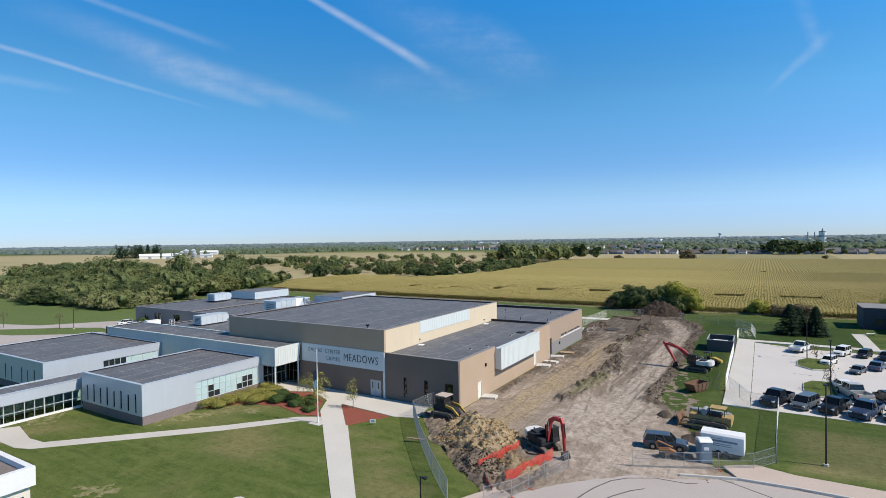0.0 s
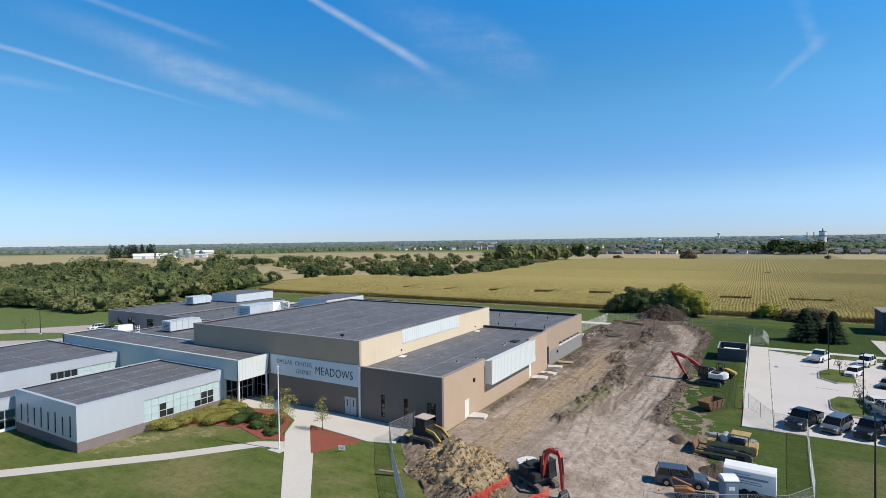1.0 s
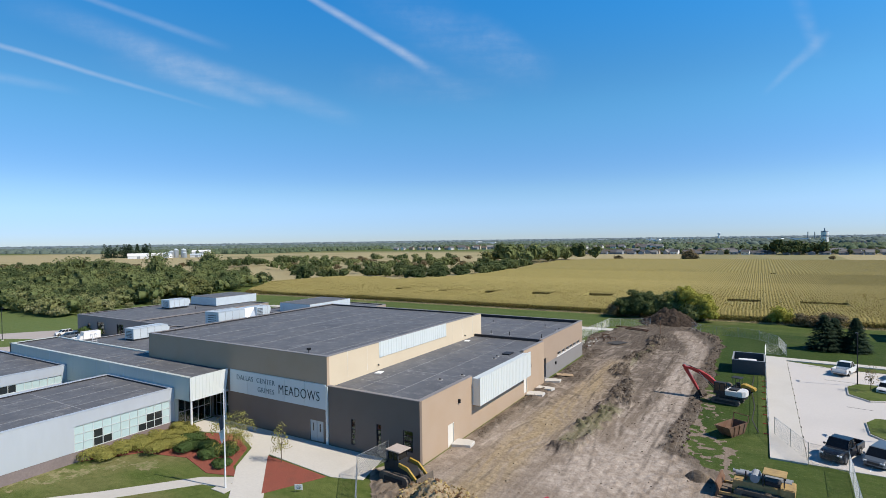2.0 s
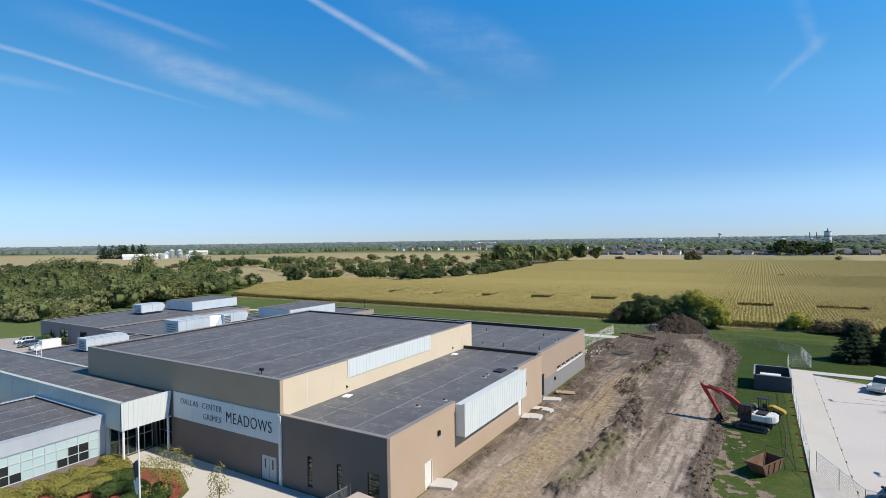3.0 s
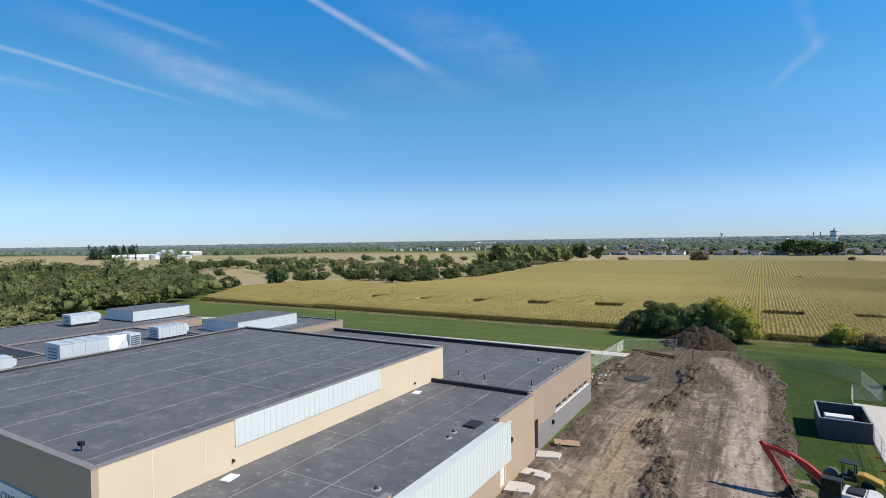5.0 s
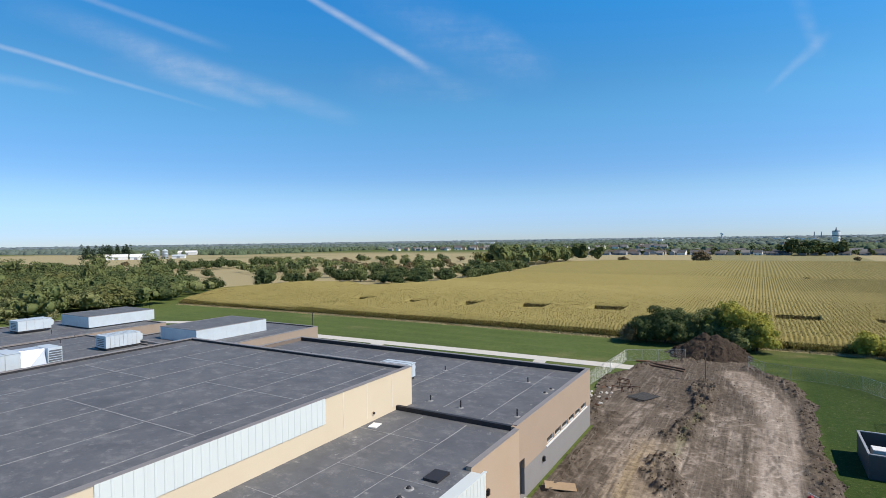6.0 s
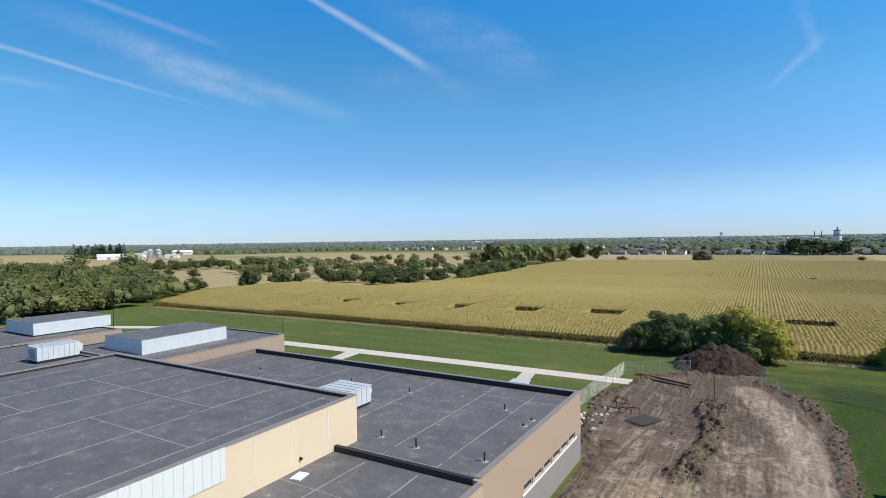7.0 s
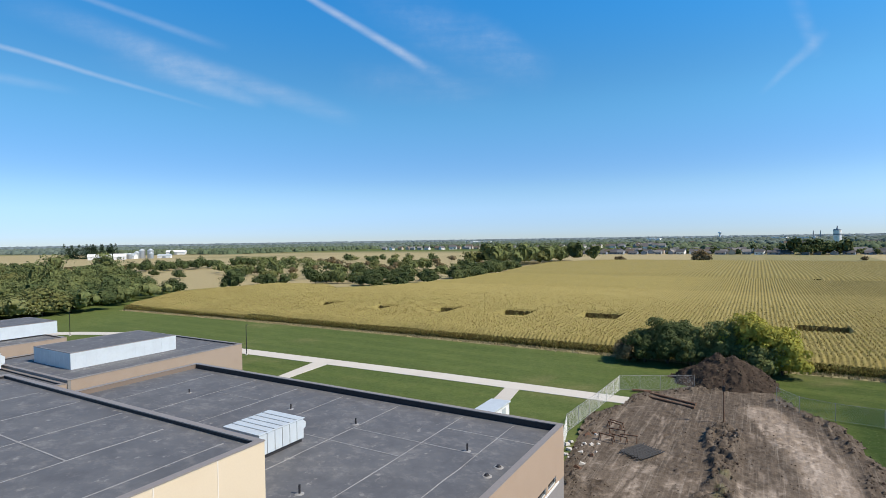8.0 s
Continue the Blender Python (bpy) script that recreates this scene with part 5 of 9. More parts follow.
# ---- plants ----
def leaf_cloud(rng, blobs, n, size, droop=0.25):
    """Corners and quads of n leaf clusters spread near the skin of several lumps (x, y, z, rx, ry, rz)."""
    B = np.array(blobs, float)
    vol = B[:, 3] * B[:, 4] * B[:, 5]
    which = rng.choice(len(B), n, p=vol ** 0.7 / (vol ** 0.7).sum())
    d = rng.normal(size=(n, 3))
    d /= np.linalg.norm(d, axis=1)[:, None]
    d[:, 2] = np.where(d[:, 2] < -0.55, -d[:, 2], d[:, 2])
    r = 1.04 - 0.5 * rng.random(n) ** 2.2
    c = B[which, :3] + d * B[which, 3:] * r[:, None]
    nrm = d + rng.normal(size=(n, 3)) * 0.24 + (0, 0, 0.15)
    nrm /= np.linalg.norm(nrm, axis=1)[:, None]
    a = np.cross(nrm, rng.normal(size=(n, 3)))
    a /= np.linalg.norm(a, axis=1)[:, None]
    b = np.cross(nrm, a)
    s = size * rng.uniform(0.55, 1.3, n)[:, None]
    a, b = a * s, b * s * rng.uniform(0.45, 0.8, n)[:, None]
    sag = np.zeros((n, 3))
    sag[:, 2] = -droop * s[:, 0]
    V = np.stack([c - a + sag, c - b * 0.9, c + a + sag * 0.5, c + b], 1).reshape(-1, 3)
    return V, np.arange(4 * n).reshape(-1, 4)


CUBE = [(a, b, c) for a in (-1, 0, 1) for b in (-1, 0, 1) for c in (-1, 0, 1) if (a, b, c) != (0, 0, 0)]
BALL_F = []
for ax_ in range(3):
    for side_ in (-1, 1):
        for u_ in (-1, 0):
            for v_ in (-1, 0):
                quad = []
                for du_, dv_ in ((0, 0), (1, 0), (1, 1), (0, 1)):
                    c_ = [u_ + du_, v_ + dv_]
                    c_.insert(ax_, side_)
                    quad.append(CUBE.index(tuple(c_)))
                BALL_F.append(quad if side_ > 0 else quad[::-1])
BALL_F = np.array(BALL_F)
BALL = np.array(CUBE, float)
BALL /= np.linalg.norm(BALL, axis=1)[:, None]


def foliage(rng, blobs, n, leaf, inner=0.70, solid=None):
    """Leaf clusters over the dense, uneven inside of a crown."""
    V, F = leaf_cloud(rng, blobs, n, leaf)
    B = np.array(solid or blobs, float)
    m = len(B)
    lump = B[:, None, :3] + BALL[None] * B[:, None, 3:] * rng.uniform(inner - 0.16, inner + 0.12, (m, 26, 1))
    return np.concatenate([V, lump.reshape(-1, 3)]), np.concatenate([F, (BALL_F[None] + 26 * np.arange(m)[:, None, None]).reshape(-1, 4) + len(V)])


def limbs(rng, top, spread, r):
    bm = bmesh.new()
    rod(bm, (0, 0, -0.1), (0.05 * spread, 0, top * 0.45), r, 7, r * 0.7)
    for k in range(5):
        t = 2 * math.pi * (k + rng.random()) / 5
        z0 = top * rng.uniform(0.25, 0.45)
        rod(bm, (0.03 * spread, 0, z0), (math.cos(t) * spread * 0.6, math.sin(t) * spread * 0.6, top * rng.uniform(0.6, 0.85)), r * 0.5, 5, r * 0.12)
    return bm


def tree(name, label, seed, height, spread, mat, n, leaf, trunk=0.22, lumps=9, low=0.15, category="tree", at=None, group="trees", dense=False):
    rng = np.random.default_rng(seed)
    t = thing(name, label, category, group, at)
    part("trunk", limbs(rng, height, spread, trunk), "bark", t)
    blobs = []
    for k in range(lumps):
        a, q = rng.uniform(0, 2 * math.pi), rng.uniform(0.15, 0.72)
        z = height * rng.uniform(low + 0.2, 0.74)
        w = spread * rng.uniform(0.34, 0.52) * (1.15 - 0.5 * abs(z / height - 0.45))
        blobs.append((math.cos(a) * spread * q, math.sin(a) * spread * q, z, w, w, w * rng.uniform(0.65, 0.95)))
    for k in range(lumps * 2):
        a, z = rng.uniform(0, 2 * math.pi), rng.uniform(low + 0.15, 0.92)
        q, w = 0.95 * math.sqrt(max(0.05, 1 - (2 * z - 0.85) ** 2 * 0.9)), spread * rng.uniform(0.13, 0.25)
        blobs.append((math.cos(a) * spread * q, math.sin(a) * spread * q, z * height, w, w, w * 0.9))
    blobs.append((0, 0, height * 0.70, spread * 0.55, spread * 0.55, height * 0.24))
    blobs.append((0, 0, height * (low + 0.32), spread * 0.72, spread * 0.72, height * 0.30))
    V, F = foliage(rng, blobs, n, leaf, solid=blobs[:lumps] + blobs[-2:]) if dense else leaf_cloud(rng, blobs, n, leaf)
    V[:, 2] = np.maximum(V[:, 2], 0.05)
    raw("crown", V, F, mat, t, smooth=True)
    return t


def spruce(name, label, seed, height, spread, at, n=1500):
    rng = np.random.default_rng(seed)
    t = thing(name, label, "tree", "spruces by the lot", at)
    bm = bmesh.new()
    rod(bm, (0, 0, -0.1), (0, 0, height * 0.95), 0.16, 7, 0.03)
    part("trunk", bm, "bark", t)
    z = height * (0.04 + 0.95 * rng.random(n) ** 1.5)
    a = rng.uniform(0, 2 * math.pi, n)
    tier = 0.82 + 0.18 * np.sin(z / height * 60)
    r = spread * (1 - z / height) ** 0.85 * tier * (0.45 + 0.6 * rng.random(n) ** 0.5) + 0.08
    c = np.stack([np.cos(a) * r, np.sin(a) * r, z], 1)
    out = np.stack([np.cos(a), np.sin(a), np.full(n, -0.35)], 1) * rng.uniform(0.3, 0.6, n)[:, None]
    side = np.stack([-np.sin(a), np.cos(a), rng.uniform(-0.3, 0.3, n)], 1) * 0.16
    V = np.stack([c - out * 0.4, c - side, c + out, c + side], 1).reshape(-1, 3)
    raw("crown", V, np.arange(4 * n).reshape(-1, 4), "needle", t)
    return t


def shrub(seed, rx, ry, h, mat, at, label, n=3200, leaf=0.085, category="shrub", group="shrubs by the wing"):
    rng = np.random.default_rng(seed)
    t = thing("shrub", label, category, group, at)
    bm = bmesh.new()
    for k in range(4):
        a = 2 * math.pi * k / 4
        rod(bm, (0, 0, -0.05), (math.cos(a) * rx * 0.5, math.sin(a) * ry * 0.5, h * 0.6), 0.03, 5, 0.01)
    part("stem", bm, "bark", t)
    blobs = [(rng.uniform(-0.5, 0.5) * rx, rng.uniform(-0.5, 0.5) * ry, h * rng.uniform(0.35, 0.6), rx * 0.55, ry * 0.55, h * 0.42) for _ in range(5)]
    V, F = leaf_cloud(rng, blobs, n, leaf)
    V[:, 2] = np.maximum(V[:, 2], 0.04)
    raw("foliage", V, F, mat, t)
    return t


def put(x, y, turn=0.0, size=1.0, tall=None):
    return Matrix.LocRotScale((x, y, 0), Euler((0, 0, turn)), (size, size, tall or size))


rnd = random.Random(11)
# kinds of tree in the woods, each built once
KINDS = []
for k, (mat, words, h, sp) in enumerate([("leaf_dark", "dark green broadleaf tree in the wood", 8.2, 5.0), ("leaf_mid", "mid-green broadleaf tree in the wood", 7.4, 4.8), ("leaf_olive", "olive-green broadleaf tree in the wood", 6.0, 4.6),
                                          ("leaf_mid", "tall green broadleaf tree in the wood", 9.6, 5.0), ("leaf_yellow", "tree turning yellow in the wood", 6.2, 4.0), ("leaf_dark", "tall dark green broadleaf tree", 10.5, 5.2), ("leaf_brown", "brownish autumn tree in the wood", 5.4, 4.4), ("leaf_yellow", "light green broadleaf tree in the wood", 7.0, 4.4), ("leaf_scrub", "pale olive scrub at the wood's edge", 4.4, 3.6)]):
    KINDS.append([mat, words, h, sp, k, None])


def plant(kind, x, y, size):
    row = KINDS[kind]
    m = put(x, y, rnd.uniform(0, 6.28), size * rnd.uniform(0.9, 1.1), size * rnd.uniform(0.85, 1.15))
    if row[5] is None:
        row[5] = tree("tree", row[1], 100 + row[4], row[2], row[3], row[0], 1600, 0.31, low=0.0, at=m, group="trees of the wood", dense=True)
        return
    copy_thing(row[5], m)


def grove(spots, label, leaves=260, size_of=0.6):
    """Far trees that stand too close to pick apart, in one mesh for each kind of leaf."""
    for mat in sorted({KINDS[k][0] for k, *_ in spots}):
        V, FF, n0 = [], [], 0
        for kind, x, y, size in spots:
            row = KINDS[kind]
            if row[0] != mat:
                continue
            g = np.random.default_rng(int(abs(x) * 7 + y))
            h, sp = row[2] * size, row[3] * size
            blobs = [(x + g.normal(0, sp * 0.4), y + g.normal(0, sp * 0.4), h * g.uniform(0.3, 0.72), sp * 0.48, sp * 0.48, h * 0.25) for _ in range(7)] + [(x, y, h * 0.45, sp * 0.7, sp * 0.7, h * 0.45)]
            vv, ff = foliage(g, blobs, leaves, size_of, 0.64, solid=blobs if leaves > 350 else blobs[-4:])
            V.append(vv)
            FF.append(ff + n0)
            n0 += len(vv)
        V = np.concatenate(V)
        V[:, 2] = np.maximum(V[:, 2], 0.05)
        tagged(raw("grove", V, np.concatenate(FF), mat, smooth=True), label, "trees", kind="stuff")


def scatter(poly, count, kinds, lo, hi, gap=4.5, joined="", leaves=260, size_of=0.6):
    """Trees of mixed kinds spread over a piece of land."""
    spots = []
    xs, ys = [p[0] for p in poly], [p[1] for p in poly]
    got, tries = [], 0
    while len(got) < count and tries < count * 40:
        tries += 1
        x, y = rnd.uniform(min(xs), max(xs)), rnd.uniform(min(ys), max(ys))
        if inside(np.array([x]), np.array([y]), poly)[0] and all((x - a) ** 2 + (y - b) ** 2 > gap * gap for a, b in got):
            got.append((x, y))
            if joined:
                spots.append((rnd.choice(kinds), x, y, rnd.uniform(lo, hi)))
            else:
                plant(rnd.choice(kinds), x, y, rnd.uniform(lo, hi))
    if joined:
        grove(spots, joined, leaves, size_of)


scatter([(-330, 128), (-225, 93), (-172, 99), (-178, 112), (-182, 128), (-260, 140)], 80, [2, 2, 8, 1, 2, 8, 0, 1, 2, 2, 1, 8], 0.6, 0.95, 4.2)
scatter([(-330, 112), (-262, 99), (-225, 95), (-176, 97), (-178, 116), (-240, 124), (-330, 134)], 210, [8, 8, 8, 2, 2, 1], 0.55, 1.0, 2.6, joined="pale olive scrub along the edge of the wood", leaves=300, size_of=0.36)
scatter([(-340, 118), (-232, 100), (-190, 108), (-190, 160), (-300, 175)], 170, [2, 2, 8, 1, 1, 0], 0.6, 1.0, 3.4, joined="olive scrub along the edge of the wood", leaves=380, size_of=0.34)
scatter([(-340, 150), (-262, 140), (-188, 128), (-190, 166), (-215, 186), (-330, 200)], 60, [0, 0, 1, 1, 2, 4, 7, 3, 0, 1, 0, 1, 2], 0.95, 1.3, 5.5)
scatter([(-262, 132), (-184, 118), (-186, 166), (-212, 192), (-262, 200)], 90, [0, 1, 1, 2, 3], 0.8, 1.2, 4.5, joined="dense mixed green trees of the wood", leaves=520, size_of=0.34)
scatter([(-420, 160), (-330, 140), (-300, 150), (-300, 205), (-420, 230)], 80, [1, 2, 0, 1], 0.9, 1.25, 6, joined="dense mixed green trees of the wood")
scatter([(-560, 215), (-330, 170), (-300, 235), (-540, 290)], 70, [0, 1, 6], 0.7, 1.0, 9, joined="far trees of mixed greens beyond the field")
for x, y, s in ((-214, 200, 0.95), (-209, 222, 1.15), (-224, 206, 0.7), (-203, 236, 0.8), (-216, 243, 0.8), (-205, 246, 0.75)):
    plant(0, x, y, s)
scatter([(-196, 252), (-176, 243), (-150, 244), (-136, 276), (-150, 300), (-210, 290)], 26, [0, 0, 1, 0, 3], 0.75, 1.05, 5.5)
scatter([(-235, 262), (-196, 256), (-210, 292), (-160, 300), (-170, 400), (-260, 360), (-330, 330), (-320, 290)], 62, [1, 0, 3, 6, 4, 1], 0.7, 1.0, 8, joined="far trees of mixed greens beyond the field")
scatter([(-150, 300), (-138, 290), (-146, 340), (-152, 391), (-172, 395)], 34, [0, 1, 0], 0.7, 1.0, 5)
scatter([(-200, 410), (-156, 405), (-152, 440), (-140, 480), (-118, 500), (-170, 520), (-220, 470)], 46, [5, 1, 3, 3, 7, 3], 1.5, 2.0, 7, joined="far trees of mixed greens beyond the field")
scatter([(-360, 350), (-240, 380), (-210, 470), (-330, 520), (-460, 430)], 44, [1, 6, 0, 2], 0.8, 1.1, 12, joined="far trees of mixed greens beyond the field")
scatter([(-412, 290), (-362, 283), (-364, 360), (-384, 360)], 30, [0, 5, 0, 1], 0.75, 1.05, 6, joined="far trees of mixed greens beyond the field")
for x, y, s in ((-259, 264, 1.0), (-224, 206, 0.7), (-295, 255, 0.8), (-246, 250, 0.6), (-330, 262, 0.7)):
    plant(0, x, y, s)
CV = []
cgr = np.random.default_rng(64)
for k in range(34):
    u, v = cgr.random(), cgr.random()
    x0, y0, h = -792 + 22 * u - 40 * v, 420 + 50 * u + 26 * v, cgr.uniform(14, 21)
    n = 150
    z = h * (0.03 + 0.96 * cgr.random(n) ** 1.3)
    a = cgr.uniform(0, 6.28, n)
    r = h * 0.26 * (1 - z / h) ** 0.8 * (0.5 + 0.55 * cgr.random(n) ** 0.5) + 0.2
    c = np.stack([x0 + np.cos(a) * r, y0 + np.sin(a) * r, z], 1)
    out = np.stack([np.cos(a), np.sin(a), np.full(n, -0.5)], 1) * cgr.uniform(0.9, 1.7, n)[:, None]
    side = np.stack([-np.sin(a), np.cos(a), cgr.uniform(-0.3, 0.3, n)], 1) * 0.8
    CV.append(np.stack([c - out * 0.4, c - side, c + out, c + side], 1).reshape(-1, 3))
CV = np.concatenate(CV)
tagged(raw("conifer_belt", CV, np.arange(len(CV)).reshape(-1, 4), "needle"), "dark conifers sheltering the far farm", "trees", kind="stuff")
for x, y, s in ((-112, 489, 1.0), (-58, 500, 1.7), (40, 540, 0.6), (130, 505, 0.8), (120, 500, 0.6), (-520, 330, 0.8), (-470, 390, 0.9), (-430, 300, 0.8)):
    plant(6, x, y, s)

# clump by the spoil heap, and single growth along the field
# Lime crowns by the mound are yellow-green, brightened for sun on them.
for x, y, h, sp, mat, words in ((-40.6, 163.2, 3.2, 2.6, "leaf_brown", "low brown-green thicket at the field's edge"), (-38.0, 163.6, 5.2, 3.3, "leaf_dark", "dense dark green tree by the soil mound"), (-34.8, 164.2, 7.0, 4.0, "leaf_dark", "dense dark green tree by the soil mound"),
                                (-31.6, 163.8, 5.9, 3.2, "leaf_mid", "leafy green tree by the soil mound"), (-26.8, 164.6, 7.2, 3.8, "leaf_mid", "leafy green tree by the soil mound"), (-23.6, 164.4, 8.2, 4.3, "leaf_lime", "yellow-green tree by the soil mound, coloured brighter for sun"),
                                (-20.2, 163.6, 6.6, 3.6, "leaf_lime", "yellow-green tree by the soil mound, coloured brighter for sun"), (-22.6, 161.6, 4.4, 3.0, "leaf_mid", "leafy green tree by the soil mound"), (-4.6, 167.2, 4.0, 2.6, "leaf_lime", "yellow-green bush at the field's edge"),
                                (23.5, 166.0, 6.0, 4.2, "leaf_lime", "yellow-green tree beside the house"), (4.2, 164.4, 3.0, 3.2, "leaf_brown", "low brown thicket at the field's edge"), (0.6, 165.0, 2.6, 2.6, "leaf_brown", "low brown thicket at the field's edge")):
    tree("tree", words, int(900 + abs(x) * 3), h, sp, mat, 7500 if h > 5 else 2600, 0.2, 0.18, 10, 0.0, at=put(x, y), group="trees at the field's edge", dense=True)
for k, (x, y, h, w) in enumerate(((1.0, 137.6, 6.2, 3.2), (2.6, 139.8, 5.4, 2.8), (5.4, 137.8, 5.9, 2.5))):
    spruce("spruce", "dark green spruce tree on the lawn", 70 + k, h, w, put(x, y, k), 2200)

# planting before the school
k = 0
for x, y, rx, ry, h in ((-61.9, 50.3, 1.1, 1.3, 1.15), (-61.7, 52.2, 1.2, 1.3, 1.2), (-61.2, 54.0, 1.3, 1.3, 1.25), (-60.6, 55.7, 1.4, 1.2, 1.25), (-60.2, 57.3, 1.3, 1.2, 1.2), (-59.2, 53.9, 1.2, 1.1, 1.1), (-58.6, 55.6, 1.2, 1.2, 1.15), (-61.5, 58.3, 1.1, 0.8, 1.1)):
    k += 1
    shrub(200 + k, rx * 1.35, ry * 1.35, h, "shrub", put(x, y), "yellow-green rounded shrub in the bed by the wing")
for x, y, rx, ry, h in ((-57.4, 56.9, 1.3, 1.1, 0.9), (-56.6, 55.6, 1.3, 1.1, 0.85), (-55.2, 56.6, 1.4, 1.1, 0.9), (-53.6, 55.5, 1.2, 0.9, 0.8), (-52.4, 57.0, 1.1, 0.9, 0.8), (-50.6, 54.9, 0.8, 0.8, 0.6)):
    k += 1
    shrub(200 + k, rx * 1.25, ry * 1.25, h * 1.15, "juniper", put(x, y), "dark green spreading juniper in the mulch bed")
tree("small_tree", "thin ornamental tree with pale yellow leaves", 31, 4.2, 2.0, "shrub", 2200, 0.075, 0.06, 10, 0.0, at=put(-52.4, 57.6), group="young trees at the school")
tree("sapling", "staked sapling with sparse leaves in red mulch", 32, 4.0, 0.9, "shrub", 520, 0.075, 0.04, 7, 0.1, at=put(-46.3, 58.0), group="young trees at the school")
for x, y in ((3.4, 109.6), (3.6, 93.0)):
    tree("sapling", "young tree with thin brownish leaves on a lot island", 33, 4.0, 1.1, "leaf_brown", 300, 0.08, 0.05, 6, 0.15, at=put(x, y), group="young trees in the lot")
for x, y in ((-150, 71.4), (-166, 66)):
    tree("sapling", "bare young tree beside the service drive", 34, 5.0, 1.2, "leaf_brown", 160, 0.11, 0.06, 6, 0.15, at=put(x, y), group="young trees at the drive")

for x, y, w in ((-138.8, 85.2, 1.7), (-132.8, 84.9, 1.3)):
    k += 1
    shrub(260 + k, w, w, 1.9, "juniper", put(x, y), "dark green rounded shrub by the service wall", n=900, leaf=0.18, group="shrubs at the service wall")
# corn: gaps are the alleys cut across the rows
GAPS = [(-130, -124.5, 186.5, 192.5), (-110.5, -105, 186, 192.5), (-93, -87.5, 188.5, 195.5), (-76, -68.3, 190, 197.6), (-57.5, -49, 193, 201), (-17, -8.5, 193, 200.6), (0.8, 11, 194.5, 200.6), (-4.5, -2.6, 318, 327)]


def in_corn(x, y):
    return inside(x, y, CORN_POLY)


def in_gap(x, y):
    hit = np.zeros(np.shape(x), bool)
    for a, b, c, d in GAPS:
        hit |= (x > a) & (x < b) & (y > c) & (y < d)
    return hit


nr = np.random.default_rng(5)
FRONT = [(-204, 192), (-184, 164.8), (-120, 166.8), (-16.5, 166.8), (60, 168.2)]
px, py = [q.ravel() for q in np.meshgrid(np.arange(-204, 62, 0.76), np.arange(165.0, 266, 0.36))]
px = px + nr.normal(0, 0.21, px.shape)
py = py + nr.normal(0, 0.12, py.shape)
ok = in_corn(px, py) & ~in_gap(px, py) & (nr.random(px.shape) < np.clip(1.25 - (py - 166) / 60, 0.0, 1))
px, py = px[ok], py[ok]
ht = 2.05 + 0.35 * (fnoise(px, py, 7, 71) - 0.5) * 2 + nr.normal(0, 0.08, px.shape)
ht = ht * (0.3 + 0.7 * np.clip(near_line(px, py, FRONT) / 2.8, 0, 1))
V = []
for j in range(4):
    a = nr.uniform(0, 2 * math.pi, px.shape)
    z0 = ht * (0.45, 0.66, 0.8, 0.92)[j]
    L, w, up = nr.uniform(0.32, 0.55, px.shape), 0.06 + 0.03 * nr.random(px.shape), nr.uniform(0.15, 0.45, px.shape)
    ca, sa = np.cos(a), np.sin(a)
    V.append(np.stack([np.stack([px - sa * w * 0.4, py + ca * w * 0.4, z0 - 0.25], 1), np.stack([px + ca * L * 0.55 - sa * w, py + sa * L * 0.55 + ca * w, z0 + up * 0.6], 1),
                       np.stack([px + ca * L, py + sa * L, z0 + up * 0.35], 1), np.stack([px + ca * L * 0.5 + sa * w, py + sa * L * 0.5 - ca * w, z0 + up * 0.5], 1)], 1))
V = np.concatenate(V).reshape(-1, 3)
edge_x = nr.uniform(-184, 62, 15000)
edge_y = 166.9 - 0.03 * np.clip(-120 - edge_x, 0, 70) + 1.4 * nr.random(15000) + np.where(edge_x > -16, 0.002 * (edge_x + 16) * 1.0, 0)
ea, ez, el = nr.uniform(0, 6.28, 15000), nr.uniform(0.15, 1.2, 15000), nr.uniform(0.3, 0.5, 15000)
ce, se = np.cos(ea), np.sin(ea)
EV = np.stack([np.stack([edge_x, edge_y, ez - 0.2], 1), np.stack([edge_x + ce * el * 0.5 - se * 0.08, edge_y + se * el * 0.5 + ce * 0.08, ez + 0.18], 1), np.stack([edge_x + ce * el, edge_y + se * el, ez + 0.02], 1), np.stack([edge_x + ce * el * 0.5 + se * 0.08, edge_y + se * el * 0.5 - ce * 0.08, ez + 0.12], 1)], 1).reshape(-1, 3)
V = np.concatenate([V, EV])
tagged(raw("corn_plants", V, np.arange(len(V)).reshape(-1, 4), "corn"), "ripe golden-green standing corn in rows", "corn", kind="stuff")


def corn_canopy(x0, x1, y0, y1, dx, dy, pitch, swell, mat, seed, drop=0.0, sink=0.0):
    """The closed top of a standing crop, with a swell for each row that runs away along y."""
    g = np.random.default_rng(seed)
    X, Y, q = grid(np.arange(x0, x1, dx), np.arange(y0, y1, dy))
    H = 2.0 - drop + 0.5 * (fnoise(X, Y, 7, 71) - 0.5) + swell * np.cos(X * 2 * math.pi / pitch) + g.normal(0, 0.035, X.shape)
    H = np.where(in_gap(X, Y), 0.35, H) - np.clip(1 - (Y - y0) / 24, 0, 1) * sink
    H = H * (0.25 + 0.75 * np.clip(near_line(X, Y, FRONT) / 2.4, 0, 1))
    q = q[in_corn(X, Y)[q].all(1)]
    use = np.unique(q)
    idx = np.zeros(len(X), np.int32)
    idx[use] = np.arange(len(use))
    tagged(raw("corn_canopy", np.stack([X, Y, H], 1)[use], idx[q], mat, smooth=True), "rows of ripe standing corn", "corn", kind="stuff")


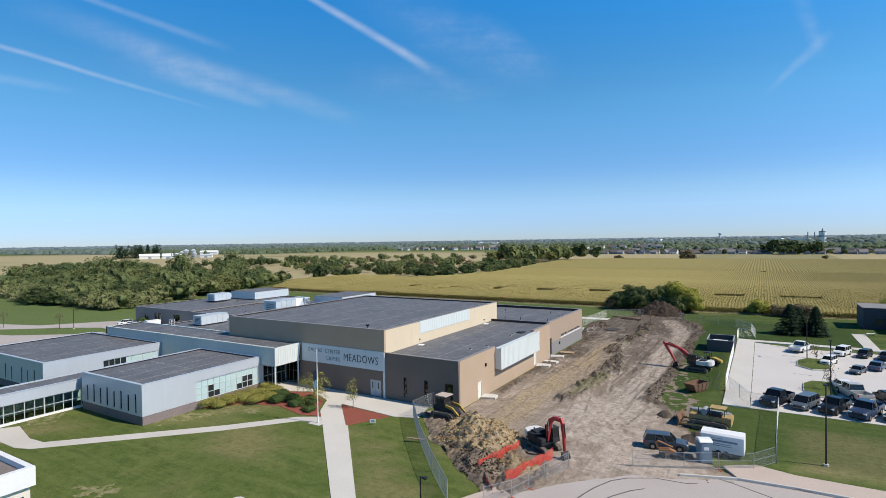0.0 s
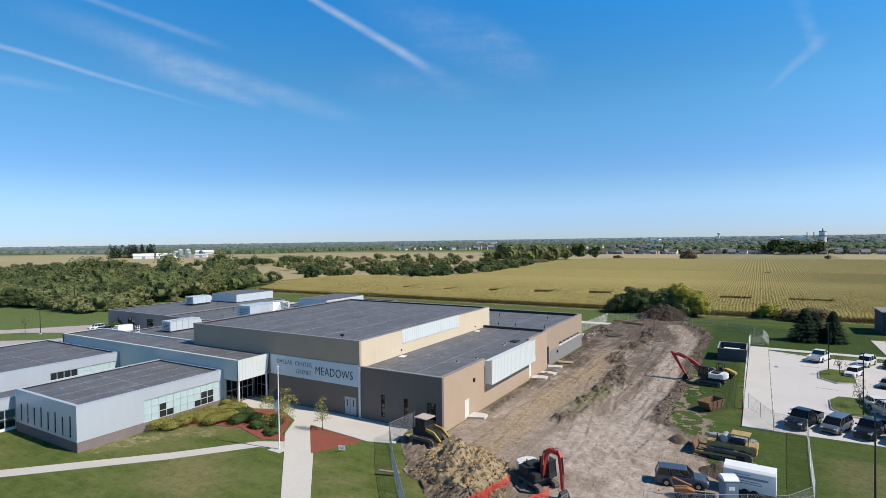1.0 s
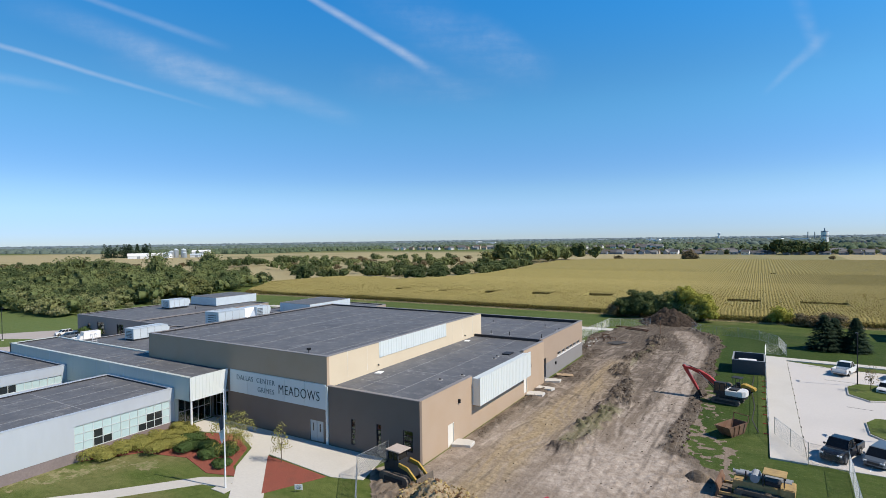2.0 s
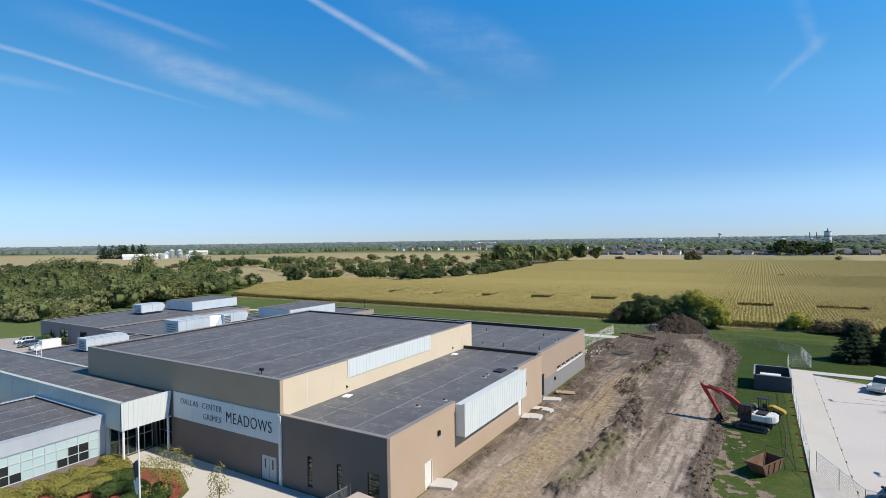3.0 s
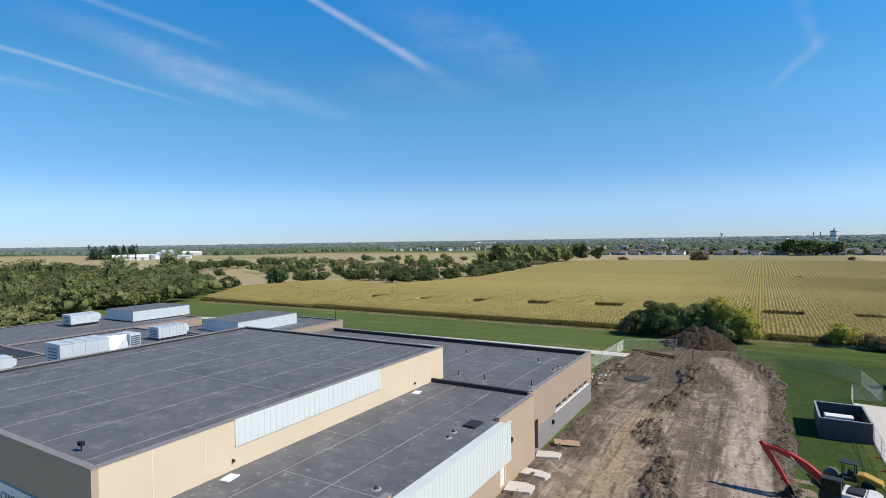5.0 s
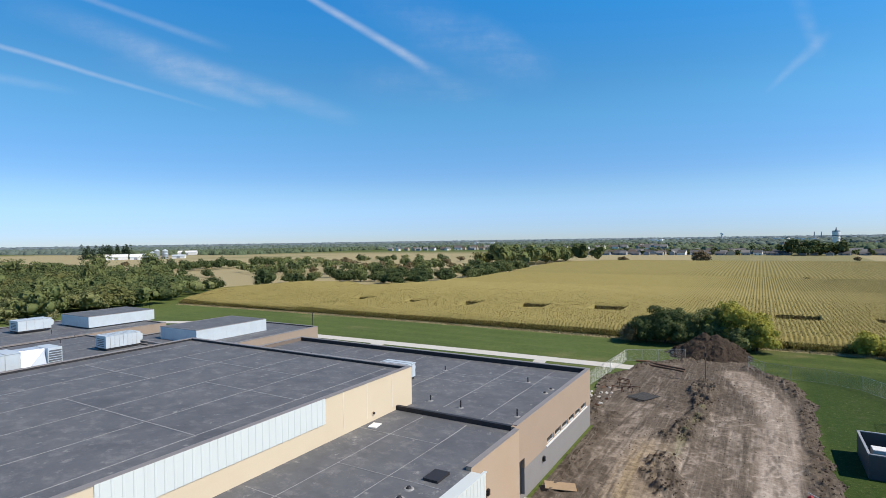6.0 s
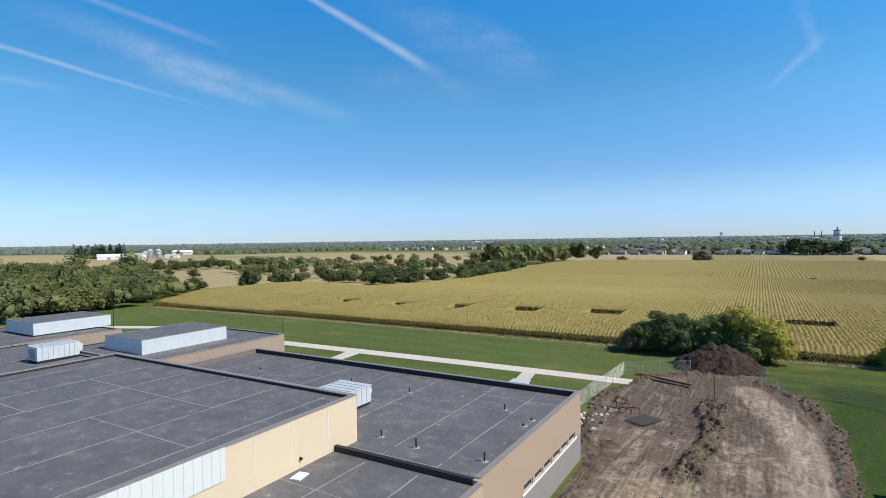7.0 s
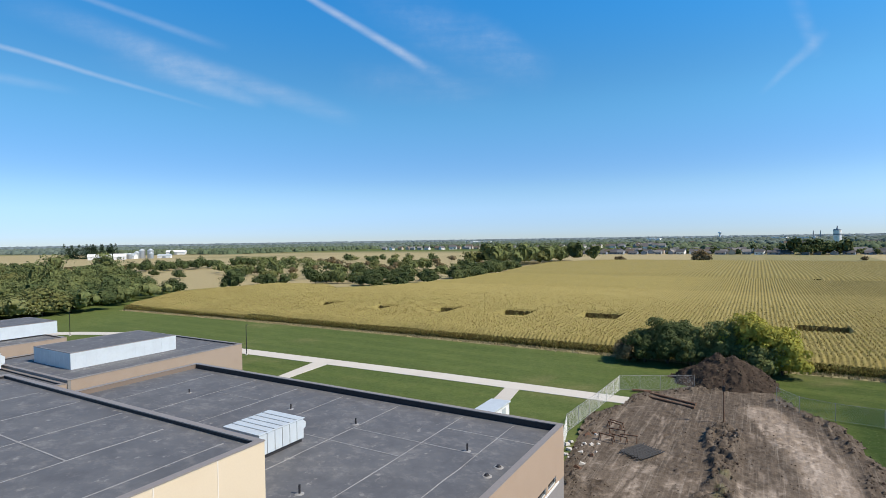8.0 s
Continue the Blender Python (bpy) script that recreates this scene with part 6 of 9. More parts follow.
corn_canopy(-204, 62, 164.8, 266, 0.19, 1.6, 0.76, 0.11, "corn_under", 1, 0.08)
corn_canopy(-204, 190, 240, 322, 0.19, 3.2, 0.76, 0.14, "corn_far", 2, 0.0, 0.9)
corn_canopy(-170, 330, 318, 488, 0.38, 4.0, 1.52, 0.16, "corn_far", 3, 0.0, 0.9)
corn_canopy(62, 330, 169, 244, 0.38, 2.4, 1.52, 0.09, "corn_far", 4)

# brown stalks along the far side of each gap, their tone partly its shade
SV = []
for a, b, c, d in GAPS:
    k_ = int((b - a) * 75)
    qx, qz, qa = nr.uniform(a - 0.3, b + 0.3, k_), nr.uniform(0.2, 1.5, k_), nr.uniform(-0.6, 0.6, k_)
    qy, qw = d - 0.3 + nr.normal(0, 0.25, k_), nr.uniform(0.12, 0.26, k_)
    SV.append(np.stack([np.stack([qx - qw, qy - qa * 0.2, qz - 0.3], 1), np.stack([qx + qw, qy + qa * 0.2, qz - 0.25], 1), np.stack([qx + qw * 0.7, qy + qa * 0.2, qz + 0.3], 1), np.stack([qx - qw * 0.7, qy - qa * 0.2, qz + 0.25], 1)], 1))
SV = np.concatenate(SV).reshape(-1, 3)
M["stalk"] = material("dry_stalks", (0.205, 0.158, 0.062), 0.95, 0.3, 3, 0.3, 0.0, island=0.35, spec=0.1)
tagged(raw("corn_gap_stalks", SV, np.arange(len(SV)).reshape(-1, 4), "stalk"), "brown standing stalks beside a corn gap, darkened for shade", "corn", kind="stuff")

# rough grass along the far end of the field
fg = np.random.default_rng(15)
kf = 5200
fx = fg.uniform(-118, 330, kf)
fy, fz, fw = 489.5 + 0.0045 * (fx + 118) + fg.normal(0, 0.7, kf), fg.uniform(0.2, 1.0, kf) * (0.5 + 1.2 * fnoise(fx, fx * 0, 9, 6)), fg.uniform(0.3, 0.7, kf)
FV = np.stack([np.stack([fx - fw, fy, fz * 0], 1), np.stack([fx + fw, fy + 0.2, fz * 0], 1), np.stack([fx + fw * 0.7, fy + 0.1, fz + 0.3], 1), np.stack([fx - fw * 0.6, fy, fz + 0.45], 1)], 1).reshape(-1, 3)
tagged(raw("rough_grass", FV, np.arange(4 * kf).reshape(-1, 4), "stalk"), "dark rough grass along the far end of the corn field", "grass", kind="stuff")
# dry verge of tall grass along the field
def verge_y(x):
    return 165.6 - 0.03 * np.clip(-120 - x, 0, 70) + 0.0175 * np.clip(x + 16, 0, 80)


rx_, rk_, rq_ = grid(np.arange(-182, 60, 0.4), np.linspace(-1, 1, 5))
rim = 0.75 + 0.5 * (fnoise(rx_, rk_ * 3, 2.5, 93) - 0.5)
ribbon = np.stack([rx_, verge_y(rx_) + 0.25 + rk_ * rim, 0.05 + 0.10 * (1 - np.abs(rk_)) * fnoise(rx_, rk_, 0.8, 94) - 0.06 * (np.abs(rk_) > 0.9)], 1)
nv = 15000
vx = nr.uniform(-182, 60, nv)
vy = verge_y(vx) + 0.25 + nr.normal(0, 0.42, nv)
va, vh = nr.uniform(0, 6.28, nv), nr.uniform(0.10, 0.42, nv)
V = np.stack([np.stack([vx - np.sin(va) * 0.10, vy + np.cos(va) * 0.10, np.zeros(nv)], 1), np.stack([vx + np.sin(va) * 0.10, vy - np.cos(va) * 0.10, np.zeros(nv)], 1), np.stack([vx + np.cos(va) * 0.15, vy + np.sin(va) * 0.15, vh], 1)], 1).reshape(-1, 3)
M["straw"] = material("dry_grass", (0.31, 0.265, 0.15), 0.95, 0.4, 2, 0.6, 0.0, island=0.2, tint=(0.22, 0.20, 0.10), spec=0.1)
tagged(raw("dry_verge", ribbon, rq_, "straw", smooth=True), "pale dry ground along the edge of the corn", "verge", kind="structure")
tagged(raw("dry_grass", V, np.arange(3 * nv).reshape(-1, 3), "straw"), "strip of tall dry grass beside the corn", "grass", kind="stuff")

# ---- distance ----
# the upper half of a crown: its top, a shoulder and a skirt
DOME = np.array([(0, 0, 1)] + [(0.74 * math.cos(k * math.pi / 3), 0.74 * math.sin(k * math.pi / 3), 0.66) for k in range(6)] + [(math.cos(k * math.pi / 3 + 0.5), math.sin(k * math.pi / 3 + 0.5), 0.0) for k in range(6)])
DOME_F = np.array([(0, 1 + k, 1 + (k + 1) % 6) for k in range(6)] + [(1 + k, 7 + k, 1 + (k + 1) % 6) for k in range(6)] + [(1 + (k + 1) % 6, 7 + k, 7 + (k + 1) % 6) for k in range(6)])


def far_canopy(near, far, steps, mat, seed, low, high, bare, count, wide):
    """Undergrowth and rounded crowns of the woods between two distances, open where fields lie between them."""
    A, D, q = grid(np.radians(np.linspace(-16, 82, 280)), np.log(np.geomspace(near, far, steps)))
    D = np.exp(D)
    X, Y = -np.sin(A) * D - 10, np.cos(A) * D + 30
    open_land = fnoise(X, Y * 2.4, 420, seed, 3) * 0.6 + fnoise(X, Y, 120, seed + 4, 2) * 0.4
    grown = ramp01(open_land, bare, bare + 0.03)
    estate = (X > -280) & (X < 470) & (Y < 790)
    farm = ((X < -120) & (X > -760) & (Y < 1070)) | ((X < -250) & (X > -900) & (Y < 640))
    grown = np.where(estate | farm | (Y < 600), 0.0, grown)
    Z = grown * 0.38 * low - 0.5 * (grown < 0.05)
    keep_q = q[(grown[q] > 0).any(1)]
    use = np.unique(keep_q)
    idx = np.zeros(len(X), np.int32)
    idx[use] = np.arange(len(use))
    tagged(raw("far_woods", np.stack([X, Y, Z], 1)[use], idx[keep_q], mat, smooth=True), "undergrowth of the far belts of trees", "woods", kind="stuff")
    g = np.random.default_rng(seed)
    pick = g.choice(len(X), count, p=(grown > 0.9) * D ** 2 / ((grown > 0.9) * D ** 2).sum())
    cx, cy = X[pick] + g.normal(0, D[pick] / 150), Y[pick] + g.normal(0, D[pick] / 150)
    w, h = wide * g.uniform(0.6, 1.35, count), low + (high - low) * g.random(count) ** 1.7
    skin = DOME[None] * g.uniform(0.8, 1.15, (count, 13, 1))
    V = np.stack([cx[:, None] + skin[..., 0] * w[:, None], cy[:, None] + skin[..., 1] * w[:, None], h[:, None] * (0.1 + 0.9 * skin[..., 2])], -1)
    return tagged(raw("far_woods", V.reshape(-1, 3), (DOME_F[None] + 13 * np.arange(count)[:, None, None]).reshape(-1, 3), mat, smooth=True), "far belts of trees towards the horizon", "woods", kind="stuff")


# Foliage turns paler and bluer by distance: haze put into the colours.
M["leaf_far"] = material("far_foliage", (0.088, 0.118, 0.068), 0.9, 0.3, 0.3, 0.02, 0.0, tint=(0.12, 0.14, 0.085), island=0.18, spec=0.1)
M["leaf_haze_mid"] = material("hazed_foliage", (0.112, 0.146, 0.122), 0.9, 0.25, 0.1, 0.008, 0.0, tint=(0.14, 0.17, 0.15), island=0.1, spec=0.1)
M["leaf_haze_far"] = material("haziest_foliage", (0.142, 0.182, 0.198), 0.9, 0.2, 0.05, 0.003, 0.0, tint=(0.17, 0.21, 0.23), island=0.05, spec=0.1)
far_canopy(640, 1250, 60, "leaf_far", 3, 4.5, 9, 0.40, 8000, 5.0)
far_canopy(1250, 2400, 45, "leaf_haze_mid", 4, 6, 11, 0.36, 8000, 10.0)
far_canopy(2400, 4800, 30, "leaf_haze_far", 5, 9, 15, 0.28, 6000, 22.0)
for key, col in {"siding_white": (0.72, 0.71, 0.68), "siding_tan": (0.45, 0.39, 0.31), "siding_grey": (0.30, 0.32, 0.34), "siding_blue": (0.22, 0.26, 0.31), "siding_dark": (0.055, 0.06, 0.07)}.items():
    M[key] = material(key, col, 0.8, 0.06, 4, 0.5, 0.0)
for key, col in {"shingle_grey": (0.13, 0.125, 0.125), "shingle_brown": (0.15, 0.115, 0.09), "shingle_light": (0.24, 0.23, 0.22)}.items():
    M[key] = material(key, col, 0.9, 0.2, 5, 0.5, 0.1)


def house(label, length, depth, eaves, ridge, siding, shingles, at, group="houses of the far estate"):
    """A gabled house with door and windows on its long sides."""
    h = thing("house", label, "house", group, at)
    bm = bmesh.new()
    l, d = length / 2, depth / 2
    hexa(bm, [(-l, -d, 0), (-l, d, 0), (-l, d, eaves), (-l, 0, ridge), (-l, -d, eaves)], [(l, -d, 0), (l, d, 0), (l, d, eaves), (l, 0, ridge), (l, -d, eaves)])
    wall = part("wall", bm, siding, h)
    bm = bmesh.new()
    for s in (-1, 1):
        hexa(bm, [(-l - 0.4, s * (d + 0.5), eaves - 0.28), (l + 0.4, s * (d + 0.5), eaves - 0.28), (l + 0.4, 0, ridge + 0.03), (-l - 0.4, 0, ridge + 0.03)],
             [(-l - 0.4, s * (d + 0.5), eaves - 0.05), (l + 0.4, s * (d + 0.5), eaves - 0.05), (l + 0.4, 0, ridge + 0.28), (-l - 0.4, 0, ridge + 0.28)])
    part("roof", bm, shingles, h)
    for s in (-1, 1):
        for k in range(2):
            for z in ([1.0, 3.7] if eaves > 5 else [1.0]):
                bm = bmesh.new()
                x = -l + length * (k + 0.5) / 2
                box(bm, x - 1.0, x + 1.0, s * d - 0.04, s * d + 0.04, z, z + 1.4)
                part("window", bm, "blind", wall)
    return h


rh = random.Random(21)
STYLES = [house("pale two-storey house with a grey gable roof", 13, 9, 4.4, 8.6, "siding_white", "shingle_grey", put(-505, 930, 0.4)),
          house("tan two-storey house with a brown roof", 12, 9, 4.4, 8.4, "siding_tan", "shingle_brown", put(-480, 948, 0.2)),
          house("grey two-storey house with a pale roof", 12, 9, 4.4, 8.2, "siding_grey", "shingle_light", put(-455, 952, 0.5)),
          house("blue-grey low house with a dark roof", 15, 9, 3.0, 6.0, "siding_blue", "shingle_grey", put(-430, 960, 0.3))]
spots = []
for k in range(34):
    spots.append((-640 + k * 15 + rh.uniform(-4, 4), 900 + k * 4 + rh.uniform(-14, 14), 0.75))
for k in range(80):
    spots.append((rh.uniform(-620, -150), rh.uniform(1000, 1500), 0.8))
for row, y in enumerate((668, 684, 704, 730, 762)):
    for k in range(42 - 3 * row):
        spots.append((-205 + k * 11.5 + rh.uniform(-2, 2) - 10 * row, y + rh.uniform(-4, 4), rh.uniform(0.52, 0.68)))
for k in range(60):
    spots.append((rh.uniform(-190, 420), rh.uniform(800, 1300), 0.85))
for x, y, s in spots:
    copy_thing(rh.choice(STYLES[:1] * 2 + STYLES[1:3] if y > 790 else STYLES + STYLES[2:] + STYLES[3:]), put(x, y, rh.choice([0, 0, 1.57]) + rh.uniform(-0.3, 0.3), s))
# trees in the gardens, and the tall stand before the tower
garden = [(rh.choice([0, 1, 5, 7]), rh.uniform(-210, 330), rh.uniform(664, 800), rh.uniform(0.4, 0.9)) for _ in range(230)]
garden += [(rh.choice([0, 5, 5]), 22 + rh.uniform(-20, 24), 662 + rh.uniform(-8, 24), rh.uniform(1.2, 1.9)) for _ in range(16)]
garden += [(rh.choice([0, 6, 1]), 120 + rh.uniform(-30, 60), 560 + rh.uniform(-8, 24), rh.uniform(0.5, 0.8)) for _ in range(10)]
grove(garden, "trees among the houses of the far estate", 90, 1.1)


def long_shed(label, length, depth, eaves, ridge, wall_mat, roof_mat, at):
    h = thing("barn", label, "barn", "farm buildings", at)
    bm = bmesh.new()
    l, d = length / 2, depth / 2
    hexa(bm, [(-l, -d, 0), (-l, d, 0), (-l, d, eaves), (-l, 0, ridge), (-l, -d, eaves)], [(l, -d, 0), (l, d, 0), (l, d, eaves), (l, 0, ridge), (l, -d, eaves)])
    part("wall", bm, wall_mat, h)
    bm = bmesh.new()
    for s in (-1, 1):
        hexa(bm, [(-l - 0.5, s * (d + 0.5), eaves - 0.2), (l + 0.5, s * (d + 0.5), eaves - 0.2), (l + 0.5, 0, ridge + 0.03), (-l - 0.5, 0, ridge + 0.03)],
             [(-l - 0.5, s * (d + 0.5), eaves), (l + 0.5, s * (d + 0.5), eaves), (l + 0.5, 0, ridge + 0.25), (-l - 0.5, 0, ridge + 0.25)])
    part("roof", bm, roof_mat, h)
    bm = bmesh.new()
    box(bm, -2, 2, -d - 0.06, -d + 0.02, 0, eaves * 0.75)
    part("door", bm, "siding_grey", h)


long_shed("long white metal barn on the far farm", 25, 13, 4.2, 7.0, "white", "white", put(-734, 435, 1.05))
long_shed("white metal barn on the far farm", 13, 10, 4.0, 7.2, "white", "white", put(-709, 446, 0.95))
long_shed("small white shed on the far farm", 15, 9, 4, 7, "white", "unit", put(-722, 466, 0.5))
long_shed("low white shed on the far farm", 16, 8, 3.5, 5, "white", "unit", put(-697, 497, 0.75))
long_shed("white barn with a grey roof on the far farm", 30, 13, 4.6, 7.4, "white", "white", put(-877, 630, 0.75))
for x, y, r, h in ((-716, 462, 3.0, 6.0), (-724, 476, 3.6, 8.0), (-721, 481, 3.8, 10.5), (-714, 488, 3.8, 10.5), (-704, 483, 3.0, 6.5)):
    s = thing("silo", "round grey metal grain silo with a cone roof", "silo", "farm buildings", put(x, y))
    bm = bmesh.new()
    rod(bm, (0, 0, 0), (0, 0, h), r, 16)
    part("body", bm, "steel", s)
    bm = bmesh.new()
    rod(bm, (0, 0, h), (0, 0, h + r * 0.6), r + 0.1, 16, 0.3)
    part("roof", bm, "unit", s)


def water_tower(x, y, h, r, label, rings):
    """rings: (from, to, radius below, radius above, material) as shares of the height and of r."""
    t = thing("water_tower", label, "water tower", "", put(x, y))
    for name, a, b, c, d, mat in rings:
        bm = bmesh.new()
        rod(bm, (0, 0, h * a), (0, 0, h * b), r * c, 24, r * d)
        part(name, bm, mat, t)


water_tower(82.6, 1100, 26, 5.2, "white cylindrical water tower with dark bands", (("stem", 0.0, 0.60, 1.0, 1.0, "white"), ("band", 0.62, 0.70, 1.04, 1.04, "siding_blue"), ("tank", 0.70, 0.90, 1.02, 1.02, "white"), ("upper_band", 0.90, 0.97, 1.03, 0.95, "siding_blue"), ("finial", 0.97, 1.16, 0.3, 0.1, "siding_grey")))
water_tower(-0.0607 * 2600 - 3, 0.9982 * 2600 + 7, 33, 7, "distant water tower with a wide tank", (("stem", 0.0, 0.74, 0.6, 0.6, "white"), ("tank_base", 0.74, 0.80, 0.6, 1.0, "unit"), ("tank", 0.80, 0.93, 1.0, 1.0, "unit"), ("cap", 0.93, 1.0, 1.0, 0.35, "unit")))
for u, v, d in ((0.0581, 0.9983, 1900), (0.0667, 0.9978, 1900)):
    c = thing("chimney_stack", "slim distant industrial stack", "chimney", "far stacks", put(u * d, v * d))
    bm = bmesh.new()
    rod(bm, (0, 0, 0), (0, 0, 27), 1.8, 10, 1.2)
    part("shaft", bm, "siding_grey", c)
for k in range(9):
    a, d = radians(rh.uniform(-4, 30)), rh.uniform(1500, 2600)
    b = thing("warehouse", "long pale flat-roofed warehouse far off", "warehouse", "far warehouses", put(-math.sin(a) * d, math.cos(a) * d, rh.uniform(-0.3, 0.3)))
    bm = bmesh.new()
    L = rh.uniform(30, 80)
    box(bm, -L / 2, L / 2, -15, 15, 0, rh.uniform(6, 10))
    box(bm, -L / 2 + 1, L / 2 - 1, -14, 14, 6, 10.4)
    part("wall", bm, "white", b)

# ---- vehicles ----
def paint(name, colour, rough=0.28):
    return material(name, colour, rough, 0.08, 3, 0.8, 0.0, spec=0.6)


for key, col in {"paint_black": (0.012, 0.013, 0.016), "paint_navy": (0.035, 0.055, 0.10), "paint_grey": (0.10, 0.12, 0.14), "paint_white": (0.72, 0.72, 0.70), "paint_silver": (0.42, 0.41, 0.38), "paint_blue": (0.05, 0.09, 0.16), "paint_slate": (0.055, 0.070, 0.092)}.items():
    M[key] = paint(key, col)
M["car_glass"] = material("tinted_glass", (0.010, 0.012, 0.014), 0.06, 0.1, 2, 1, 0.0, spec=0.6)
M["tyre"] = material("tyre_rubber", (0.018, 0.018, 0.018), 0.9, 0.2, 8, 2, 0.1)
M["rim"] = material("alloy_rim", (0.40, 0.40, 0.41), 0.35, 0.1, 8, 2, 0.0, metal=0.8)
M["lamp_white"] = material("headlight", (0.75, 0.76, 0.76), 0.15, 0.05, 4, 2, 0.0)
M["lamp_red"] = material("tail_light", (0.35, 0.01, 0.01), 0.2, 0.1, 4, 2, 0.0)
M["yellow_worn"] = material("worn_machine_yellow", (0.42, 0.29, 0.12), 0.8, 0.35, 4, 1.6, 0.1, tint=(0.24, 0.16, 0.085))
M["yellow"] = material("machine_yellow", (0.42, 0.27, 0.04), 0.6, 0.2, 5, 1.2, 0.05, tint=(0.20, 0.15, 0.08))
M["red"] = material("machine_red", (0.45, 0.035, 0.03), 0.45, 0.12, 5, 1.2, 0.05, tint=(0.30, 0.05, 0.04))
M["offwhite"] = material("machine_white", (0.68, 0.67, 0.64), 0.45, 0.07, 5, 1, 0.03, tint=(0.52, 0.49, 0.45))
M["orange"] = material("machine_orange", (0.38, 0.17, 0.06), 0.6, 0.2, 5, 1.2, 0.05, tint=(0.24, 0.14, 0.08))
M["track"] = material("muddy_track", (0.12, 0.10, 0.08), 0.9, 0.4, 8, 1.5, 0.3, tint=(0.26, 0.21, 0.17))
M["dark"] = material("dark_machinery", (0.03, 0.03, 0.032), 0.7, 0.3, 8, 1.5, 0.1)


def loft(bm, rings):
    """A closed skin through rings of corners."""
    vs = [[bm.verts.new(p) for p in r] for r in rings]
    n = len(vs[0])
    for a, b in zip(vs, vs[1:]):
        for i in range(n):
            bm.faces.new((a[i], a[(i + 1) % n], b[(i + 1) % n], b[i]))
    bm.faces.new(vs[0][::-1])
    bm.faces.new(vs[-1])


SHAPES = {
    # length, width, belt height, roof height, hood height, wheel radius, greenhouse base and roof from rear to front, bed start
    "sedan": dict(L=4.8, W=1.82, belt=0.92, top=1.45, hood=0.86, r=0.33, glass=(-1.75, 1.05, -1.1, 0.35), bed=None),
    "suv": dict(L=4.8, W=1.9, belt=1.08, top=1.76, hood=1.05, r=0.37, glass=(-2.3, 1.15, -2.05, 0.5), bed=None),
    "van": dict(L=5.0, W=1.95, belt=1.05, top=1.75, hood=0.98, r=0.35, glass=(-2.4, 1.65, -2.15, 0.75), bed=None),
    "pickup": dict(L=5.8, W=1.98, belt=1.15, top=1.88, hood=1.15, r=0.40, glass=(-0.75, 1.25, -0.6, 0.65), bed=-0.85),
}


